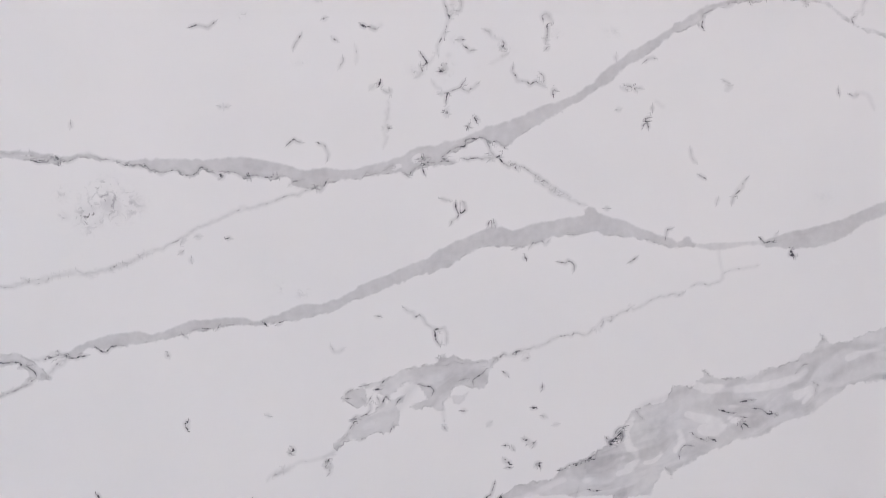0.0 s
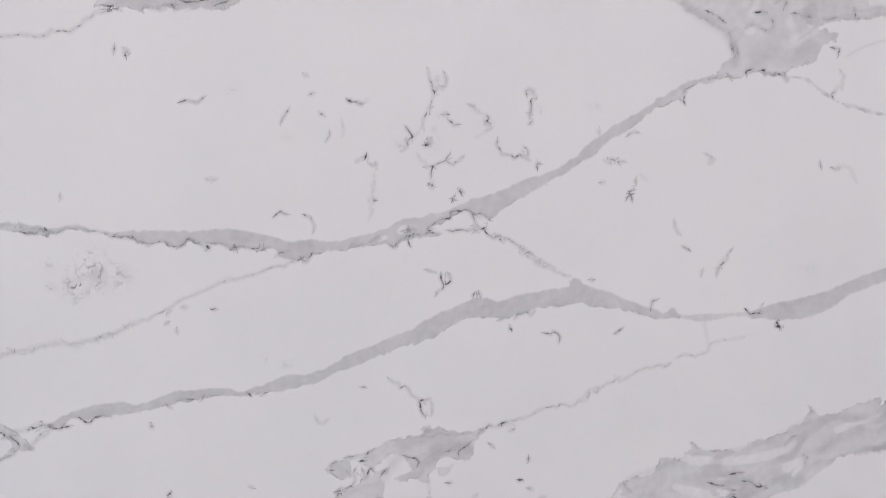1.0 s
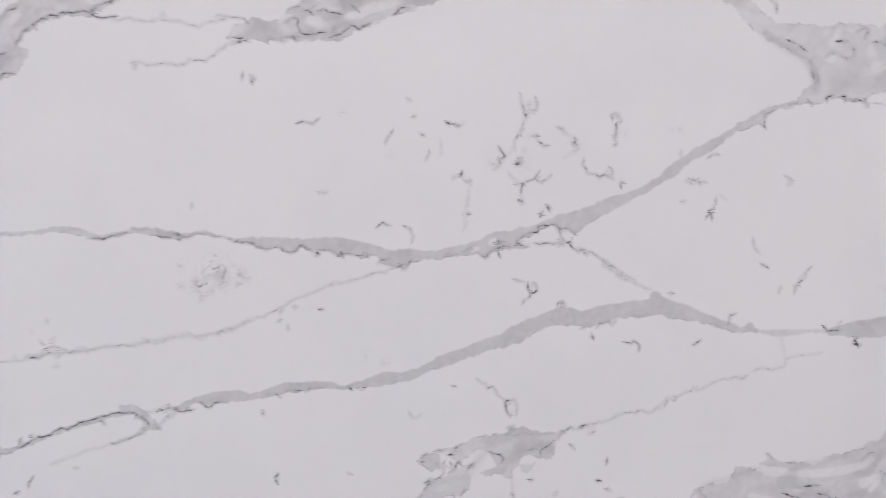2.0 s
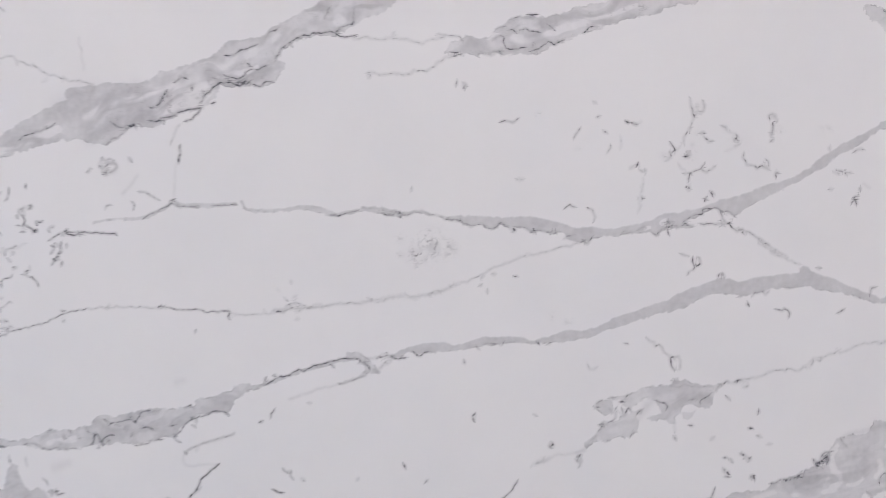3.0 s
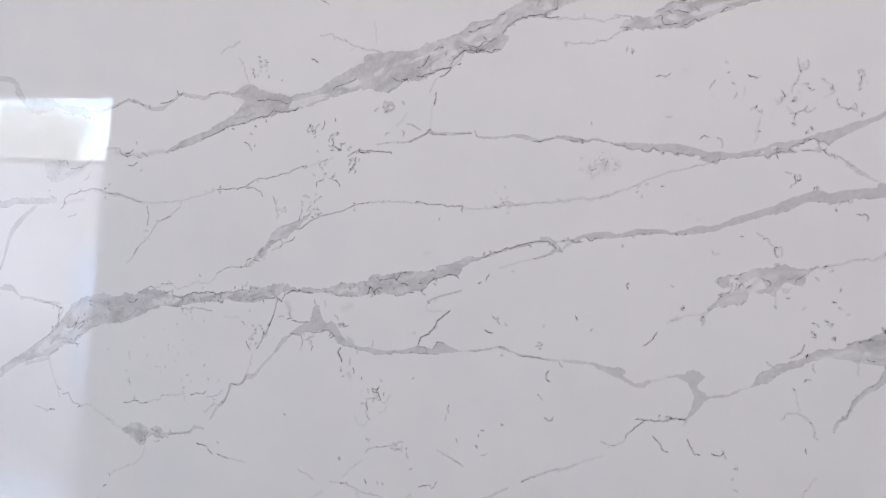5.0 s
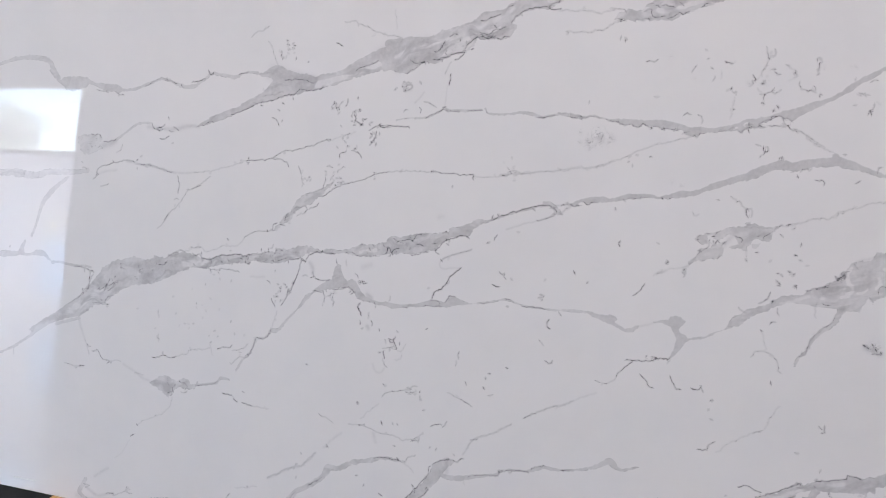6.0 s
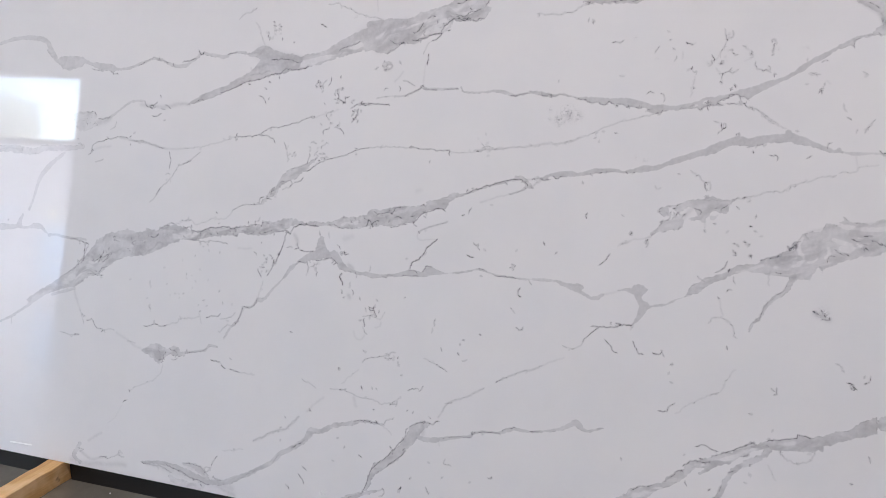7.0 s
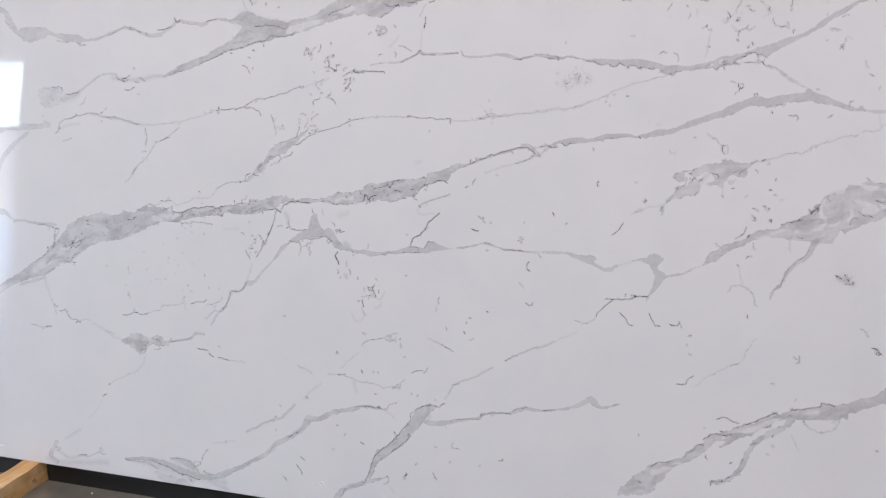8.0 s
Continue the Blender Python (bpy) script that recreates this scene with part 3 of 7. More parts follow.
# traced veins of the middle and left
patch(0.62, 0.3, 0.5, 0.1, [(-954, 1364), (-927, 1364), (-910, 1375), (-897, 1382), (-882, 1385), (-866, 1382), (-851, 1372), (-831, 1366), (-813, 1360), (-793, 1362), (-777, 1358), (-761, 1352), (-745, 1360), (-722, 1362), (-698, 1364), (-659, 1384), (-615, 1408), (-584, 1422), (-553, 1433), (-494, 1437), (-492, 1380), (-526, 1372), (-569, 1371), (-602, 1362), (-639, 1353), (-672, 1343), (-698, 1335), (-728, 1326), (-752, 1318), (-775, 1316), (-799, 1312), (-815, 1305)], [(-840, 1302), (-864, 1297), (-889, 1290), (-914, 1285), (-939, 1279), (-964, 1269), (-981, 1262), (-1007, 1250), (-1033, 1241), (-1059, 1231), (-1095, 1221), (-1127, 1215), (-1149, 1207), (-1127, 1225), (-1104, 1234), (-1077, 1246), (-1042, 1258), (-1007, 1268), (-982, 1283), (-956, 1296), (-931, 1307), (-914, 1321), (-906, 1334), (-893, 1345), (-915, 1353), (-940, 1359)])
patch(0.62, 0.42, 0.45, 0.1, [(-615, 1405), (-584, 1422), (-553, 1433), (-560, 1444), (-547, 1451), (-510, 1453), (-481, 1458), (-439, 1457), (-411, 1464), (-404, 1471), (-369, 1479), (-341, 1486), (-312, 1495), (-291, 1516), (-258, 1520), (-231, 1523), (-215, 1536), (-190, 1550), (-163, 1560), (-134, 1576), (-80, 1574), (-84, 1563), (-90, 1540), (-115, 1522), (-146, 1525), (-177, 1519), (-204, 1500), (-211, 1488), (-197, 1483), (-205, 1468), (-217, 1455), (-239, 1448), (-266, 1451)], [(-300, 1452), (-310, 1436), (-324, 1423), (-338, 1415), (-366, 1412), (-383, 1401), (-406, 1388), (-442, 1393), (-465, 1378), (-489, 1364), (-507, 1363), (-526, 1372), (-570, 1372), (-593, 1381)])
strand(0.72, [(-800, 1331, 9.1), (-744, 1335, 9), (-698, 1347, 5.4), (-645, 1362, 5.2), (-593, 1378, 6.9), (-571, 1387, 5.1)])
strand(0.34, [(-521, 1405, 8.4), (-479, 1420, 11.6), (-438, 1432, 9.9), (-384, 1449, 9.6), (-318, 1470, 9.4), (-279, 1486, 7.8), (-242, 1501, 7.6), (-205, 1524, 6)])
strand(0.77, [(-409, 1410, 6.5), (-376, 1419, 9.6), (-343, 1426, 9.5), (-317, 1443, 4.8)])
strand(0.68, [(-292, 1467, 4.6), (-260, 1472, 4.6), (-241, 1478, 3.1)])
strand(0.77, [(-112, 1543, 8.8), (-102, 1536, 7.2)])
strand(0.68, [(-356, 1437, 4.8), (-330, 1451, 6.4), (-304, 1463, 4.8)])
wash(0.5, [(-890, 1362, 21), (-824, 1351, 14.7), (-760, 1348, 8.7)])
wash(0.45, [(-522, 1431, 21.5), (-579, 1406, 16.4), (-438, 1446, 13.1)])
wash(0.4, [(-520, 1377, 12.1), (-437, 1404, 10.5), (-409, 1399, 9.1)])
wash(0.5, [(-240, 1466, 11), (-221, 1474, 9.8), (-265, 1460, 6.2)])
hair(0.9, 1.2, [(-638, 1371), (-616, 1380), (-594, 1387), (-578, 1395)], .35)
hair(0.8, 1.2, [(-481, 1397), (-464, 1390), (-445, 1395), (-440, 1389)], .35)
hair(0.8, 1.2, [(-489, 1364), (-469, 1377), (-450, 1389), (-440, 1393)], .35)
hair(1, 1.4, [(-416, 1399), (-389, 1402), (-369, 1411), (-349, 1415), (-332, 1417), (-342, 1407), (-357, 1398)], .35)
hair(0.95, 2, [(-406, 1421), (-395, 1435), (-388, 1444)], .35)
hair(0.95, 1.8, [(-373, 1458), (-363, 1464), (-356, 1463)], .35)
hair(1, 2, [(-332, 1427), (-324, 1438), (-317, 1443), (-313, 1448), (-303, 1458), (-285, 1455), (-271, 1451), (-260, 1458)], .35)
hair(0.8, 1.3, [(-292, 1466), (-278, 1462), (-259, 1469), (-243, 1474), (-226, 1480)], .35)
hair(0.9, 1.6, [(-278, 1455), (-263, 1454), (-252, 1457)], .35)
hair(1, 1.4, [(-290, 1496), (-277, 1498), (-267, 1503), (-252, 1507), (-242, 1511)], .35)
hair(0.7, 1.2, [(-227, 1521), (-218, 1529), (-208, 1534)], .35)
hair(1, 1.4, [(-211, 1489), (-204, 1503), (-192, 1514), (-176, 1520), (-160, 1523), (-153, 1527), (-125, 1528), (-113, 1523), (-89, 1521)], .35)
hair(0.8, 1.4, [(-119, 1526), (-110, 1534), (-94, 1540), (-90, 1556)], .35)
hair(0.6, 1.2, [(-135, 1547), (-127, 1563)], .35)
hair(0.9, 1.2, [(-217, 1455), (-239, 1448), (-252, 1453)], .35)
hair(0.9, 1.2, [(-939, 1281), (-914, 1286), (-885, 1290), (-872, 1298), (-856, 1301), (-840, 1305), (-827, 1307), (-816, 1315), (-808, 1320), (-787, 1316), (-760, 1319), (-736, 1325)], .35)
hair(0.8, 1.2, [(-1127, 1213), (-1104, 1224), (-1091, 1223)], .35)
hair(0.9, 1.1, [(-1028, 1246), (-1007, 1252), (-981, 1262), (-969, 1270), (-947, 1278)], .35)
hair(0.9, 1.1, [(-857, 1344), (-824, 1346), (-795, 1344), (-768, 1339), (-760, 1339)], .35)
hair(0.5, 1.4, [(-926, 1299), (-906, 1302), (-881, 1309), (-864, 1312)], .35)
hair(0.5, 1, [(-675, 1500), (-649, 1502), (-627, 1496), (-604, 1486), (-588, 1475), (-567, 1468), (-548, 1463), (-523, 1460), (-509, 1456)], .35)
hair(0.25, 1, [(-530, 1528), (-527, 1497), (-524, 1481)], .35)
hair(0.7, 1, [(-682, 1594), (-674, 1584), (-657, 1574)], .35)
band(0.45, 0.2, 0.4, 0.1, [(-1262, 1346, 2.5), (-1221, 1333, 3.3), (-1202, 1326, 4.9), (-1178, 1323, 4.9), (-1154, 1326, 4), (-1136, 1338, 3.2), (-1118, 1347, 2.9), (-1100, 1364, 4), (-1070, 1359, 3.2), (-1043, 1355, 4.7), (-1017, 1351, 3.9), (-1004, 1359, 2.3), (-971, 1369, 1.8), (-947, 1363, 4.6)])
hair(0.8, 1.2, [(-1258, 1344), (-1243, 1338), (-1221, 1333)], .35)
hair(0.8, 1.4, [(-1202, 1331), (-1198, 1323)], .35)
hair(0.9, 1.2, [(-1165, 1337), (-1151, 1337), (-1136, 1342), (-1122, 1347)], .35)
hair(1, 2, [(-1109, 1369), (-1102, 1360), (-1093, 1364)], .35)
hair(0.85, 1.1, [(-1005, 1360), (-992, 1363), (-980, 1364)], .35)
hair(0.4, 1.2, [(-912, 1450), (-900, 1436), (-895, 1416), (-883, 1395), (-882, 1385)], .35)
flecks(0.75, [(-870, 1422), (-871, 1413), (-866, 1405), (-853, 1453), (-849, 1442), (-835, 1445), (-830, 1439), (-846, 1429), (-824, 1404), (-785, 1394), (-631, 1297), (-679, 1220), (-862, 1280), (-875, 1261), (-864, 1231)])
hair(1, 1.2, [(-698, 1444), (-690, 1438), (-684, 1437)], .35)
wash(0.35, [(-1261, 1200, 5), (-1242, 1199, 6.7), (-1214, 1201, 6.6), (-1186, 1208, 6.6), (-1158, 1211, 4.9), (-1140, 1209, 4.9)])
wash(0.3, [(-1319, 1204, 6.8), (-1280, 1201, 6.7)])
hair(0.8, 1.1, [(-1242, 1194), (-1231, 1192)], .35)
hair(0.8, 1.1, [(-1227, 1205), (-1216, 1199), (-1212, 1197)], .35)
hair(0.9, 1.2, [(-1274, 1170), (-1261, 1170), (-1246, 1178)], .35)
flecks(0.6, [(-1246, 1231), (-1232, 1158)])
hair(0.8, 1.1, [(-894, 1239), (-884, 1234), (-877, 1226), (-874, 1219)], .35)
hair(0.8, 1.2, [(-701, 1283), (-697, 1272), (-693, 1265)], .35)
hair(0.7, 1.2, [(-691, 1270), (-684, 1278), (-676, 1287)], .35)
hair(0.9, 1.1, [(-667, 1275), (-664, 1283), (-661, 1293)], .35)
hair(0.8, 1.3, [(-694, 1272), (-687, 1267)], .35)
flecks(0.7, [(-645, 1258), (-640, 1260), (-614, 1227), (-594, 1226), (-589, 1232)])
hair(0.95, 1.5, [(-640, 1251), (-634, 1242), (-637, 1237), (-627, 1231), (-618, 1227)], .35)
hair(0.8, 1.1, [(-885, 1129), (-866, 1141), (-844, 1149), (-820, 1151), (-796, 1157), (-784, 1162)], .35)
hair(0.75, 1.1, [(-784, 1162), (-764, 1161), (-748, 1171), (-729, 1177), (-709, 1182)], .35)
hair(0.3, 1.2, [(-709, 1182), (-663, 1194), (-636, 1205)], .35)
hair(0.7, 1, [(-673, 1186), (-669, 1195), (-655, 1198)], .35)
hair(0.85, 1.2, [(-594, 1211), (-578, 1219), (-559, 1226), (-537, 1221)], .35)
hair(0.9, 1.4, [(-573, 1207), (-577, 1194), (-580, 1185), (-591, 1172)], .35)
flecks(0.6, [(-666, 1178), (-659, 1165)])
hair(0.8, 1, [(-681, 1135), (-678, 1145), (-662, 1153)], .35)
hair(0.85, 1, [(-642, 1155), (-627, 1149), (-619, 1143), (-616, 1138)], .35)
hair(0.4, 1.2, [(-1151, 1075), (-1120, 1078), (-1084, 1083), (-1057, 1090), (-1022, 1100), (-979, 1115)], .35)
hair(0.85, 1.1, [(-979, 1115), (-953, 1116), (-932, 1120), (-919, 1118), (-894, 1126), (-877, 1121), (-860, 1123), (-845, 1116), (-840, 1106)], .35)
hair(0.8, 1.4, [(-894, 1127), (-882, 1132)], .35)
hair(0.85, 1.1, [(-807, 1104), (-802, 1094), (-799, 1085)], .35)
hair(0.7, 1.2, [(-718, 1109), (-710, 1114), (-704, 1107)], .35)
hair(0.45, 1.2, [(-683, 1100), (-673, 1108), (-665, 1109)], .35)
wash(0.3, [(-1398, 1099, 3.5), (-1348, 1091, 3.4), (-1299, 1086, 3.4), (-1251, 1076, 3.4), (-1213, 1069, 3.3), (-1151, 1075, 2.5)])
flecks(0.7, [(-523, 1320), (-519, 1325), (-451, 1339)])
wash(0.3, [(-499, 1326, 4), (-490, 1334, 4), (-479, 1334, 4), (-473, 1329, 4), (-479, 1321, 4), (-490, 1318, 4), (-497, 1323, 4)])
hair(0.55, 1.2, [(-497, 1326), (-490, 1333), (-479, 1334), (-474, 1327), (-486, 1319)], .35)
hair(0.7, 1.1, [(-493, 1338), (-485, 1340)], .35)
hair(0.7, 1.1, [(-437, 1289), (-428, 1289), (-421, 1285), (-407, 1277)], .35)
wash(0.25, [(-465, 1286, 2.7), (-451, 1299, 2.6), (-440, 1314, 2.6)])
hair(0.6, 1.2, [(-495, 1263), (-487, 1268)], .35)
hair(0.7, 1.2, [(-449, 1272), (-448, 1262)], .35)
hair(0.8, 2, [(-368, 1359), (-370, 1343), (-371, 1335)], .35)
wash(0.22, [(-376, 1331, 1.9), (-378, 1306, 1.9), (-380, 1282, 1.9)])
hair(0.4, 1.2, [(-383, 1364), (-374, 1380), (-368, 1392)], .35)
hair(0.9, 1.6, [(-386, 1275), (-380, 1277)], .35)
band(0.45, 0.1, 0.3, 0.1, [(-516, 1240, 1.6), (-487, 1246, 1.3), (-431, 1247, 2.1), (-410, 1257, 2.1), (-393, 1265, 2.1), (-379, 1273, 2.9), (-370, 1268, 3.2), (-349, 1268, 2.8), (-316, 1268, 2.5), (-296, 1271, 2.5), (-280, 1270, 1.9)])
band(0.5, 0.1, 0.4, 0.1, [(-270, 1275, 1.6), (-265, 1263, 1.9), (-257, 1261, 2.3), (-231, 1260, 1.9), (-199, 1262, 2), (-174, 1266, 3), (-149, 1263, 4.2), (-130, 1257, 3.6), (-120, 1254, 2.6), (-106, 1258, 2.4), (-88, 1261, 1.9), (-76, 1263, 1.9), (-58, 1260, 2.1), (-42, 1257, 2.3), (-20, 1255, 2.3)])
hair(0.8, 1.1, [(-431, 1247), (-410, 1257), (-393, 1265), (-381, 1273), (-370, 1268), (-343, 1267)], .35)
hair(0.8, 1, [(-316, 1268), (-296, 1271), (-280, 1270)], .35)
hair(0.85, 1.1, [(-128, 1254), (-118, 1252), (-106, 1257), (-88, 1261)], .35)
hair(0.85, 1.1, [(-46, 1256), (-34, 1258), (-22, 1253)], .35)
hair(0.8, 1.2, [(-1211, 1060), (-1209, 1049), (-1207, 1034), (-1210, 1012)], .35)
hair(0.6, 1.1, [(-1222, 992), (-1210, 994)], .35)
hair(0.5, 1.1, [(-1098, 1065), (-1114, 1053), (-1133, 1038), (-1156, 1028), (-1175, 1021), (-1184, 1008), (-1199, 987), (-1221, 967), (-1240, 950), (-1250, 935), (-1269, 915), (-1282, 902)], .35)
hair(0.95, 1.2, [(-1156, 1028), (-1144, 1032), (-1133, 1037)], .35)
hair(0.9, 1.2, [(-1256, 931), (-1250, 939), (-1244, 947)], .35)
patch(0.7, 0.45, 0.3, 0.45, [(-1397, 791), (-1347, 798), (-1307, 806), (-1278, 809), (-1255, 814), (-1239, 823), (-1220, 831), (-1198, 835), (-1173, 835), (-1154, 831), (-1139, 828), (-1123, 822), (-1090, 825), (-1054, 835), (-1018, 841), (-974, 842), (-948, 848), (-922, 852), (-900, 861), (-888, 859), (-876, 857), (-872, 868), (-855, 869), (-838, 867), (-827, 875), (-813, 874), (-802, 881), (-773, 882), (-757, 880), (-735, 873), (-716, 878), (-716, 868), (-740, 869), (-756, 869), (-772, 863), (-788, 852), (-813, 847), (-829, 841), (-854, 831), (-879, 827), (-905, 829), (-922, 829), (-948, 826), (-965, 819), (-1000, 820), (-1026, 814), (-1053, 809)], [(-1080, 803), (-1108, 796), (-1130, 795), (-1154, 794), (-1173, 788), (-1197, 778), (-1220, 768), (-1239, 758), (-1268, 746), (-1297, 735), (-1337, 726), (-1397, 717)])
patch(0.66, 0.4, 0.35, 0.4, [(-761, 879), (-735, 873), (-716, 878), (-693, 880), (-669, 880), (-646, 880), (-635, 885), (-620, 894), (-604, 903), (-593, 900), (-571, 902), (-556, 906), (-537, 910), (-522, 925), (-505, 926), (-490, 925), (-469, 932), (-450, 939), (-433, 940), (-417, 943), (-398, 943), (-378, 946), (-357, 948), (-351, 960), (-334, 965), (-326, 962), (-310, 970), (-294, 977), (-284, 984), (-271, 989), (-260, 988), (-250, 986), (-242, 988), (-250, 983), (-270, 976), (-283, 963)], [(-296, 950), (-302, 939), (-312, 943), (-329, 940), (-343, 937), (-356, 929), (-370, 923), (-380, 913), (-390, 902), (-401, 898), (-418, 894), (-432, 890), (-448, 885), (-467, 883), (-489, 885), (-503, 881), (-521, 882), (-544, 877), (-562, 871), (-585, 869), (-607, 868), (-630, 870), (-646, 872), (-661, 874), (-692, 868), (-716, 868), (-740, 869), (-761, 867)])
wash(0.4, [(-533, 890, 11.2), (-489, 900, 12.4), (-432, 912, 12.2)])
wash(0.35, [(-1239, 785, 23.9), (-1163, 814, 15), (-1317, 765, 24.4)])
strand(0.34, [(-1182, 803, 12.6), (-1108, 810, 8.2), (-1053, 822, 6.1)])
strand(0.38, [(-563, 887, 7), (-608, 877, 5.4)])
hair(1, 1.3, [(-1123, 824), (-1108, 824), (-1090, 824), (-1072, 830), (-1054, 835), (-1021, 839), (-983, 842), (-951, 845)], .35)
hair(0.5, 1.2, [(-951, 845), (-922, 850), (-897, 858)], .35)
hair(1, 2, [(-761, 860), (-751, 868), (-740, 872), (-721, 869), (-700, 868), (-689, 868)], .35)
hair(0.7, 1.1, [(-1239, 822), (-1220, 831), (-1198, 839), (-1186, 839)], .35)
hair(0.85, 1.2, [(-1158, 853), (-1145, 853), (-1127, 856)], .35)
hair(0.35, 1.2, [(-1179, 842), (-1155, 850), (-1123, 855), (-1108, 843)], .35)
hair(0.8, 1.2, [(-1154, 834), (-1141, 831), (-1130, 833), (-1123, 824)], .35)
hair(0.9, 1.4, [(-1274, 793), (-1258, 791), (-1249, 800), (-1247, 803)], .35)
flecks(0.8, [(-1347, 767), (-1343, 764), (-1171, 786), (-1150, 802), (-1018, 815), (-995, 823), (-974, 824), (-965, 833), (-961, 821), (-1032, 824), (-986, 831), (-897, 858), (-871, 865), (-855, 865), (-832, 833), (-1053, 819), (-1090, 815), (-939, 836)])
hair(0.75, 1.2, [(-930, 829), (-913, 830), (-903, 834)], .35)
hair(0.75, 1.1, [(-884, 833), (-871, 830), (-857, 834), (-838, 843), (-821, 846)], .35)
hair(0.85, 1.2, [(-829, 842), (-805, 846), (-788, 848), (-780, 841), (-772, 853), (-764, 861)], .35)
hair(0.6, 1.2, [(-654, 873), (-646, 878), (-635, 875), (-623, 870), (-600, 870), (-562, 871)], .35)
hair(0.6, 1, [(-1122, 796), (-1089, 793), (-1053, 797), (-1026, 797), (-1008, 793), (-996, 793)], .35)
wash(0.2, [(-955, 782, 3.2), (-929, 782, 3.1), (-909, 785, 3.1)])
flecks(0.8, [(-605, 899), (-581, 889), (-571, 899), (-521, 874), (-464, 929)])
hair(1, 1.5, [(-533, 880), (-530, 893), (-524, 896), (-518, 887), (-515, 880), (-512, 888), (-504, 894), (-496, 896)], .35)
hair(0.85, 1.2, [(-509, 921), (-502, 916), (-490, 920), (-476, 920), (-464, 921), (-454, 923), (-447, 935), (-433, 939)], .35)
hair(0.95, 1.3, [(-444, 910), (-432, 910), (-428, 909)], .35)
hair(0.95, 2, [(-394, 916), (-390, 917)], .35)
hair(0.5, 1.2, [(-426, 938), (-412, 942)], .35)
hair(0.65, 1.2, [(-371, 947), (-361, 950), (-357, 946)], .35)
hair(0.85, 1.2, [(-390, 902), (-380, 910), (-370, 922), (-356, 928), (-347, 933), (-329, 939), (-312, 943), (-302, 943), (-299, 938)], .35)
hair(0.8, 1.2, [(-390, 899), (-382, 890)], .35)
flecks(0.7, [(-352, 926), (-356, 917)])
hair(0.7, 1.1, [(-457, 881), (-432, 889), (-410, 893)], .35)
band(0.55, 0.2, 0.3, 0.3, [(-250, 985, 2.5), (-225, 993, 1.9), (-204, 1002, 1.8), (-181, 1011, 1.6), (-156, 1018, 1.6), (-131, 1027, 2.2), (-107, 1033, 2.4), (-89, 1037, 3.6), (-80, 1034, 4.8), (-70, 1026, 6), (-63, 1017, 4.8), (-57, 1014, 2.4)])
hair(1, 1.2, [(-238, 988), (-219, 997), (-200, 1005), (-181, 1012), (-156, 1019), (-134, 1028), (-113, 1032), (-95, 1034), (-86, 1032), (-76, 1026), (-70, 1019)], .35)
hair(0.8, 1.2, [(-61, 1036), (-53, 1039), (-41, 1041), (-37, 1037), (-28, 1035), (-13, 1038)], .35)
hair(0.4, 1.2, [(-63, 1016), (-52, 1021), (-40, 1032), (-31, 1036)], .35)
hair(0.7, 1.1, [(-72, 1013), (-81, 1006), (-99, 999), (-117, 994)], .35)
wash(0.28, [(-75, 1008, 1.8), (-117, 994, 1.8), (-167, 979, 2.5), (-198, 967, 2.5)])
hair(0.8, 1.2, [(-223, 949), (-227, 942), (-229, 937)], .35)
flecks(0.9, [(-245, 929), (-372, 873), (-350, 1070)])
wash(0.3, [(-290, 908, 2.6), (-307, 900, 2.6), (-327, 894, 2.6), (-348, 888, 2.6), (-368, 877, 2.7)])
hair(0.45, 1, [(-290, 908), (-307, 900), (-327, 894), (-348, 888), (-368, 877)], .35)
wash(0.25, [(-368, 877, 2), (-377, 866, 2), (-374, 853, 2), (-360, 852, 2), (-346, 853, 2), (-316, 857, 1.6)])
hair(1, 1.7, [(-318, 856), (-328, 847), (-343, 835), (-348, 822), (-358, 810), (-368, 798), (-383, 792), (-389, 781), (-394, 767)], .35)
hair(0.85, 1.3, [(-210, 854), (-208, 850), (-203, 849)], .35)
hair(0.8, 1.3, [(-197, 851), (-195, 840)], .35)
hair(0.95, 1.6, [(-227, 820), (-217, 816), (-211, 816)], .35)
flecks(0.5, [(-178, 839), (-90, 844), (-166, 962), (-405, 796)])
hair(0.9, 2.4, [(-17, 871), (-15, 867)], .35)
wash(0.15, [(-382, 987, 6.6), (-372, 990, 5.3)])
patch(0.62, 0.2, 0.5, 0.15, [(-738, 770), (-722, 780), (-706, 790), (-691, 796), (-688, 814), (-684, 828), (-676, 838), (-668, 835), (-663, 816), (-655, 801), (-644, 794), (-631, 802), (-620, 797), (-612, 784), (-604, 771)], [(-595, 762), (-586, 753), (-573, 745), (-584, 743), (-600, 745), (-616, 754), (-624, 766), (-638, 776), (-659, 776), (-679, 772), (-698, 769), (-717, 764), (-732, 758), (-748, 752), (-761, 746), (-749, 759)])
hair(0.9, 1.2, [(-788, 841), (-796, 823), (-803, 801), (-811, 780), (-817, 762), (-827, 747), (-837, 727), (-851, 709)], .35)
hair(0.95, 2, [(-811, 782), (-816, 769)], .35)
hair(0.95, 2, [(-831, 754), (-835, 739)], .35)
wash(0.35, [(-764, 838, 4.5), (-757, 831, 6), (-752, 818, 6), (-755, 807, 4.5)])
hair(0.85, 1.3, [(-759, 795), (-750, 797), (-753, 810)], .35)
hair(0.9, 1.2, [(-743, 793), (-730, 790), (-703, 793)], .35)
hair(0.6, 1.1, [(-784, 798), (-771, 799)], .35)
hair(0.7, 1.2, [(-898, 774), (-891, 769)], .35)
hair(0.8, 1.3, [(-884, 722), (-880, 708), (-873, 702)], .35)
flecks(0.6, [(-864, 767), (-857, 756), (-843, 769), (-836, 761)])
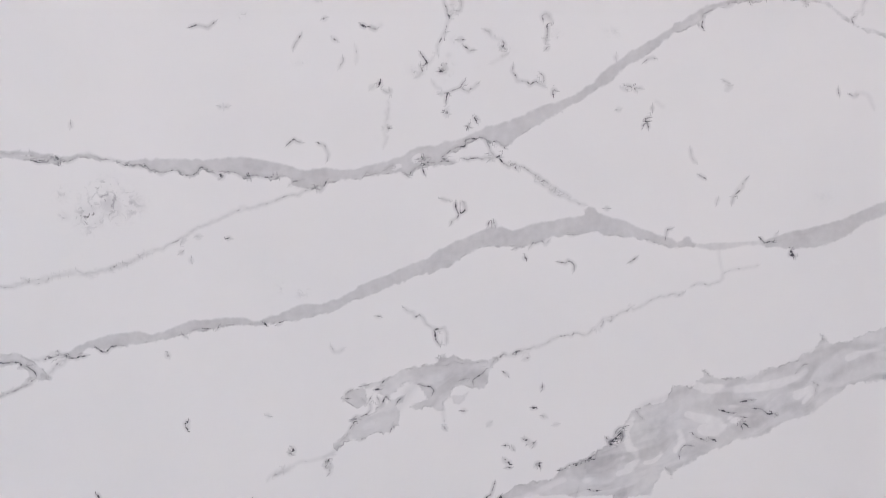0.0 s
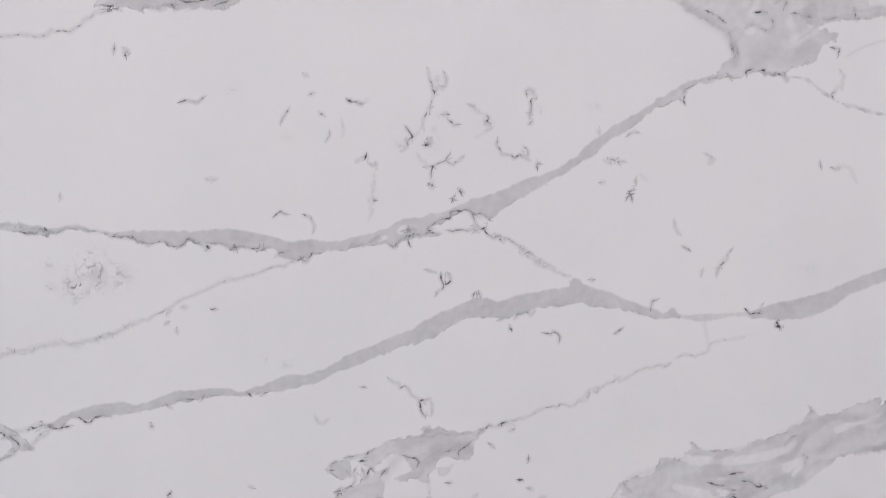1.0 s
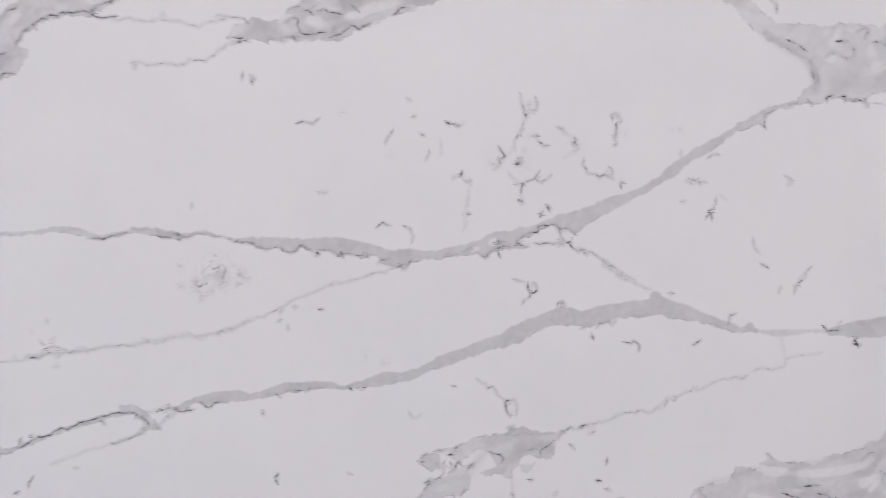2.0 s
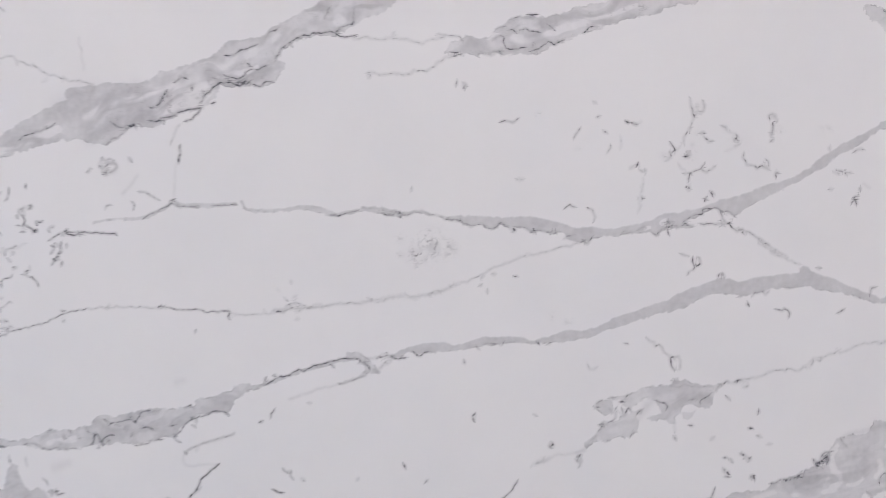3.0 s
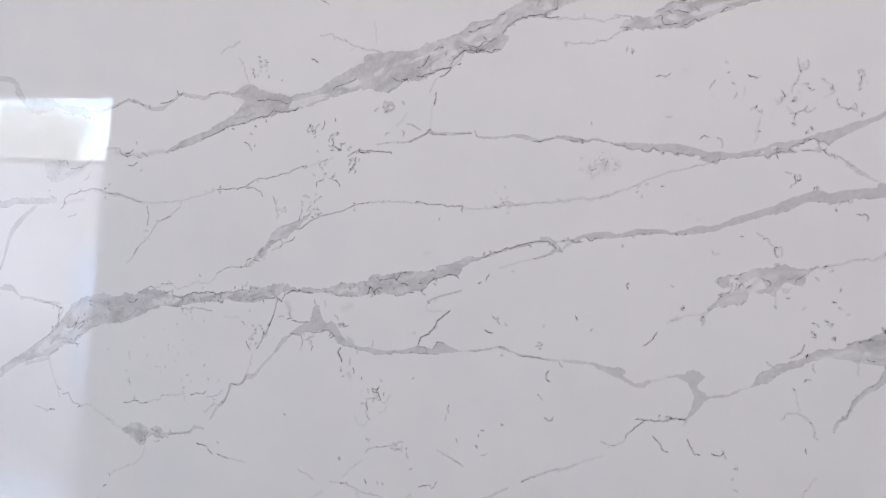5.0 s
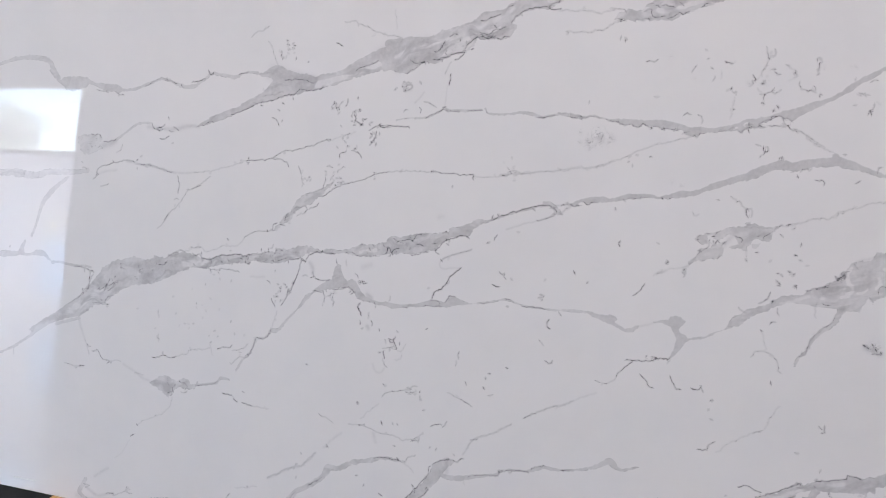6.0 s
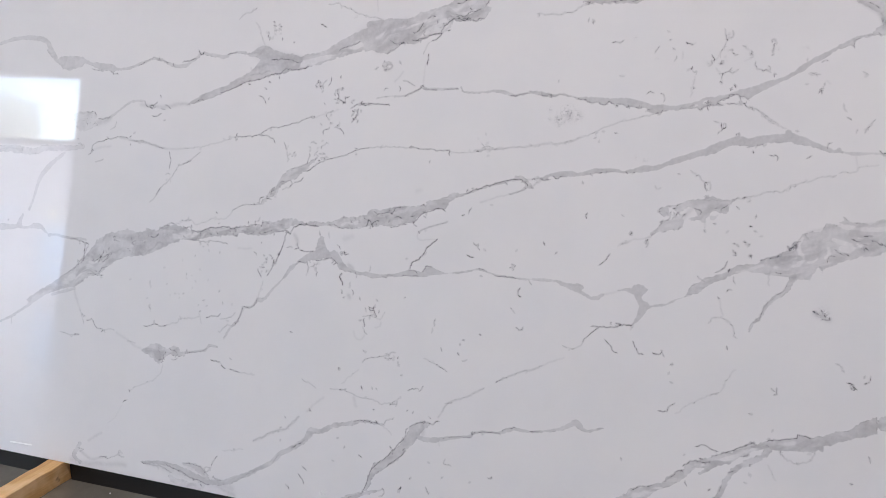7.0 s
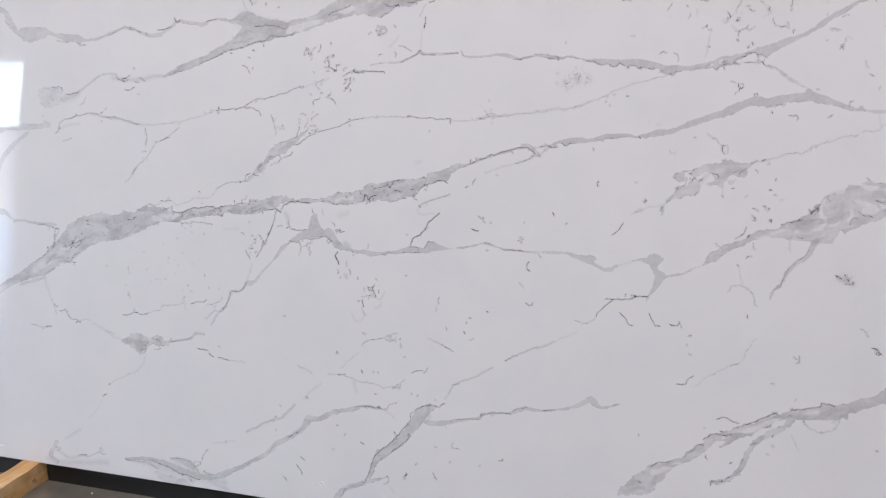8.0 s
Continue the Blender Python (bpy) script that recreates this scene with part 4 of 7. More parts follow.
hair(0.8, 1.1, [(-749, 759), (-732, 755), (-721, 758)], .35)
hair(0.9, 1.2, [(-687, 767), (-674, 771), (-658, 773), (-643, 778), (-630, 771), (-624, 764), (-632, 760)], .35)
hair(0.7, 1.2, [(-718, 758), (-713, 742), (-716, 731)], .35)
hair(0.6, 1.1, [(-705, 747), (-694, 755), (-685, 759)], .35)
hair(0.7, 1.2, [(-689, 745), (-686, 732), (-687, 723)], .35)
hair(0.95, 1.6, [(-605, 793), (-598, 799), (-597, 790), (-587, 794)], .35)
hair(0.6, 1.1, [(-621, 817), (-613, 808)], .35)
wash(0.4, [(-584, 763, 5.7), (-573, 756, 5.7), (-569, 749, 4.3)])
hair(0.8, 1.2, [(-681, 851), (-679, 842)], .35)
hair(0.45, 1.2, [(-651, 851), (-649, 838)], .35)
wash(0.18, [(-599, 837, 8.6), (-576, 846, 7.1)])
band(0.42, 0.2, 0.3, 0.2, [(-761, 746, 4.5), (-774, 735, 5.3), (-780, 727, 4.5), (-790, 712, 3), (-809, 691, 2.5), (-829, 672, 2.8), (-845, 652, 3.1), (-858, 635, 3.1), (-872, 630, 6.3), (-882, 633, 6.3), (-888, 621, 3.9), (-900, 608, 3.2), (-917, 604, 4), (-930, 603, 3.2), (-936, 592, 2.6), (-943, 572, 2.6), (-953, 553, 3.5), (-969, 542, 2.6), (-981, 527, 2.6), (-991, 511, 2.6), (-998, 498, 2.1)])
hair(0.35, 1.1, [(-882, 633), (-871, 666), (-866, 688)], .35)
hair(0.7, 1.1, [(-884, 636), (-889, 624), (-895, 613), (-912, 603), (-930, 605), (-940, 582), (-950, 557), (-960, 549)], .35)
hair(0.5, 1.1, [(-957, 550), (-969, 541), (-986, 541), (-1004, 527), (-1009, 521)], .35)
hair(0.8, 1.3, [(-1296, 504), (-1276, 507), (-1257, 513), (-1227, 513), (-1208, 518)], .35)
hair(0.4, 1.2, [(-1208, 518), (-1179, 526), (-1161, 539), (-1142, 546), (-1114, 548), (-1090, 556)], .35)
hair(0.3, 1.1, [(-1090, 566), (-1080, 537)], .35)
hair(0.8, 1.5, [(-1062, 557), (-1050, 564), (-1035, 566), (-1023, 565), (-1014, 572)], .35)
hair(0.5, 1.1, [(-1010, 558), (-987, 562), (-969, 572), (-961, 582)], .35)
patch(0.55, 0.45, 0.5, 0.1, [(-1305, 423), (-1286, 434), (-1276, 445), (-1256, 449), (-1237, 452), (-1227, 445), (-1207, 439), (-1194, 447), (-1179, 454), (-1163, 447), (-1156, 436)], [(-1137, 438), (-1141, 427), (-1163, 423), (-1182, 424), (-1198, 425), (-1213, 419), (-1221, 406), (-1224, 394), (-1236, 389), (-1252, 397), (-1272, 409), (-1291, 419)])
hair(0.8, 1.3, [(-1236, 401), (-1217, 408), (-1221, 418), (-1211, 430)], .35)
hair(0.7, 1.3, [(-1194, 441), (-1179, 439), (-1167, 427), (-1175, 419)], .35)
hair(0.6, 1.2, [(-1188, 409), (-1169, 414)], .35)
band(0.42, 0.1, 0.3, 0.2, [(-1141, 437, 2.6), (-1113, 442, 2.4), (-1085, 449, 3), (-1063, 453, 3.3), (-1057, 463, 3.3), (-1048, 472, 4.6), (-1034, 470, 3.3), (-1021, 469, 2.3)])
hair(0.7, 1.1, [(-1137, 438), (-1103, 443), (-1076, 451), (-1061, 458)], .35)
hair(1, 1.5, [(-1042, 425), (-1026, 425), (-1011, 423)], .35)
hair(1, 1.6, [(-1004, 412), (-993, 406)], .35)
hair(1, 1.4, [(-973, 405), (-957, 404), (-943, 400)], .35)
hair(0.4, 1.1, [(-1011, 423), (-1000, 413)], .35)
hair(0.4, 1.2, [(-943, 400), (-913, 398), (-887, 399)], .35)
flecks(0.6, [(-972, 438), (-1074, 610), (-1063, 594), (-1086, 575), (-1005, 608), (-1018, 644), (-599, 454)])
flecks(0.9, [(-764, 545)])
hair(0.3, 1.6, [(-1277, 644), (-1273, 632)], .35)
hair(0.35, 1.6, [(-1280, 570), (-1274, 558)], .35)
hair(1, 2.4, [(-606, 735), (-609, 725), (-604, 712), (-601, 704)], .35)
hair(0.45, 2.4, [(-577, 711), (-578, 698)], .35)
hair(0.8, 1.5, [(-568, 689), (-566, 679)], .35)
flecks(0.7, [(-603, 687), (-602, 681), (-595, 667)])
wash(0.4, [(-580, 674, 5.7), (-577, 668, 5.7)])
band(0.52, 0.1, 0.3, 0.15, [(-584, 751, 4.3), (-570, 746, 4.3), (-558, 742, 4.3), (-540, 741, 4.2), (-525, 742, 5.6), (-510, 738, 7), (-491, 739, 4.2), (-462, 742, 4.1), (-433, 747, 4.1), (-412, 752, 5.4)])
patch(0.55, 0.1, 0.3, 0.3, [(-419, 756), (-406, 763), (-396, 764), (-377, 763), (-366, 762), (-359, 759), (-354, 768), (-350, 778), (-343, 781), (-330, 779)], [(-316, 774), (-302, 768), (-288, 766), (-275, 767), (-295, 762), (-322, 757), (-349, 751), (-370, 748), (-391, 748), (-412, 747)])
band(0.42, 0.1, 0.3, 0.2, [(-275, 767, 1.6), (-248, 771, 1.8), (-222, 776, 1.5), (-203, 783, 2), (-193, 786, 2.2), (-183, 783, 1.8), (-170, 780, 1.6), (-144, 773, 2), (-119, 771, 2), (-94, 770, 1.6), (-69, 769, 1.5), (-39, 770, 1.5), (-15, 770, 1.4), (6, 771, 1.4)])
hair(0.7, 1, [(-190, 786), (-170, 780)], .35)
hair(0.9, 1.1, [(-144, 771), (-122, 771), (-107, 771), (-88, 769)], .35)
hair(0.6, 1.1, [(-561, 741), (-558, 730)], .35)
hair(0.6, 1.2, [(-476, 739), (-466, 736), (-458, 746), (-448, 744)], .35)
hair(0.6, 1.1, [(-416, 746), (-391, 748), (-367, 749)], .35)
hair(0.8, 1.1, [(-396, 763), (-377, 765), (-373, 759)], .35)
hair(0.8, 1.1, [(-354, 766), (-347, 778), (-330, 780)], .35)
hair(0.7, 1.1, [(-255, 769), (-235, 773)], .35)
hair(0.6, 1.2, [(-515, 763), (-517, 752)], .35)
hair(0.95, 1.5, [(-513, 646), (-504, 643), (-498, 648), (-501, 638), (-510, 637), (-513, 642)], .35)
hair(0.95, 1.5, [(-498, 639), (-495, 628), (-490, 622)], .35)
hair(0.6, 1.2, [(-530, 618), (-517, 622), (-502, 621)], .35)
hair(0.35, 1.2, [(-487, 616), (-476, 614), (-465, 635)], .35)
hair(1, 1.8, [(-530, 608), (-526, 593)], .35)
hair(0.6, 1.2, [(-525, 641), (-523, 634)], .35)
hair(0.5, 1.2, [(-530, 589), (-525, 574), (-519, 568)], .35)
hair(0.3, 1.2, [(-475, 605), (-479, 593), (-493, 590)], .35)
wash(0.2, [(-560, 571, 2.9), (-555, 551, 2.9), (-537, 548, 2.9), (-525, 563, 2.9)])
flecks(0.6, [(-541, 605), (-525, 517), (-519, 514), (-544, 668), (-405, 685), (-490, 669)])
hair(0.6, 1.1, [(-527, 484), (-517, 494), (-498, 501), (-476, 506), (-454, 513), (-440, 521), (-427, 524)], .35)
hair(0.6, 1.4, [(-458, 504), (-449, 502), (-435, 508)], .35)
hair(0.7, 1.3, [(-417, 498), (-414, 488)], .35)
hair(0.45, 1.1, [(-337, 518), (-312, 510), (-294, 504), (-280, 497), (-270, 490)], .35)
hair(1, 1.3, [(-298, 505), (-288, 500), (-277, 495)], .35)
hair(0.7, 1.8, [(-311, 632), (-312, 617)], .35)
hair(0.5, 1.6, [(-318, 606), (-319, 596)], .35)
hair(0.8, 2.2, [(-75, 742), (-77, 727), (-73, 721)], .35)
hair(0.5, 1.3, [(-96, 687), (-86, 676)], .35)
hair(0.9, 1.4, [(-77, 635), (-71, 629), (-62, 632), (-60, 637)], .35)
hair(0.7, 1.3, [(-49, 763), (-45, 758)], .35)
hair(0.7, 1.2, [(-104, 797), (-95, 798), (-91, 802)], .35)
flecks(0.75, [(-98, 805), (-95, 792), (-185, 767), (-234, 571), (-225, 584), (-178, 605), (-238, 543)])
hair(0.8, 1.4, [(-289, 552), (-287, 547)], .35)
hair(0.6, 1.3, [(-224, 525), (-214, 529)], .35)
patch(0.5, 0.3, 0.4, 0.4, [(-816, 995), (-808, 1009), (-797, 1021), (-784, 1028), (-760, 1034), (-740, 1043), (-726, 1051), (-713, 1060), (-698, 1066), (-702, 1057)], [(-718, 1045), (-729, 1033), (-739, 1025), (-752, 1013), (-768, 1001), (-787, 994), (-803, 987), (-816, 977), (-824, 969), (-829, 977)])
band(0.38, 0.5, 0.4, 0.4, [(-822, 974, 4.5), (-832, 963, 6.8), (-845, 954, 6.8), (-856, 943, 5.5), (-868, 933, 4), (-878, 923, 2.8), (-884, 920, 2.2)])
hair(0.6, 1.1, [(-884, 920), (-906, 917), (-929, 918), (-946, 915), (-963, 906), (-980, 891)], .35)
hair(0.35, 1.2, [(-980, 891), (-992, 880), (-1004, 870), (-1027, 866), (-1054, 864), (-1072, 855), (-1108, 843)], .35)
hair(0.7, 1.1, [(-816, 988), (-800, 993), (-784, 997), (-779, 986), (-783, 979)], .35)
hair(0.9, 1.3, [(-767, 991), (-751, 997), (-742, 1005)], .35)
hair(0.85, 1.2, [(-733, 1026), (-717, 1029), (-708, 1037), (-697, 1047), (-682, 1055), (-667, 1061), (-651, 1065)], .35)
hair(0.8, 1.3, [(-729, 1052), (-723, 1062), (-722, 1074)], .35)
hair(0.6, 1.2, [(-698, 1084), (-706, 1074)], .35)
hair(0.5, 1.2, [(-781, 1029), (-760, 1034), (-729, 1048)], .35)
hair(0.5, 1.2, [(-797, 1078), (-793, 1065), (-795, 1051)], .35)
flecks(0.6, [(-773, 1077), (-769, 1069), (-682, 1066), (-667, 1069), (-677, 1078)])
hair(0.75, 1.3, [(-852, 958), (-844, 965), (-835, 973)], .35)
hair(0.75, 1.3, [(-861, 939), (-848, 937)], .35)
hair(0.8, 1.2, [(-888, 923), (-885, 937), (-873, 942)], .35)
hair(0.5, 1.2, [(-807, 968), (-796, 974), (-783, 976)], .35)
hair(0.7, 1, [(-651, 1065), (-629, 1071), (-606, 1079), (-584, 1088), (-562, 1094), (-537, 1100)], .35)
hair(0.5, 1, [(-537, 1100), (-482, 1105), (-426, 1107), (-398, 1105)], .35)
hair(0.8, 1, [(-412, 1107), (-384, 1104), (-356, 1104), (-336, 1102), (-309, 1102)], .35)
hair(0.9, 1.2, [(-312, 1101), (-293, 1104), (-294, 1092)], .35)
hair(0.4, 1, [(-293, 1104), (-282, 1100), (-256, 1099), (-230, 1099), (-208, 1104), (-186, 1109), (-160, 1111), (-130, 1117)], .35)
hair(0.8, 1.2, [(-211, 1104), (-201, 1107)], .35)
hair(0.6, 1.2, [(-201, 1113), (-186, 1117), (-167, 1109), (-148, 1113)], .35)
spatter(0.75, 8, -696, 1274, 18.5)
spatter(0.85, 12, -634, 1240, 21.1)
spatter(0.85, 10, -578, 1192, 18)
spatter(0.6, 8, -662, 1176, 31.3)
spatter(0.7, 10, -706, 1080, 23.2)
spatter(0.5, 6, -782, 1072, 20.7)
spatter(0.7, 9, -840, 954, 13.7)
spatter(0.6, 10, -864, 744, 27.9)
spatter(0.5, 6, -705, 749, 17.8)
spatter(0.8, 6, -599, 794, 10)
spatter(0.6, 9, -506, 631, 25.4)
spatter(0.35, 14, -1143, 661, 117.5)
spatter(0.55, 8, -497, 1328, 18.8)
spatter(0.5, 8, -851, 1431, 23.6)
spatter(0.35, 8, -1053, 775, 65.1)
spatter(0.7, 10, -475, 908, 30.1)
spatter(0.7, 9, -879, 843, 46.4)
spatter(0.7, 9, -1053, 819, 48.7)
spatter(0.6, 6, -563, 887, 28.2)
spatter(0.6, 6, -432, 505, 19.5)
spatter(0.7, 8, -330, 1440, 17.7)
spatter(0.6, 8, -396, 1429, 15.5)
spatter(0.4, 6, -199, 1116, 24.8)
# lower edge and lower right
hair(0.3, 1.2, [(-1222, 389), (-1228, 363), (-1249, 336), (-1277, 323), (-1298, 313), (-1320, 303), (-1346, 288)], .35)
hair(0.9, 1.4, [(-1374, 245), (-1363, 252)], .35)
flecks(0.8, [(-1351, 285), (-1281, 323)])
hair(0.15, 1.2, [(-1379, 231), (-1401, 190), (-1434, 166)], .35)
wash(0.25, [(-1461, 127, 4.2), (-1491, 109, 4.2), (-1514, 92, 4.3)])
band(0.38, 0.2, 0.3, 0.2, [(-1549, 77, 5.4), (-1556, 64, 6.4), (-1565, 49, 6.5), (-1577, 33, 6.5), (-1565, 20, 6.5), (-1548, 13, 5.4)])
hair(0.55, 1.2, [(-1556, 60), (-1537, 59), (-1549, 50)], .35)
wash(0.3, [(-1549, 52, 4.3), (-1530, 41, 5.4), (-1513, 32, 5.3), (-1490, 32, 5.3), (-1467, 42, 4.2), (-1440, 48, 4.2)])
hair(0.8, 1.2, [(-1467, 44), (-1440, 48)], .35)
hair(0.5, 1.1, [(-1440, 42), (-1410, 53), (-1388, 65), (-1383, 77)], .35)
hair(0.6, 1.2, [(-1388, 78), (-1392, 64), (-1370, 60)], .35)
wash(0.35, [(-1294, 55, 4.1), (-1265, 53, 6.1), (-1232, 54, 6.1), (-1210, 49, 6.1), (-1184, 40, 4)])
hair(0.8, 1.1, [(-1298, 55), (-1280, 52)], .35)
hair(0.45, 1.1, [(-1280, 52), (-1232, 53), (-1206, 48), (-1184, 40)], .35)
band(0.52, 0.35, 0.3, 0.3, [(-1294, 55, 2.1), (-1232, 66, 5.1), (-1185, 64, 7), (-1146, 56, 9), (-1103, 45, 10.9), (-1061, 34, 10.8), (-1020, 34, 9.8), (-979, 43, 7.7), (-939, 63, 6.7), (-899, 84, 5.7), (-860, 108, 5.7), (-825, 129, 5.6), (-803, 148, 6.5), (-788, 170, 7.4), (-765, 179, 5.5), (-737, 198, 7.3), (-713, 217, 7.3), (-700, 230, 7.2), (-688, 252, 10.8), (-677, 258, 7.2), (-654, 256, 5.4), (-633, 270, 6.2), (-615, 281, 7.1), (-591, 288, 6.2), (-564, 295, 6.1), (-537, 304, 5.2), (-511, 312, 4.3), (-484, 309, 3.4), (-457, 308, 2.6)])
hair(0.8, 1.3, [(-1200, 62), (-1167, 56), (-1135, 47), (-1103, 36), (-1071, 30), (-1040, 25)], .35)
band(0.32, 0.3, 0.2, 0.3, [(-1136, 76, 4), (-1100, 79, 7.9), (-1075, 68, 9.8), (-1058, 56, 7.9), (-1045, 40, 7.8)])
hair(0.6, 1.1, [(-1136, 78), (-1104, 80), (-1073, 76), (-1058, 64), (-1045, 55)], .35)
hair(0.6, 1.1, [(-1060, 74), (-1052, 83), (-1037, 82), (-1035, 70), (-1049, 62), (-1060, 67)], .35)
hair(0.7, 1.2, [(-1031, 90), (-1026, 106), (-1012, 121)], .35)
hair(0.7, 1.3, [(-1026, 51), (-1014, 46), (-999, 46)], .35)
band(0.28, 0.4, 0.2, 0.2, [(-1188, 26, 6), (-1166, 12, 10.1), (-1134, 12, 10), (-1102, 8, 9.9), (-1071, 14, 9.9), (-1057, 23, 5.9)])
wash(0.35, [(-1009, 25, 5.8), (-978, 16, 7.8), (-947, 8, 7.7)])
flecks(0.8, [(-1069, 18), (-951, 152)])
hair(0.3, 1.2, [(-992, 144), (-951, 152), (-921, 159)], .35)
hair(0.8, 1.2, [(-750, 190), (-728, 205), (-709, 221)], .35)
hair(0.9, 1.1, [(-546, 305), (-525, 313), (-505, 311), (-484, 309), (-466, 308)], .35)
hair(0.6, 1.1, [(-454, 309), (-446, 323), (-424, 332)], .35)
hair(0.3, 1.2, [(-457, 305), (-439, 294), (-428, 284)], .35)
hair(0.6, 1.1, [(-812, 136), (-803, 150), (-790, 166)], .35)
hair(0.5, 1.1, [(-935, 63), (-899, 84), (-864, 106)], .35)
wash(0.3, [(-883, 192, 3.8), (-854, 207, 3.7), (-825, 226, 3.7), (-800, 239, 4.6), (-777, 242, 3.7), (-758, 262, 3.7), (-740, 276, 3.6), (-729, 291, 3.6)])
hair(0.4, 1.1, [(-883, 192), (-854, 207), (-825, 226), (-800, 239), (-777, 242), (-758, 262), (-729, 291)], .35)
flecks(0.6, [(-796, 236), (-789, 249), (-775, 283), (-789, 209)])
hair(0.7, 1.2, [(-694, 320), (-689, 316), (-694, 314)], .35)
wash(0.2, [(-703, 311, 3.6), (-676, 340, 3.6), (-649, 361, 3.6)])
hair(0.45, 1.1, [(-720, 406), (-698, 397), (-678, 388)], .35)
hair(0.5, 1, [(-627, 391), (-605, 393), (-583, 394), (-565, 388), (-541, 380), (-514, 378), (-487, 379), (-461, 371), (-431, 374), (-422, 380), (-406, 394)], .35)
hair(0.8, 1.3, [(-596, 392), (-580, 396)], .35)
hair(0.8, 1.2, [(-434, 371), (-417, 374), (-414, 383)], .35)
wash(0.2, [(-550, 375, 5.2), (-543, 351, 5.2)])
hair(0.3, 1.1, [(-591, 412), (-570, 434), (-553, 448), (-539, 460)], .35)
hair(0.95, 1.5, [(-528, 412), (-526, 405)], .35)
hair(0.7, 1.2, [(-381, 420), (-368, 425), (-354, 429)], .35)
hair(0.7, 1.2, [(-347, 423), (-338, 437)], .35)
flecks(0.6, [(-604, 455), (-494, 411), (-480, 411), (-404, 461), (-414, 489), (-486, 349), (-382, 361), (-364, 358), (-313, 351), (-598, 246), (-575, 222), (-610, 175), (-363, 165), (-267, 183), (-309, 220), (-185, 184), (-131, 205), (-123, 208)])
hair(0.85, 2.2, [(-526, 205), (-520, 202)], .35)
hair(0.9, 1.4, [(-710, 139), (-700, 132)], .35)
hair(0.9, 1.2, [(-722, 113), (-710, 101), (-706, 89)], .35)
hair(0.55, 2.2, [(-765, 73), (-755, 63)], .35)
hair(0.8, 1.3, [(-395, 117), (-392, 131), (-399, 121)], .35)
hair(0.7, 1.4, [(-310, 137), (-304, 130), (-314, 145)], .35)
hair(0.55, 1.3, [(-261, 237), (-262, 223), (-244, 222)], .35)
patch(0.58, 0.25, 0.6, 0.7, [(-358, 327), (-374, 309), (-386, 279), (-406, 253), (-430, 225), (-452, 202), (-476, 186), (-488, 165), (-495, 133), (-507, 107), (-522, 89), (-508, 93)], [(-489, 117), (-481, 146), (-465, 164), (-437, 185), (-414, 205), (-391, 230), (-371, 255), (-352, 278), (-342, 299), (-328, 315), (-312, 333), (-329, 337), (-346, 332)])
hair(0.9, 1.2, [(-379, 308), (-390, 279), (-411, 249), (-432, 222), (-456, 199), (-476, 184), (-489, 161)], .35)
hair(0.8, 1.2, [(-491, 161), (-495, 133), (-505, 107), (-518, 90)], .35)
hair(0.95, 1.4, [(-434, 191), (-409, 212), (-392, 230), (-384, 241)], .35)
hair(0.8, 1.2, [(-357, 323), (-351, 329), (-329, 337)], .35)
hair(0.7, 1.2, [(-371, 316), (-358, 325)], .35)
hair(0.85, 1.8, [(-329, 333), (-312, 337), (-300, 334), (-287, 344)], .35)
band(0.48, 0.1, 0.3, 0.2, [(-349, 292, 5), (-335, 286, 6.7), (-318, 285, 6.7), (-296, 288, 6.6), (-276, 293, 5), (-251, 300, 3), (-219, 309, 2.8), (-190, 316, 2.8), (-179, 328, 2.7), (-168, 333, 2.7), (-139, 336, 2.2), (-115, 336, 2.4), (-91, 345, 3.8), (-73, 355, 4.7), (-61, 357, 4.7), (-45, 355, 3.8), (-21, 355, 2.8), (2, 359, 2.2), (24, 364, 2.6), (47, 371, 3.4), (69, 380, 4), (86, 390, 6.1), (99, 400, 8.3), (108, 394, 7.5), (118, 383, 4.5), (132, 379, 3), (148, 386, 2.1), (172, 394, 1.5)])
hair(0.8, 1.1, [(-268, 298), (-243, 305), (-211, 312), (-190, 315), (-179, 328), (-168, 333), (-139, 337), (-107, 336)], .35)
hair(0.7, 1.1, [(-99, 345), (-84, 354), (-64, 360)], .35)
hair(0.8, 1.2, [(-21, 355), (1, 360)], .35)
hair(0.7, 1.2, [(159, 391), (169, 394)], .35)
wash(0.35, [(-334, 335, 5), (-330, 313, 6.7), (-332, 299, 6.7)])
hair(0.25, 1.2, [(-281, 291), (-280, 275)], .35)
wash(0.28, [(-288, 355, 2.5), (-277, 373, 2.5), (-268, 394, 2.5), (-254, 405, 2.4), (-225, 416, 2.4), (-201, 429, 2.4), (-178, 446, 2.4), (-159, 457, 2.4)])
hair(0.3, 1, [(-277, 373), (-268, 394), (-254, 405), (-225, 416), (-201, 429), (-159, 457)], .35)
hair(0.7, 1.1, [(-265, 399), (-249, 404)], .35)
hair(0.8, 1.8, [(-124, 479), (-108, 489), (-96, 495)], .35)
wash(0.22, [(-96, 497, 2.3), (-63, 514, 2.3), (-40, 524, 2.3), (-17, 527, 2.3), (4, 545, 2.3), (34, 560, 2.3), (56, 569, 2.3)])
band(0.48, 0.2, 0.3, 0.3, [(-614, 4, 9), (-598, 33, 9), (-586, 53, 7.2), (-563, 69, 7.1), (-536, 81, 6.2), (-501, 96, 4.4), (-469, 107, 3.1)])
hair(0.6, 1.2, [(-586, 39), (-572, 61), (-545, 78)], .35)
hair(0.6, 1.2, [(-465, 109), (-448, 116), (-442, 105), (-456, 94)], .35)
hair(0.25, 1.2, [(-438, 89), (-423, 70)], .35)
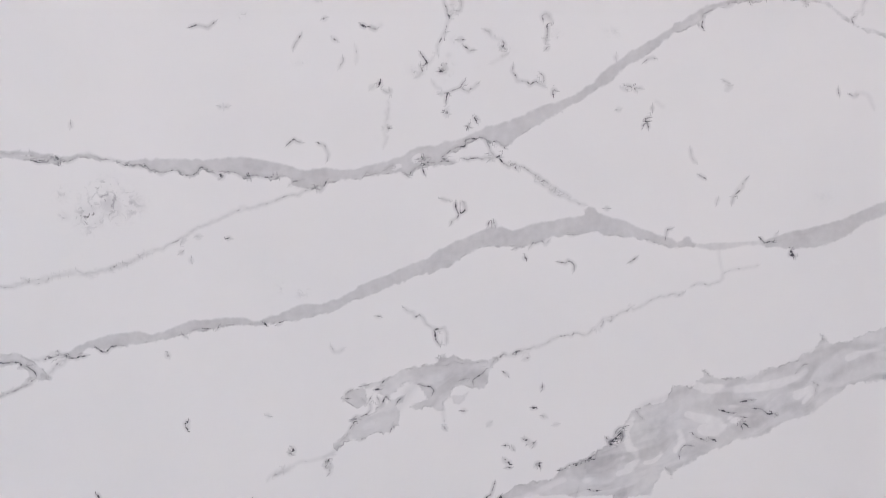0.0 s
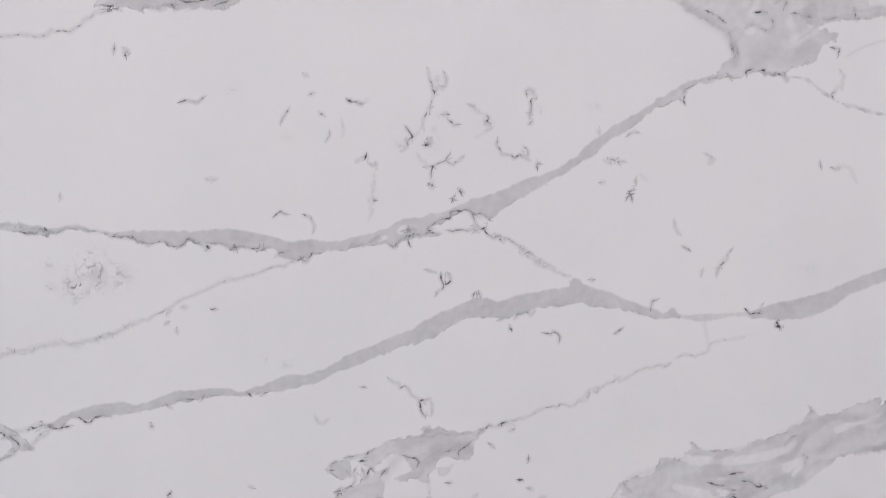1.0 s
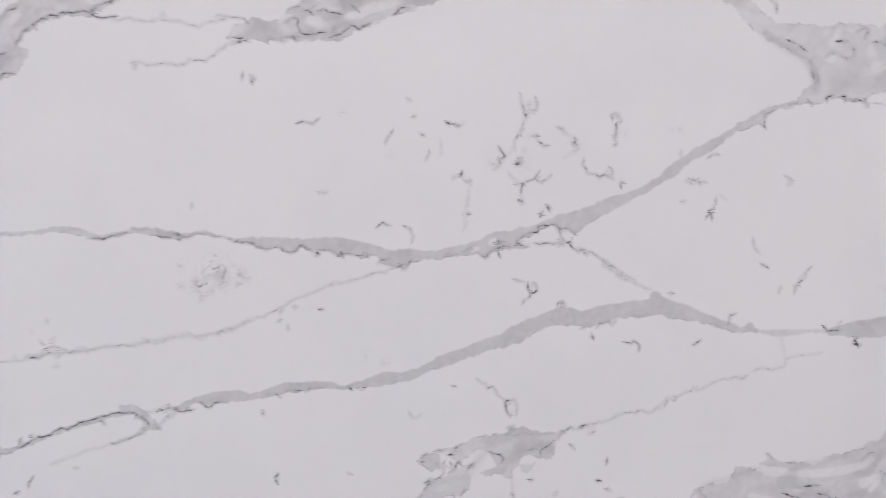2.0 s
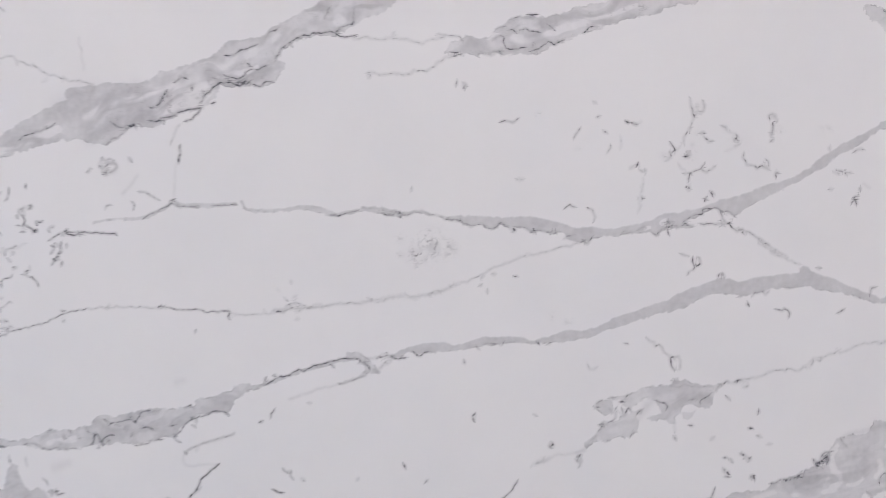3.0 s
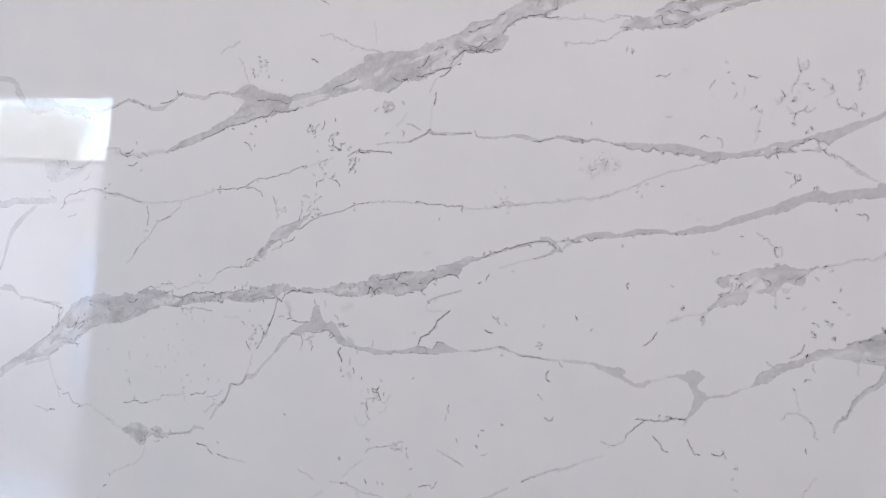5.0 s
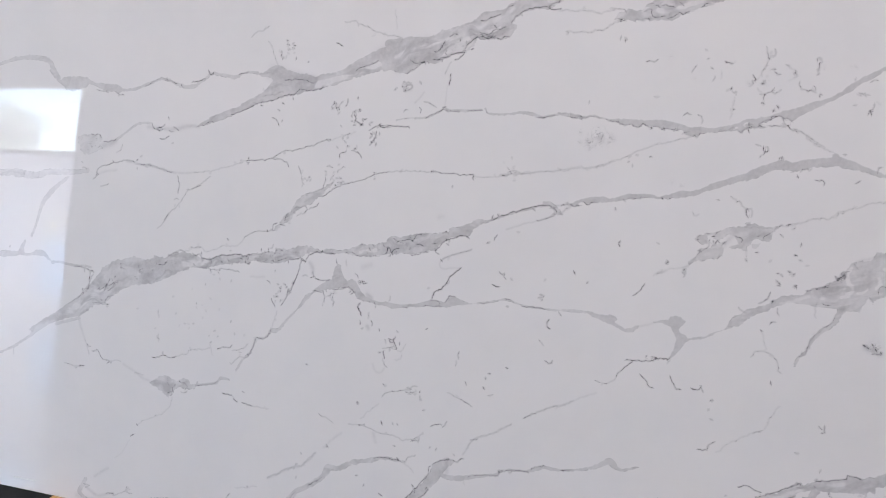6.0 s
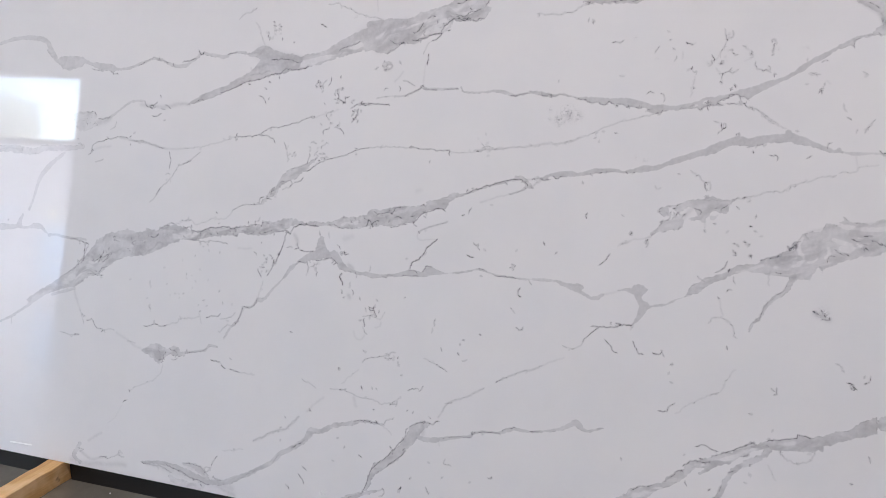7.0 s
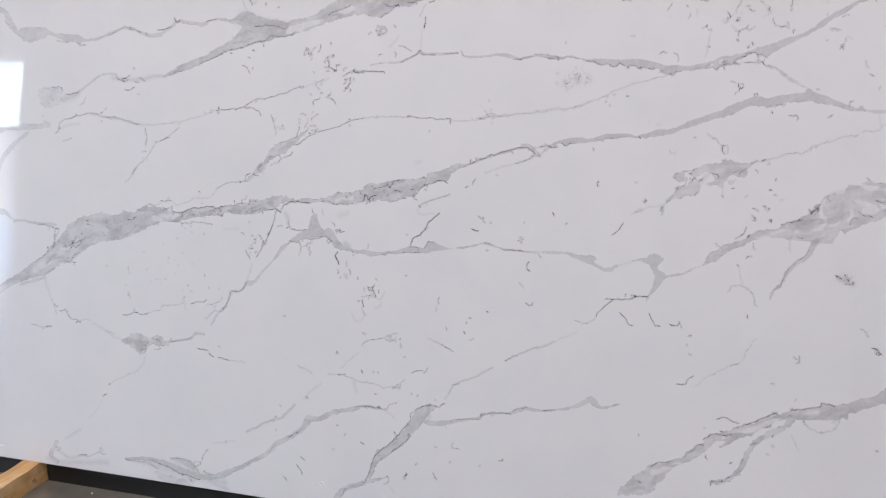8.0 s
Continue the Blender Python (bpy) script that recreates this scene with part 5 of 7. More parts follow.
patch(0.5, 0.08, 0.15, 0.1, [(16, 774), (34, 773), (57, 769), (79, 771), (94, 767), (97, 761), (90, 754), (103, 747), (118, 739), (132, 742)], [(142, 749), (150, 751), (148, 744), (137, 734), (126, 730), (111, 735), (93, 743), (73, 750), (50, 758), (32, 765)])
band(0.4, 0.05, 0.2, 0.1, [(-41, 772, 1.8), (-11, 773, 2), (19, 772, 3)])
wash(0.2, [(150, 748, 2.9), (174, 756, 2.9), (192, 764, 2.9)])
patch(0.55, 0.1, 0.15, 0.1, [(185, 763), (202, 769), (219, 772), (225, 780), (236, 784), (247, 781), (258, 772), (252, 761), (246, 752), (250, 742), (261, 739), (265, 732), (279, 735), (309, 741), (329, 753), (346, 761), (354, 768)], [(361, 766), (351, 761), (335, 755), (316, 743), (296, 733), (275, 728), (262, 720), (256, 709), (243, 693), (230, 677), (223, 673), (229, 687), (238, 707), (243, 725), (237, 739), (229, 750), (221, 759), (207, 764)])
patch(0.66, 0.35, 0.3, 0.35, [(351, 763), (360, 784), (372, 797), (388, 804), (404, 818), (423, 824), (442, 833), (461, 847), (476, 855), (492, 855), (511, 858), (523, 870), (542, 877), (560, 885), (578, 896), (609, 896), (614, 840)], [(600, 825), (594, 810), (589, 795), (579, 790), (585, 815), (589, 840), (585, 853), (570, 841), (557, 844), (538, 847), (513, 844), (488, 838), (462, 829), (437, 815), (418, 807), (399, 794), (381, 776), (361, 767)])
strand(0.68, [(556, 859, 6.5), (580, 871, 6.5), (600, 882, 4.9)])
strand(0.42, [(468, 836, 3.4), (500, 847, 5), (527, 858, 5)])
hair(0.9, 1.2, [(523, 870), (542, 878), (560, 884), (563, 888)], .35)
hair(0.85, 1.3, [(423, 832), (431, 837), (438, 841), (444, 858)], .35)
hair(0.6, 1.1, [(379, 816), (392, 807)], .35)
hair(0.75, 1.2, [(560, 842), (570, 841)], .35)
hair(0.35, 1.2, [(545, 843), (545, 829), (545, 811)], .35)
hair(0.5, 1.2, [(463, 822), (467, 808)], .35)
hair(0.8, 1.2, [(459, 791), (450, 786)], .35)
flecks(0.9, [(432, 767), (451, 839)])
hair(0.25, 1.2, [(435, 763), (440, 742), (444, 722)], .35)
hair(0.5, 1.1, [(414, 704), (419, 716), (432, 722), (445, 719), (459, 713), (468, 703), (472, 689), (480, 673)], .35)
band(0.5, 0.3, 0.4, 0.3, [(583, 798, 3.9), (569, 787, 4.7), (557, 777, 5), (546, 762, 4.8), (537, 748, 4.2), (533, 733, 3.5), (526, 721, 2.4), (514, 714, 2.1), (510, 694, 1.6)])
hair(0.6, 1.2, [(585, 815), (582, 798), (566, 789), (552, 771), (539, 753), (531, 735), (531, 724), (516, 715)], .35)
flecks(0.6, [(458, 905), (458, 884), (481, 911), (485, 907), (488, 906), (496, 878)])
hair(1, 1.8, [(461, 647), (462, 643)], .35)
wash(0.42, [(655, 751, 6.4), (670, 746, 7.7), (685, 740, 6.4)])
hair(0.6, 1.3, [(670, 739), (682, 739)], .35)
hair(0.95, 1.4, [(125, 662), (152, 664), (174, 666), (195, 670), (216, 675), (230, 678)], .35)
hair(0.8, 1.2, [(187, 677), (202, 674)], .35)
hair(0.45, 1.2, [(224, 665), (230, 678)], .35)
hair(0.8, 1.2, [(138, 657), (126, 646), (115, 631), (104, 618)], .35)
hair(0.45, 1.1, [(102, 613), (88, 601), (69, 593)], .35)
hair(0.7, 1.2, [(54, 600), (61, 598)], .35)
hair(0.8, 1.2, [(162, 629), (174, 619), (183, 602), (193, 600)], .35)
hair(0.8, 1.2, [(233, 633), (242, 617), (250, 606), (258, 604)], .35)
hair(0.8, 1.3, [(285, 610), (303, 611), (305, 617), (311, 606)], .35)
hair(0.85, 1.2, [(133, 825), (140, 834), (151, 842), (157, 854)], .35)
wash(0.25, [(186, 884, 2.9), (204, 890, 2.8)])
flecks(0.6, [(246, 896), (246, 889), (332, 587), (335, 540), (335, 587), (327, 563)])
patch(0.62, 0.4, 0.35, 0.55, [(181, 168), (202, 191), (222, 210), (238, 228), (256, 244), (277, 253), (305, 263), (325, 271), (338, 284), (348, 301), (364, 309), (381, 318), (386, 334), (396, 342), (416, 349), (436, 357), (455, 366), (474, 378), (494, 384), (513, 397), (531, 408), (537, 416), (548, 409), (565, 420), (582, 427), (601, 431), (603, 406), (590, 407), (571, 404), (552, 398), (533, 383), (508, 369), (490, 353)], [(464, 343), (445, 328), (423, 312), (419, 317), (435, 333), (411, 326), (392, 308), (375, 289), (360, 274), (340, 265), (320, 254), (306, 241), (294, 220), (274, 197), (262, 171), (182, 156)])
patch(0.64, 0.25, 0.15, 0.4, [(565, 420), (582, 427), (601, 431), (619, 437), (638, 443), (645, 451), (656, 451), (675, 447), (699, 455), (722, 470), (740, 474), (758, 485), (774, 500)], [(808, 520), (812, 479), (783, 469), (760, 459), (737, 450), (719, 439), (701, 431), (700, 416), (690, 423), (678, 414), (653, 411), (628, 407), (603, 406), (567, 405)])
band(0.5, 0.3, 0.5, 0.4, [(406, 223, 4.3), (426, 224, 5.7), (443, 233, 5.7), (458, 247, 5.6), (471, 263, 7), (477, 283, 5.6), (485, 305, 5.6), (492, 326, 5.6), (502, 337, 5.5), (516, 352, 5.5), (541, 367, 6.8), (564, 383, 6.8), (577, 402, 6.8)])
strand(0.68, [(264, 228, 8.2), (299, 245, 7.4), (333, 260, 3.6)])
strand(0.51, [(410, 337, 5.2), (450, 345, 5.2), (489, 366, 5.2), (514, 384, 5.1), (551, 406, 5.1)])
strand(0.47, [(602, 419, 5.9), (651, 434, 5)])
hair(0.9, 1.3, [(256, 242), (277, 253), (302, 261)], .35)
hair(0.8, 1.2, [(339, 280), (351, 294), (364, 306), (381, 318)], .35)
hair(0.85, 1.3, [(381, 329), (396, 342), (420, 349), (434, 345), (444, 351)], .35)
hair(0.85, 1.2, [(455, 368), (474, 379), (498, 386), (513, 397), (531, 409), (537, 416), (547, 409)], .35)
hair(0.85, 1.2, [(575, 425), (601, 430), (625, 438), (639, 443), (643, 451), (660, 451), (669, 446)], .35)
hair(0.95, 2.4, [(525, 378), (532, 382)], .35)
hair(1, 1.8, [(434, 344), (443, 348)], .35)
flecks(0.9, [(574, 413), (232, 198), (448, 277), (768, 349)])
hair(0.85, 1.2, [(409, 384), (422, 392), (436, 385), (447, 381), (457, 380)], .35)
hair(0.8, 1.2, [(388, 288), (391, 280)], .35)
hair(0.45, 1.1, [(603, 402), (609, 396), (617, 386), (637, 378), (646, 376), (662, 385), (674, 392), (679, 407), (682, 416)], .35)
flecks(0.85, [(605, 401), (608, 396), (646, 378), (674, 392)])
hair(0.8, 1.4, [(492, 330), (502, 336)], .35)
hair(0.7, 1.3, [(475, 289), (472, 278)], .35)
hair(0.7, 1.2, [(471, 259), (452, 240), (430, 224), (406, 224), (404, 213)], .35)
flecks(0.4, [(538, 333), (542, 331), (531, 310)])
hair(0.3, 1.2, [(581, 362), (593, 343), (599, 330)], .35)
hair(0.8, 1.3, [(584, 558), (586, 546), (580, 542)], .35)
hair(1, 1.7, [(740, 593), (747, 591), (757, 581)], .35)
hair(0.7, 1.3, [(745, 587), (753, 578)], .35)
hair(1, 2, [(776, 596), (779, 598)], .35)
hair(0.55, 1.2, [(783, 600), (786, 614)], .35)
flecks(0.55, [(574, 554), (773, 612), (713, 635), (722, 629), (726, 621), (583, 452), (381, 358), (224, 320), (530, 486)])
hair(0.7, 1.3, [(800, 420), (803, 410)], .35)
hair(0.95, 1.4, [(310, 462), (321, 462), (331, 465), (332, 474)], .35)
hair(0.8, 1.2, [(333, 472), (341, 482), (346, 486)], .35)
hair(0.3, 1.2, [(352, 462), (361, 467), (371, 479), (384, 491), (397, 498), (429, 519)], .35)
flecks(0.8, [(394, 496)])
hair(0.7, 1.4, [(429, 519), (438, 524), (448, 528)], .35)
hair(0.3, 1.1, [(455, 533), (466, 560), (477, 583), (485, 592)], .35)
wash(0.3, [(-1210, 54, 14.1), (-1146, 45, 20), (-1082, 37, 17.8), (-1009, 32, 15.6), (-958, 26, 11.6)])
wash(0.28, [(-1584, 17, 10.8), (-1548, 9, 10.8), (-1467, 21, 8.5), (-1365, 34, 8.3)])
wash(0.25, [(-1115, 72, 11.9), (-1066, 62, 11.8)])
# left run of the main lower vein
patch(0.55, 0.35, 0.35, 0.35, [(-1222, 830), (-1252, 814), (-1292, 818), (-1313, 801), (-1366, 809), (-1418, 797), (-1460, 781), (-1487, 766), (-1503, 743), (-1534, 705), (-1578, 666), (-1622, 640), (-1666, 610)], [(-1735, 571), (-1786, 539), (-1757, 538), (-1690, 571), (-1621, 595), (-1566, 610), (-1522, 645), (-1479, 656), (-1448, 681), (-1406, 707), (-1354, 736), (-1291, 747), (-1232, 773)])
strand(0.59, [(-1678, 586, 8), (-1608, 621, 10.5), (-1550, 654, 10.4), (-1516, 681, 10.2), (-1487, 702, 7.6)])
hair(0.7, 1.2, [(-1532, 728), (-1537, 713), (-1555, 692), (-1578, 666), (-1615, 643)], .35)
flecks(0.7, [(-1502, 699), (-1478, 715), (-1449, 732), (-1416, 771), (-1350, 782), (-1337, 774), (-1285, 794), (-1253, 800), (-1545, 626), (-1491, 665)])
hair(0.8, 1.3, [(-1495, 696), (-1475, 710), (-1460, 732)], .35)
hair(0.7, 1.2, [(-1479, 656), (-1466, 676), (-1446, 683)], .35)
# left end
patch(0.45, 0.2, 0.3, 0.2, [(-1691, 1376), (-1672, 1351), (-1654, 1340), (-1631, 1351), (-1582, 1353), (-1548, 1349), (-1537, 1341), (-1510, 1332), (-1471, 1330), (-1431, 1327), (-1416, 1317), (-1397, 1312)], [(-1427, 1305), (-1459, 1308), (-1481, 1311), (-1514, 1323), (-1541, 1330), (-1559, 1319), (-1581, 1314), (-1604, 1307), (-1627, 1312), (-1649, 1330), (-1672, 1344), (-1696, 1369)])
hair(0.6, 1.2, [(-1510, 1313), (-1488, 1308), (-1470, 1306)], .35)
hair(0.7, 1.3, [(-1438, 1306), (-1427, 1298), (-1411, 1298)], .35)
band(0.45, 0.1, 0.3, 0.2, [(-1401, 1312, 3.5), (-1362, 1317, 3.3), (-1331, 1328, 4.2), (-1299, 1338, 2.8), (-1272, 1348, 2.6), (-1243, 1343, 2.6)])
hair(0.6, 1.1, [(-1331, 1324), (-1299, 1338), (-1272, 1348), (-1254, 1347)], .35)
patch(0.3, 0.5, 0.2, 0.3, [(-1580, 1168), (-1558, 1174), (-1524, 1178), (-1495, 1174), (-1491, 1165), (-1502, 1152)], [(-1490, 1135), (-1508, 1126), (-1535, 1116), (-1557, 1115), (-1573, 1127), (-1580, 1145)])
hair(0.7, 1.2, [(-1529, 1177), (-1509, 1177), (-1495, 1170)], .35)
wash(0.4, [(-1486, 1144, 9.9), (-1457, 1152, 9.8), (-1440, 1159, 7.8)])
hair(0.8, 1.2, [(-1482, 1156), (-1464, 1155), (-1440, 1163)], .35)
band(0.36, 0.1, 0.2, 0.2, [(-1440, 1161, 3.9), (-1414, 1177, 2.7), (-1386, 1196, 2.7), (-1361, 1212, 2.9), (-1339, 1216, 2.7), (-1310, 1216, 2.3)])
hair(0.8, 1.3, [(-1305, 1213), (-1297, 1201), (-1280, 1193), (-1267, 1198)], .35)
hair(0.75, 1.2, [(-1523, 1041), (-1512, 1049), (-1507, 1068), (-1501, 1076), (-1490, 1082), (-1457, 1090), (-1424, 1098), (-1398, 1102), (-1370, 1098)], .35)
hair(0.35, 1.2, [(-1363, 1091), (-1316, 1088), (-1263, 1083)], .35)
flecks(0.6, [(-1566, 1090), (-1561, 1074), (-1552, 1072), (-1344, 1116), (-1359, 1079), (-1860, 807), (-1799, 1046), (-1742, 1036)])
hair(0.4, 1.3, [(-1435, 1124), (-1420, 1132), (-1414, 1146)], .35)
hair(0.6, 1.2, [(-1494, 1019), (-1467, 1027)], .35)
wash(0.2, [(-1501, 1058, 4), (-1467, 1068, 4), (-1435, 1071, 3.9)])
band(0.36, 0.3, 0.3, 0.3, [(-1935, 1045, 6.5), (-1862, 1048, 10.7), (-1813, 1046, 12.7), (-1765, 1040, 10.5), (-1730, 1045, 8.3), (-1706, 1056, 8.3), (-1671, 1055, 8.2), (-1625, 1057, 8.2), (-1580, 1060, 8.1), (-1546, 1065, 6)])
band(0.36, 0.1, 0.2, 0.2, [(-1621, 1042, 4.1), (-1643, 1027, 5.1), (-1667, 1011, 6.2), (-1690, 992, 8.3), (-1713, 969, 8.3), (-1727, 950, 6.3), (-1737, 925, 4.6), (-1746, 897, 4.2), (-1758, 868, 3.8), (-1770, 848, 3)])
patch(0.42, 0.1, 0.2, 0.2, [(-1826, 794), (-1809, 818), (-1797, 833), (-1794, 826), (-1802, 809), (-1802, 790), (-1777, 788), (-1753, 801), (-1730, 806), (-1713, 800), (-1694, 779)], [(-1685, 766), (-1699, 773), (-1722, 786), (-1753, 787), (-1790, 781), (-1819, 783), (-1850, 775), (-1937, 769), (-1937, 786), (-1875, 794), (-1850, 792)])
band(0.42, 0.1, 0.2, 0.2, [(-1685, 768, 3.8), (-1652, 772, 3.3), (-1624, 767, 3.3), (-1589, 764, 3.1), (-1554, 768, 3.1), (-1532, 763, 3.1)])
hair(0.5, 1.2, [(-1538, 753), (-1536, 729), (-1538, 707), (-1549, 687)], .35)
band(0.38, 0.1, 0.3, 0.2, [(-1698, 580, 8.5), (-1729, 558, 8.6), (-1753, 541, 6.5), (-1778, 519, 4.3), (-1814, 498, 3.5), (-1846, 477, 4), (-1876, 464, 2.9), (-1939, 437, 2.9)])
hair(0.5, 1.3, [(-1846, 473), (-1847, 453)], .35)
band(0.32, 0.1, 0.2, 0.2, [(-1670, 570, 4.2), (-1611, 589, 4.2), (-1576, 599, 4.2)])
wash(0.22, [(-1576, 592, 4.2), (-1569, 565, 4.2), (-1553, 529, 3.1)])
hair(0.6, 1.2, [(-1548, 520), (-1534, 512)], .35)
hair(0.4, 1.2, [(-1553, 529), (-1546, 511), (-1538, 487)], .35)
hair(0.75, 1.3, [(-1525, 498), (-1506, 504), (-1495, 492), (-1483, 478), (-1461, 477), (-1454, 470), (-1465, 467)], .35)
hair(0.4, 1.2, [(-1454, 474), (-1438, 481), (-1416, 478)], .35)
hair(0.45, 1.2, [(-1634, 448), (-1603, 442), (-1559, 445)], .35)
hair(0.8, 1.3, [(-1582, 443), (-1559, 447)], .35)
hair(0.4, 1.2, [(-1360, 448), (-1331, 445)], .35)
wash(0.2, [(-1404, 470, 4.1), (-1360, 451, 4), (-1326, 433, 4), (-1300, 429, 4)])
hair(0.5, 1.4, [(-1276, 651), (-1274, 635)], .35)
hair(0.6, 1.4, [(-1275, 576), (-1272, 563)], .35)
flecks(0.4, [(-1286, 596), (-1212, 648), (-1180, 621), (-1149, 624), (-1352, 650)])
# upper right
patch(0.45, 0.35, 0.35, 0.25, [(673, 1498), (676, 1491), (684, 1482), (694, 1476), (705, 1470), (713, 1463), (720, 1461), (730, 1456), (734, 1448), (737, 1438), (738, 1431), (732, 1427), (726, 1423), (725, 1416), (718, 1410), (710, 1407), (700, 1405), (691, 1403), (680, 1400), (671, 1394), (662, 1389), (649, 1383), (649, 1374), (665, 1381), (678, 1385), (682, 1393)], [(689, 1398), (700, 1403), (714, 1405), (729, 1407), (739, 1408), (752, 1410), (765, 1413), (778, 1412), (788, 1410), (797, 1408), (804, 1417), (817, 1421), (830, 1425), (836, 1434), (839, 1442), (849, 1447), (855, 1448), (855, 1454), (835, 1459), (822, 1464), (817, 1496)])
patch(0.62, 0.3, 0.2, 0.2, [(809, 1496), (812, 1473), (818, 1464), (828, 1462), (836, 1465)], [(848, 1468), (867, 1469), (887, 1470), (917, 1470), (915, 1495)])
wash(0.5, [(681, 1489, 5.6), (699, 1477, 5.6), (713, 1467, 5.6), (728, 1457, 5), (738, 1440, 5), (740, 1425, 6.3)])
wash(0.3, [(764, 1434, 13.9), (790, 1442, 12.7), (758, 1419, 6.3)])
strand(0.68, [(756, 1486, 9.4), (763, 1472, 6.2)])
strand(0.59, [(744, 1463, 6.2), (757, 1458, 3.9)])
strand(0.42, [(801, 1467, 7.1), (806, 1451, 7.1)])
strand(0.51, [(896, 1489, 4.8), (911, 1487, 6.4)])
hair(0.61, 2, [(707, 1480), (712, 1478)], .35)
hair(0.7, 2, [(720, 1473), (723, 1470), (725, 1469)], .35)
hair(0.52, 1.2, [(733, 1443), (736, 1437), (737, 1433)], .35)
hair(0.52, 1.2, [(741, 1440), (742, 1434)], .35)
hair(0.78, 2, [(762, 1478), (771, 1478)], .35)
hair(0.48, 2, [(751, 1461), (757, 1464), (763, 1466), (769, 1462), (773, 1460), (780, 1460), (785, 1464), (781, 1468)], .35)
hair(0.7, 1.6, [(785, 1489), (794, 1490), (796, 1487), (794, 1484)], .35)
hair(0.7, 2.6, [(805, 1477), (808, 1477)], .35)
hair(0.7, 2.6, [(816, 1474), (823, 1473)], .35)
hair(0.61, 2, [(841, 1470), (851, 1471)], .35)
hair(0.61, 2, [(875, 1480), (877, 1472), (880, 1470)], .35)
hair(0.7, 1.4, [(852, 1438), (857, 1435), (858, 1431)], .35)
hair(0.74, 1.3, [(689, 1398), (682, 1395), (681, 1388), (680, 1383), (682, 1381)], .35)
hair(0.61, 1.2, [(707, 1403), (714, 1405), (718, 1408)], .35)
hair(0.7, 1.2, [(732, 1410), (734, 1407)], .35)
hair(0.7, 1.3, [(752, 1411), (753, 1415), (758, 1416)], .35)
hair(0.87, 1.8, [(770, 1415), (774, 1414), (773, 1412)], .35)
hair(0.7, 1.3, [(779, 1412), (783, 1410)], .35)
hair(0.78, 1.5, [(786, 1412), (791, 1408), (796, 1406), (797, 1409)], .35)
band(0.45, 0.1, 0.3, 0.2, [(797, 1408, 1.3), (807, 1407, 1), (817, 1406, 1.2), (825, 1403, 1.2), (832, 1397, 1.3), (841, 1390, 1.3), (851, 1384, 1), (861, 1378, 1), (871, 1374, 0.9), (884, 1372, 0.9), (895, 1368, 0.9), (905, 1365, 0.8), (921, 1362, 0.8)])
hair(0.7, 1.3, [(853, 1384), (854, 1388), (856, 1390)], .35)
hair(0.35, 1.4, [(859, 1395), (863, 1396), (863, 1407), (862, 1412)], .35)
wash(0.25, [(869, 1429, 1.3), (885, 1438, 1.3), (901, 1444, 1.3), (914, 1446, 1.3)])
hair(0.52, 1.2, [(396, 1421), (397, 1415), (400, 1406)], .35)
hair(0.74, 1.6, [(400, 1406), (401, 1399), (403, 1396)], .35)
hair(0.43, 1.2, [(403, 1396), (406, 1399), (408, 1401)], .35)
hair(0.61, 1.4, [(414, 1417), (415, 1411), (414, 1404), (412, 1403)], .35)
wash(0.2, [(407, 1413, 3.1), (406, 1407, 3.1)])
hair(0.48, 1.1, [(403, 1396), (400, 1389), (397, 1380), (393, 1374), (390, 1366), (389, 1359)], .35)
hair(0.7, 1.2, [(396, 1378), (398, 1381)], .35)
hair(0.74, 1.3, [(371, 1359), (375, 1355), (376, 1351), (373, 1346)], .35)
hair(0.35, 1.2, [(377, 1349), (381, 1351), (384, 1355)], .35)
hair(0.48, 1.3, [(370, 1345), (371, 1340), (369, 1337), (366, 1335)], .35)
hair(0.7, 1.8, [(391, 1340), (394, 1337), (398, 1339), (397, 1342), (393, 1341)], .35)
wash(0.25, [(401, 1357, 3.1)])
hair(0.35, 1.2, [(383, 1329), (386, 1325), (390, 1322)], .35)
hair(0.65, 1.2, [(392, 1316), (398, 1315), (404, 1318), (411, 1321), (414, 1325), (417, 1329)], .35)
hair(0.7, 1.2, [(398, 1315), (397, 1307)], .35)
hair(0.52, 1.2, [(414, 1322), (420, 1321), (428, 1323), (432, 1326)], .35)
hair(0.61, 1.6, [(419, 1366), (421, 1361), (425, 1360), (428, 1362)], .35)
flecks(0.7, [(414, 1373), (397, 1295), (325, 1329), (336, 1320), (507, 1370), (508, 1362), (421, 1280)])
hair(0.52, 1.2, [(441, 1383), (445, 1380), (447, 1378)], .35)
hair(0.26, 1.1, [(449, 1375), (454, 1373), (460, 1372)], .35)
hair(0.65, 1.4, [(460, 1371), (461, 1368), (459, 1364), (462, 1363)], .35)
hair(0.43, 1.2, [(458, 1354), (464, 1357)], .35)
hair(0.22, 1.2, [(448, 1348), (455, 1351), (460, 1353)], .35)
hair(0.61, 1.2, [(471, 1344), (473, 1338), (476, 1333), (480, 1329), (486, 1327)], .35)
hair(0.78, 1.7, [(486, 1327), (491, 1325), (496, 1327)], .35)
hair(0.65, 1.3, [(496, 1327), (499, 1323), (505, 1322)], .35)
hair(0.52, 1.2, [(502, 1335), (504, 1333), (505, 1327)], .35)
hair(0.48, 1.8, [(504, 1393), (505, 1396), (509, 1398), (513, 1396), (514, 1391)], .35)
wash(0.28, [(509, 1395, 3.7)])
hair(0.74, 1.8, [(509, 1385), (509, 1379), (508, 1374)], .35)
hair(0.74, 1.8, [(318, 1388), (321, 1385), (323, 1386)], .35)
wash(0.2, [(319, 1389, 2.4), (329, 1390, 2.4)])
hair(0.61, 1.4, [(330, 1321), (333, 1319)], .35)
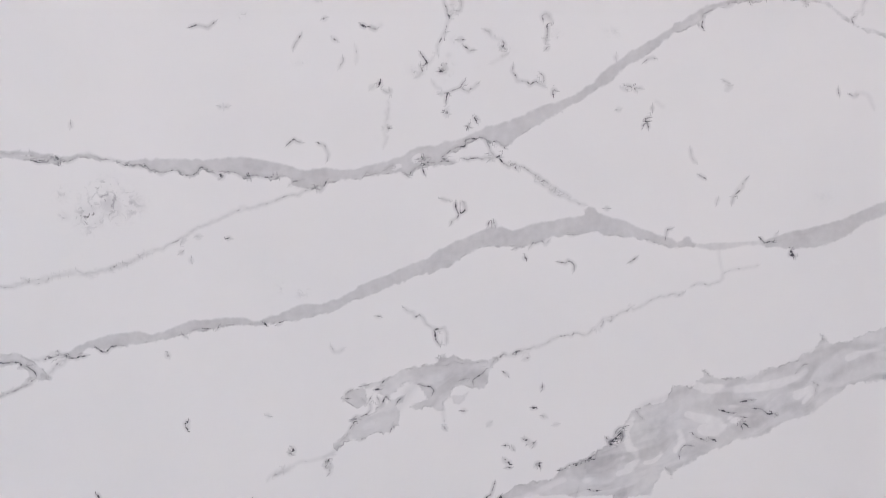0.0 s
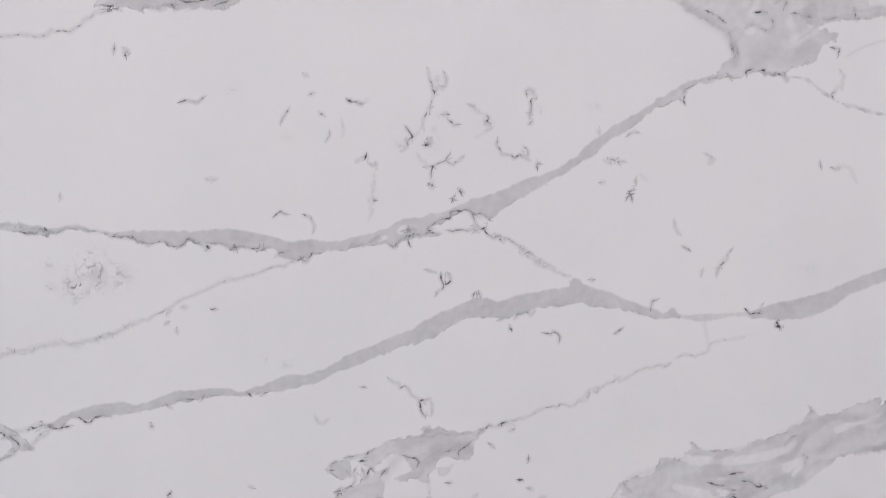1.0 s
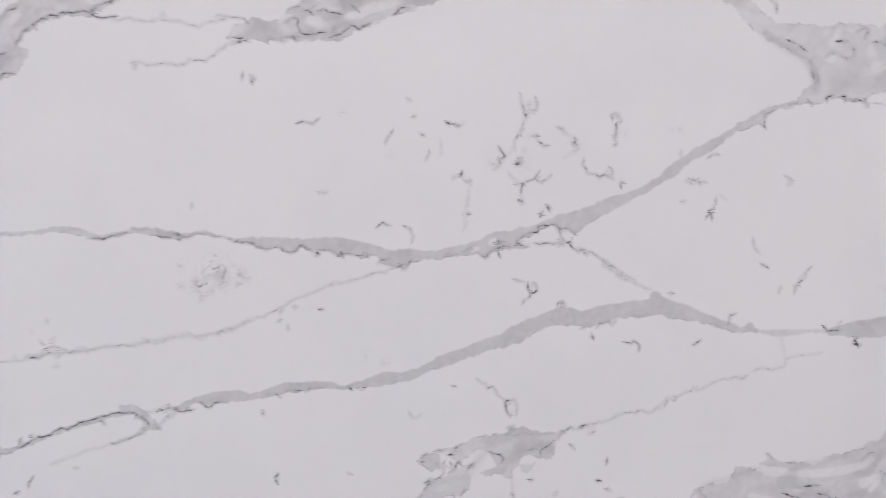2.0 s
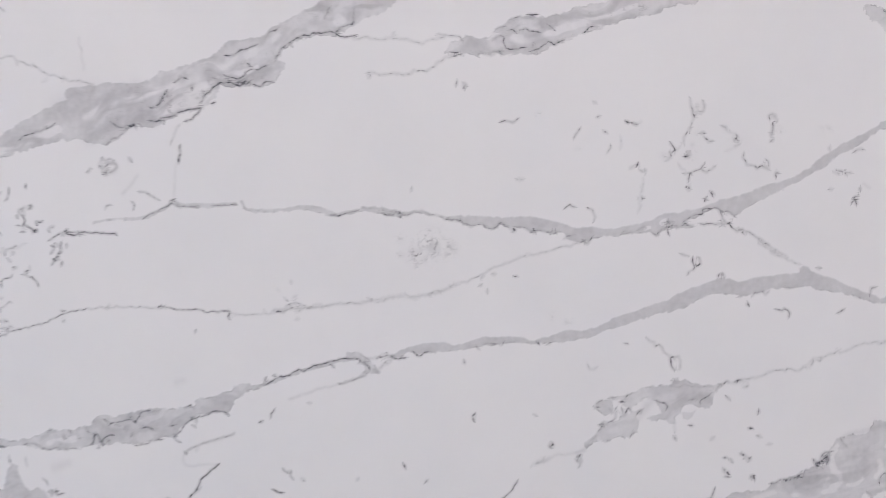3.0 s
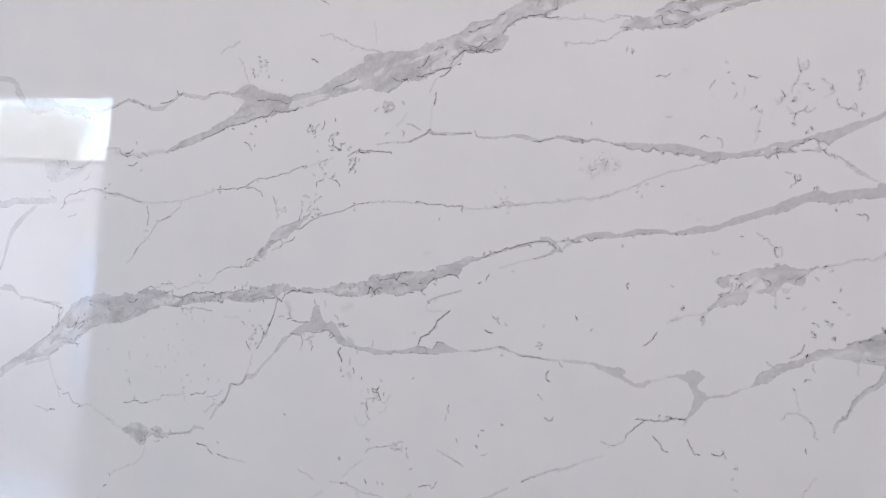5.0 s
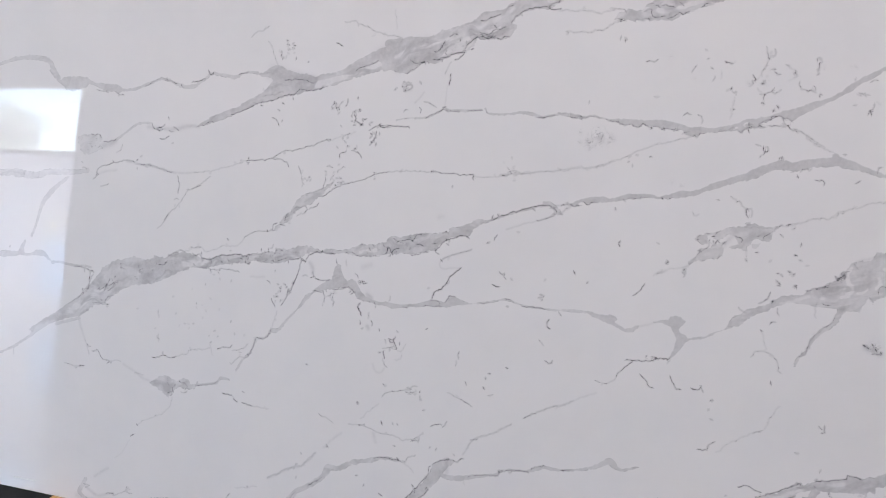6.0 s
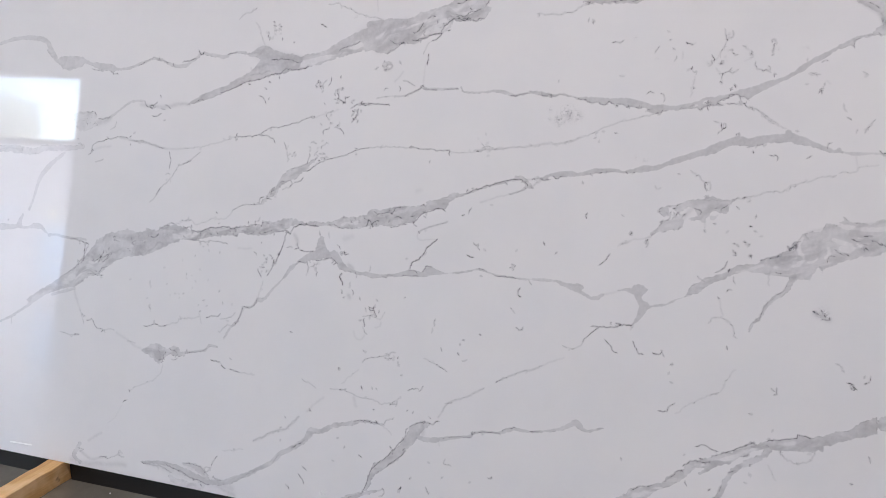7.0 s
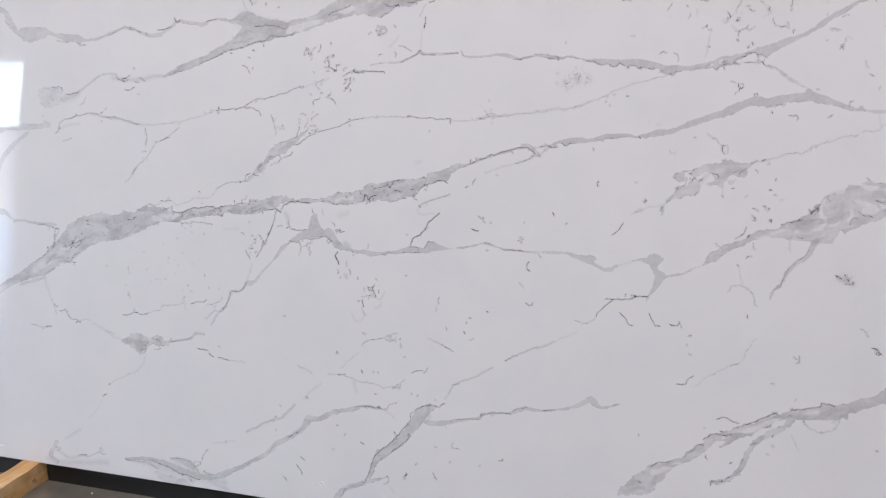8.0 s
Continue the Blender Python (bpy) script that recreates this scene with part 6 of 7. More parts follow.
hair(0.78, 1.3, [(515, 1313), (516, 1317), (518, 1317)], .35)
hair(0.61, 1.3, [(428, 1289), (430, 1285)], .35)
hair(0.52, 1.3, [(332, 1284), (333, 1279), (329, 1281)], .35)
hair(0.26, 1.2, [(301, 1368), (301, 1353)], .35)
# marbled vein and island
patch(0.5, 0.3, 0.15, 0.4, [(521, 866), (531, 872), (541, 877), (552, 880), (565, 882), (576, 880), (586, 886), (594, 895), (599, 905), (601, 920), (603, 927), (607, 935), (616, 942), (626, 945), (640, 945), (648, 947), (653, 954), (659, 965), (663, 967), (674, 964), (682, 967), (689, 972), (693, 978), (696, 986), (701, 982), (709, 976), (722, 974), (735, 975), (749, 972), (760, 975), (766, 983), (775, 985), (787, 984), (797, 989), (807, 992), (818, 997), (830, 1003), (834, 1012), (839, 1022), (846, 1017), (855, 1013), (864, 1012), (872, 1016), (893, 1023), (924, 1030)], [(928, 967), (904, 964), (876, 960), (859, 949), (845, 939), (835, 928), (821, 923), (807, 919), (790, 913), (780, 904), (770, 900), (752, 899), (738, 898), (728, 893), (714, 886), (700, 880), (687, 873), (673, 867), (662, 862), (659, 852), (657, 860), (648, 865), (645, 854), (638, 842), (635, 831), (497, 839), (504, 854)])
wash(0.4, [(634, 918, 9.1), (654, 924, 8.4), (641, 896, 8.5)])
wash(0.5, [(758, 918, 7.8), (776, 923, 7.1), (745, 908, 5.7)])
wash(0.4, [(800, 938, 7.1), (828, 932, 6.4)])
wash(0.4, [(854, 970, 7.1), (868, 980, 6.4), (902, 993, 7.1)])
wash(0.4, [(676, 883, 5.7), (697, 889, 5.7)])
wash(0.3, [(619, 943, 3.5), (667, 962, 4.2), (708, 972, 3.5), (756, 974, 3.5), (804, 988, 3.5), (838, 1006, 4.9)])
strand(0.94, [(611, 930, 3.5), (603, 912, 3.5), (606, 894, 4.4), (620, 883, 5.2), (607, 869, 4.4)])
strand(0.88, [(687, 968, 3.5), (701, 962, 5.2), (736, 961, 5.2), (771, 962, 4.4), (805, 969, 5.2), (822, 979, 5.2)])
strand(0.94, [(678, 932, 3.5), (702, 927, 5.2), (720, 917, 7.1), (713, 906, 5.4), (696, 912, 4.4)])
strand(0.77, [(668, 909, 4.4), (672, 894, 4.4), (665, 887, 3.5)])
strand(0.77, [(730, 940, 3.5), (751, 937, 2.6), (768, 933, 1.8)])
strand(0.88, [(730, 925, 3.5), (740, 919, 3.5)])
strand(0.77, [(627, 874, 2.6), (641, 876, 2.6), (647, 885, 2.6)])
strand(0.88, [(596, 861, 3.5), (610, 867, 3.5)])
strand(0.55, [(545, 867, 4.4), (572, 870, 4.4), (593, 877, 3.5)])
strand(0.72, [(813, 950, 5.4), (834, 956, 4.4), (821, 940, 2.6)])
strand(0.55, [(874, 994, 4.4), (901, 1003, 4.4), (925, 1009, 4.4)])
hair(0.87, 1.9, [(746, 945), (752, 945), (758, 946)], .35)
hair(0.87, 1.8, [(720, 935), (727, 933), (734, 931)], .35)
hair(0.87, 1.3, [(761, 935), (772, 930), (780, 926), (785, 925), (783, 928)], .35)
hair(0.7, 1.2, [(743, 926), (748, 925)], .35)
hair(0.78, 1.4, [(745, 913), (747, 916), (746, 918), (750, 917), (752, 914)], .35)
hair(0.7, 1.3, [(685, 907), (691, 905), (696, 901), (700, 898)], .35)
hair(0.87, 1.8, [(707, 900), (711, 898)], .35)
hair(0.61, 1.6, [(669, 880), (674, 887), (679, 892), (684, 892)], .35)
hair(0.61, 1.3, [(812, 980), (814, 985), (818, 988), (821, 988)], .35)
hair(0.43, 1.8, [(833, 964), (836, 960), (835, 951)], .35)
hair(0.78, 1.5, [(655, 863), (658, 859)], .35)
hair(0.78, 1.2, [(543, 875), (555, 878), (567, 881), (567, 887)], .35)
hair(0.78, 1.4, [(553, 878), (558, 879)], .35)
hair(0.61, 1.3, [(616, 939), (622, 931)], .35)
hair(0.87, 1.9, [(580, 907), (584, 902), (589, 902), (593, 907), (596, 913), (599, 908), (598, 904)], .35)
hair(0.87, 1.9, [(582, 904), (583, 899), (589, 898)], .35)
hair(0.74, 1.5, [(589, 911), (592, 917), (596, 920), (603, 921)], .35)
hair(0.87, 2, [(591, 906), (595, 906)], .35)
hair(0.52, 1.2, [(697, 985), (701, 982)], .35)
hair(0.52, 1.2, [(839, 1022), (843, 1018)], .35)
patch(0.52, 0.3, 0.3, 0.3, [(294, 988), (304, 990), (313, 990), (323, 993), (333, 1000), (343, 1004), (356, 1007), (369, 1007), (378, 1009), (386, 1014), (396, 1016), (402, 1017), (409, 1013), (418, 1010), (428, 1009), (438, 1012), (445, 1015), (451, 1013), (448, 1008), (441, 1001), (438, 991), (434, 981), (432, 978), (424, 979), (415, 980), (405, 982), (397, 983), (393, 978), (390, 969), (386, 963), (386, 954)], [(381, 954), (376, 958), (370, 961), (361, 959), (353, 957), (348, 960), (355, 964), (365, 969), (362, 980), (359, 985), (351, 989), (343, 988), (333, 981), (323, 975), (314, 978), (307, 985), (297, 986)])
patch(0.48, 0.1, 0.5, 0.5, [(272, 973), (274, 980), (277, 984), (284, 986), (292, 985)], [(295, 979), (295, 971), (293, 964), (287, 962), (281, 963), (276, 968)])
patch(0.46, 0.4, 0.6, 0.3, [(266, 924), (270, 927), (275, 934), (277, 941), (280, 948), (287, 949), (295, 952), (305, 953), (309, 962), (319, 966), (329, 966), (332, 970), (336, 969), (331, 962), (325, 956)], [(335, 955), (333, 945), (331, 938), (326, 933), (318, 930), (308, 929), (301, 928), (294, 926), (288, 923), (278, 923), (270, 922), (263, 916), (258, 911), (257, 916), (262, 922)])
patch(0.3, 0.1, 0.1, 0.1, [(397, 969), (404, 971), (412, 970)], [(414, 973), (410, 966), (406, 960), (400, 961)])
wash(0.35, [(392, 993, 6.7), (412, 999, 8), (428, 998, 6)])
wash(0.25, [(325, 949, 5.4), (359, 995, 6)])
hair(0.87, 1.3, [(292, 987), (296, 988)], .35)
hair(0.61, 1.2, [(275, 973), (273, 975), (275, 980), (279, 983)], .35)
hair(0.52, 1.2, [(293, 970), (298, 965), (301, 967), (301, 972)], .35)
hair(0.65, 1.2, [(301, 964), (299, 957), (296, 952), (289, 949), (284, 949), (280, 945), (279, 941), (275, 932), (270, 926), (267, 923)], .35)
hair(0.78, 1.5, [(279, 946), (284, 948)], .35)
hair(0.87, 1.7, [(314, 964), (316, 970), (318, 972), (321, 971)], .35)
hair(0.78, 1.6, [(310, 971), (311, 968)], .35)
hair(0.83, 1.3, [(332, 965), (335, 969), (338, 971)], .35)
hair(0.61, 1.3, [(309, 960), (314, 963)], .35)
hair(0.87, 1.3, [(360, 985), (365, 986), (370, 983), (373, 979), (374, 975)], .35)
hair(0.7, 1.2, [(421, 984), (420, 988), (425, 992), (430, 996), (435, 999)], .35)
hair(0.7, 1.8, [(408, 989), (411, 990)], .35)
hair(0.43, 1.1, [(379, 1008), (387, 1009), (399, 1011), (412, 1010), (425, 1009), (435, 1010)], .35)
hair(0.78, 1.3, [(451, 1013), (458, 1014), (461, 1016)], .35)
hair(0.61, 1.2, [(443, 1006), (449, 1011), (451, 1014)], .35)
hair(0.78, 1.5, [(468, 1018), (473, 1019), (478, 1021)], .35)
hair(0.52, 1.3, [(291, 923), (286, 922)], .35)
hair(0.52, 1.3, [(326, 938), (323, 931)], .35)
hair(0.26, 1.3, [(386, 954), (387, 945), (386, 940)], .35)
flecks(0.7, [(317, 992), (310, 982), (386, 931), (386, 1017), (502, 975), (492, 950), (492, 904), (467, 901), (462, 883), (499, 876), (249, 897), (249, 889)])
flecks(0.45, [(439, 933), (409, 951), (483, 1011), (518, 928), (504, 939)])
wash(0.28, [(263, 917, 2.7), (254, 907, 2.7), (244, 903, 2)])
hair(0.43, 1.3, [(461, 1016), (468, 1018), (481, 1022), (495, 1025), (503, 1027), (508, 1031), (518, 1034), (531, 1036), (544, 1039), (554, 1038), (561, 1043)], .35)
hair(0.78, 1.3, [(378, 1052), (379, 1047), (381, 1038), (382, 1033)], .35)
hair(0.61, 1.2, [(378, 1052), (383, 1051), (389, 1052)], .35)
hair(0.52, 1.3, [(389, 1051), (390, 1044), (391, 1035)], .35)
hair(0.39, 1.2, [(259, 1036), (262, 1032), (267, 1031), (272, 1032)], .35)
hair(0.7, 1.3, [(458, 995), (461, 992)], .35)
hair(0.74, 1.4, [(482, 912), (486, 909)], .35)
# long veins of the right
patch(0.6, 0.05, 0.6, 0.05, [(-81, 1268), (-48, 1266), (-30, 1262), (-19, 1260), (5, 1261), (20, 1259), (34, 1255), (49, 1254), (70, 1255), (94, 1253), (112, 1253), (130, 1252), (148, 1254), (179, 1253), (200, 1250), (221, 1243), (233, 1239), (248, 1238), (258, 1239), (270, 1239)], [(269, 1222), (263, 1222), (257, 1218), (250, 1219), (241, 1217), (232, 1219), (227, 1220), (226, 1226), (217, 1230), (208, 1231), (199, 1230), (184, 1233), (174, 1231), (167, 1235), (159, 1238), (147, 1236), (138, 1239), (128, 1243), (123, 1238), (120, 1234), (112, 1233), (106, 1238), (99, 1243), (93, 1244), (86, 1240), (78, 1242), (72, 1245), (60, 1247), (49, 1249), (37, 1253), (23, 1256), (11, 1259), (-4, 1258), (-16, 1256), (-22, 1259), (-30, 1261), (-39, 1258), (-48, 1263), (-82, 1266)])
patch(0.58, 0.08, 0.5, 0.05, [(248, 1238), (258, 1239), (270, 1239), (282, 1235), (298, 1237), (313, 1240), (332, 1244), (345, 1248), (358, 1255), (364, 1259), (383, 1260), (395, 1265), (408, 1266), (417, 1269), (427, 1273), (440, 1278), (455, 1280), (471, 1286), (490, 1294), (509, 1301), (525, 1305), (525, 1294), (509, 1290), (500, 1280), (484, 1272), (471, 1266), (465, 1258), (461, 1256), (457, 1260), (449, 1263), (444, 1262), (439, 1267)], [(433, 1269), (424, 1265), (419, 1263), (417, 1258), (411, 1256), (401, 1254), (395, 1250), (398, 1244), (404, 1241), (395, 1240), (385, 1242), (376, 1239), (367, 1244), (368, 1238), (360, 1236), (357, 1230), (352, 1228), (346, 1231), (341, 1232), (332, 1232), (322, 1233), (313, 1232), (305, 1229), (294, 1226), (282, 1227), (275, 1223), (263, 1222), (247, 1219)])
patch(0.58, 0.05, 0.2, 0.05, [(490, 1294), (509, 1301), (525, 1305), (541, 1312), (560, 1324), (578, 1340), (592, 1349), (604, 1357), (617, 1364), (630, 1371), (642, 1378), (655, 1385), (664, 1391), (677, 1398), (686, 1402), (699, 1406), (715, 1411), (715, 1407)], [(700, 1404), (686, 1399), (681, 1395), (680, 1388), (679, 1381), (675, 1385), (664, 1384), (655, 1379), (642, 1370), (633, 1361), (620, 1352), (608, 1346), (597, 1342), (589, 1334), (582, 1327), (566, 1318), (547, 1307), (525, 1294), (500, 1280)])
strand(0.99, [(362, 1246, 3.1), (367, 1248, 2.4)])
strand(0.88, [(338, 1236, 2), (343, 1239, 2)])
hair(0.43, 1.2, [(-77, 1266), (-70, 1268), (-62, 1267)], .35)
hair(0.52, 1.2, [(-48, 1265), (-39, 1259), (-30, 1262)], .35)
hair(0.65, 1.3, [(-22, 1259), (-17, 1256), (-10, 1257), (-3, 1258)], .35)
hair(0.43, 1.2, [(-1, 1260), (11, 1260), (20, 1257), (37, 1254)], .35)
hair(0.7, 1.1, [(43, 1251), (55, 1247), (69, 1246)], .35)
hair(0.65, 1.2, [(70, 1248), (76, 1244), (81, 1242), (87, 1239), (90, 1243), (96, 1244), (101, 1243)], .35)
hair(0.65, 1.2, [(100, 1242), (108, 1237), (112, 1234), (117, 1234), (122, 1236), (126, 1242), (131, 1243), (138, 1240), (146, 1236), (160, 1239), (168, 1235), (177, 1232), (184, 1233), (193, 1231), (205, 1231), (214, 1232)], .35)
wash(0.3, [(232, 1224, 4.3), (238, 1221, 3.7)])
hair(0.39, 1.6, [(223, 1222), (227, 1226), (235, 1227)], .35)
hair(0.83, 1.4, [(250, 1219), (257, 1218), (261, 1223), (263, 1224)], .35)
hair(0.52, 1.1, [(257, 1217), (244, 1214), (236, 1212), (231, 1209), (222, 1208), (206, 1205)], .35)
wash(0.22, [(206, 1205, 1.2), (181, 1198, 1.2), (156, 1191, 1.2), (138, 1184, 1.2), (119, 1176, 1.2), (100, 1167, 1.2), (81, 1156, 1.2), (56, 1149, 1.2), (24, 1135, 1.2)])
hair(0.3, 1.1, [(206, 1205), (181, 1198), (156, 1191), (138, 1184), (119, 1176), (100, 1167), (81, 1156), (56, 1149), (40, 1142), (24, 1135)], .35)
hair(0.52, 1.3, [(23, 1134), (26, 1137)], .35)
hair(0.26, 1.2, [(-15, 1135), (-28, 1131), (-37, 1128), (-52, 1128)], .35)
hair(0.61, 1.1, [(305, 1230), (307, 1233), (313, 1231), (319, 1232)], .35)
hair(0.78, 1.2, [(329, 1236), (334, 1239), (336, 1240)], .35)
hair(0.43, 1.1, [(335, 1234), (344, 1232), (349, 1230), (353, 1227)], .35)
hair(0.78, 1.2, [(356, 1232), (362, 1236), (368, 1237), (371, 1230)], .35)
hair(0.83, 1.4, [(368, 1237), (372, 1242), (368, 1246), (375, 1247)], .35)
hair(0.61, 1.2, [(365, 1246), (373, 1242), (382, 1242)], .35)
hair(0.78, 1.2, [(392, 1248), (401, 1254), (411, 1256), (417, 1257), (419, 1263), (425, 1266), (433, 1268), (438, 1267)], .35)
hair(0.74, 1.2, [(438, 1267), (444, 1262), (445, 1253), (448, 1246), (444, 1243)], .35)
hair(0.7, 1.2, [(451, 1262), (457, 1260), (461, 1256)], .35)
hair(0.74, 1.2, [(415, 1245), (423, 1247), (431, 1247), (436, 1245), (447, 1245), (455, 1247)], .35)
hair(0.65, 1.2, [(455, 1244), (467, 1238), (477, 1238), (485, 1234), (490, 1227), (496, 1221)], .35)
hair(0.7, 1.2, [(469, 1238), (474, 1232)], .35)
hair(0.43, 1.2, [(496, 1217), (505, 1211), (515, 1205), (525, 1200), (534, 1196), (542, 1193), (551, 1189)], .35)
hair(0.7, 1.3, [(514, 1207), (518, 1204)], .35)
hair(0.61, 1.2, [(385, 1239), (395, 1242), (404, 1242)], .35)
hair(0.7, 1.2, [(223, 1266), (227, 1269), (230, 1271), (233, 1268), (237, 1268)], .35)
hair(0.61, 1.2, [(257, 1266), (262, 1261), (265, 1256), (266, 1252), (265, 1249)], .35)
wash(0.22, [(331, 1290, 1.2), (334, 1302, 1.2)])
wash(0.18, [(330, 1264, 1.2), (333, 1272, 1.2)])
hair(0.7, 1.2, [(390, 1201), (396, 1199)], .35)
hair(0.87, 1.5, [(405, 1195), (407, 1189), (408, 1182), (406, 1179)], .35)
hair(0.78, 1.3, [(414, 1195), (415, 1188), (411, 1184)], .35)
hair(0.61, 1.3, [(402, 1177), (399, 1173)], .35)
patch(0.62, 0.04, 0.3, 0.05, [(360, 1127), (386, 1142), (405, 1152), (418, 1158), (431, 1162), (444, 1167), (457, 1167), (470, 1162), (479, 1163), (486, 1168), (502, 1170), (521, 1173), (541, 1175), (554, 1177), (552, 1183), (557, 1186), (564, 1183), (567, 1178), (583, 1173), (599, 1169), (606, 1165), (619, 1159), (636, 1152), (646, 1149), (654, 1147), (659, 1143), (666, 1144), (669, 1149), (674, 1148), (676, 1142), (686, 1138)], [(686, 1137), (666, 1137), (653, 1136), (643, 1140), (629, 1145), (613, 1147), (593, 1151), (573, 1155), (564, 1160), (554, 1159), (541, 1155), (531, 1156), (515, 1152), (505, 1147), (495, 1145), (485, 1144), (473, 1143), (460, 1145), (444, 1146), (431, 1143), (418, 1138), (405, 1130), (392, 1125), (372, 1117)])
patch(0.62, 0.04, 0.3, 0.05, [(-32, 1041), (-23, 1047), (-11, 1053), (5, 1058), (21, 1062), (36, 1062), (49, 1063), (61, 1059), (76, 1062), (86, 1067), (99, 1071), (108, 1074), (117, 1070), (130, 1074), (149, 1075), (168, 1073), (174, 1069), (180, 1069), (186, 1072), (199, 1077), (212, 1081), (231, 1086), (250, 1085), (269, 1092), (289, 1103), (308, 1110), (328, 1117), (341, 1123), (366, 1131), (399, 1148)], [(398, 1128), (379, 1120), (353, 1113), (334, 1105), (308, 1096), (288, 1088), (269, 1080), (250, 1075), (230, 1071), (211, 1068), (195, 1067), (180, 1065), (167, 1065), (148, 1066), (136, 1065), (120, 1062), (107, 1062), (97, 1057), (79, 1055), (63, 1052), (48, 1049), (35, 1049), (23, 1047), (13, 1045), (4, 1046), (-8, 1046), (-15, 1042), (-24, 1037), (-32, 1036)])
patch(0.5, 0.2, 0.3, 0.3, [(-105, 1044), (-91, 1044), (-83, 1041), (-83, 1036), (-77, 1033), (-71, 1034), (-70, 1029), (-67, 1025), (-62, 1020), (-58, 1018), (-59, 1012)], [(-64, 1011), (-69, 1016), (-75, 1016), (-80, 1010), (-84, 1006), (-86, 1008), (-82, 1015), (-76, 1021), (-75, 1026), (-80, 1030), (-89, 1032), (-106, 1034)])
wash(0.3, [(-39, 1040, 1.9), (-32, 1039, 1.9)])
hair(0.43, 1.2, [(-77, 1033), (-64, 1035), (-55, 1038), (-45, 1042), (-42, 1043)], .35)
hair(0.7, 1.3, [(-43, 1044), (-41, 1039), (-33, 1041)], .35)
hair(0.74, 1.2, [(-37, 1033), (-34, 1037), (-25, 1035), (-18, 1039)], .35)
hair(0.39, 1.3, [(-57, 1018), (-47, 1023), (-39, 1030), (-35, 1034)], .35)
hair(0.74, 1.2, [(-101, 1034), (-89, 1034), (-85, 1029), (-77, 1028)], .35)
hair(0.35, 1.3, [(-105, 998), (-98, 1002)], .35)
hair(0.7, 1.4, [(-62, 1018), (-59, 1015)], .35)
hair(0.83, 1.3, [(0, 1046), (4, 1044), (9, 1043), (13, 1045)], .35)
hair(0.83, 1.3, [(16, 1047), (20, 1049), (26, 1048)], .35)
hair(0.7, 1.2, [(95, 1057), (97, 1055)], .35)
hair(0.61, 1.1, [(106, 1062), (114, 1063), (122, 1063)], .35)
flecks(0.7, [(179, 1232), (209, 1232), (134, 1064), (186, 1066), (202, 1066), (430, 1289), (332, 1281), (448, 1171), (483, 1131), (577, 1184), (153, 1165), (102, 1164), (100, 1151)])
flecks(0.45, [(90, 954), (91, 948), (76, 1034), (421, 1280), (397, 1296), (705, 1188), (585, 1351), (589, 1294), (595, 1317), (714, 1315), (110, 1142), (120, 1168)])
hair(0.78, 1.4, [(471, 1142), (474, 1143)], .35)
hair(0.61, 1.3, [(489, 1143), (492, 1145), (497, 1146), (507, 1147), (510, 1149)], .35)
hair(0.61, 1.3, [(534, 1155), (539, 1155)], .35)
hair(0.52, 1.1, [(626, 1145), (633, 1143)], .35)
hair(0.7, 1.3, [(646, 1149), (649, 1155), (652, 1158)], .35)
hair(0.78, 1.3, [(441, 1170), (442, 1172)], .35)
patch(0.38, 0.05, 0.05, 0.05, [(674, 1138), (699, 1139), (719, 1139), (739, 1140), (759, 1140), (774, 1138)], [(774, 1135), (763, 1136), (739, 1136), (723, 1134), (713, 1131), (699, 1131), (689, 1134)])
hair(0.87, 1.3, [(759, 1142), (763, 1138), (768, 1139), (774, 1138)], .35)
hair(0.52, 1.2, [(775, 1143), (777, 1147)], .35)
hair(0.87, 1.4, [(794, 1124), (797, 1128), (799, 1120), (794, 1122)], .35)
hair(0.74, 1.2, [(522, 1124), (528, 1125), (533, 1127), (537, 1124), (540, 1119), (539, 1114)], .35)
hair(0.7, 1.2, [(605, 1121), (610, 1123), (612, 1126)], .35)
hair(0.39, 1.2, [(564, 1042), (568, 1048), (574, 1054), (582, 1057), (590, 1057), (607, 1064), (620, 1069), (634, 1074), (654, 1079), (667, 1082)], .35)
hair(0.65, 1.2, [(572, 1046), (574, 1050)], .35)
hair(0.61, 1.2, [(577, 1055), (586, 1056)], .35)
hair(0.7, 1.2, [(662, 1079), (668, 1082)], .35)
hair(0.39, 1.2, [(678, 1089), (687, 1092), (697, 1091), (707, 1093), (715, 1097)], .35)
hair(0.26, 1.2, [(715, 1100), (720, 1104), (734, 1107), (756, 1111)], .35)
wash(0.18, [(709, 1130, 2), (711, 1117, 2), (714, 1100, 1.3)])
hair(0.83, 1.4, [(724, 1192), (723, 1186)], .35)
hair(0.43, 1.2, [(727, 1199), (731, 1203)], .35)
hair(0.61, 1.2, [(618, 1346), (620, 1349), (625, 1350), (628, 1349)], .35)
hair(0.74, 1.3, [(598, 1320), (603, 1319)], .35)
hair(0.52, 1.3, [(608, 1315), (610, 1317), (614, 1317)], .35)
hair(0.87, 1.4, [(627, 1296), (627, 1294)], .35)
hair(0.87, 1.4, [(620, 1283), (623, 1284)], .35)
hair(0.87, 1.3, [(617, 1276), (620, 1277), (622, 1279), (623, 1274)], .35)
wash(0.22, [(631, 1302, 1.9), (640, 1296, 1.9)])
hair(0.52, 1.2, [(708, 1323), (712, 1321)], .35)
hair(0.7, 1.4, [(841, 1310), (842, 1305)], .35)
hair(0.61, 1.4, [(856, 1304), (859, 1302), (863, 1303)], .35)
hair(0.26, 1.5, [(863, 1306), (876, 1303), (882, 1297), (884, 1289)], .35)
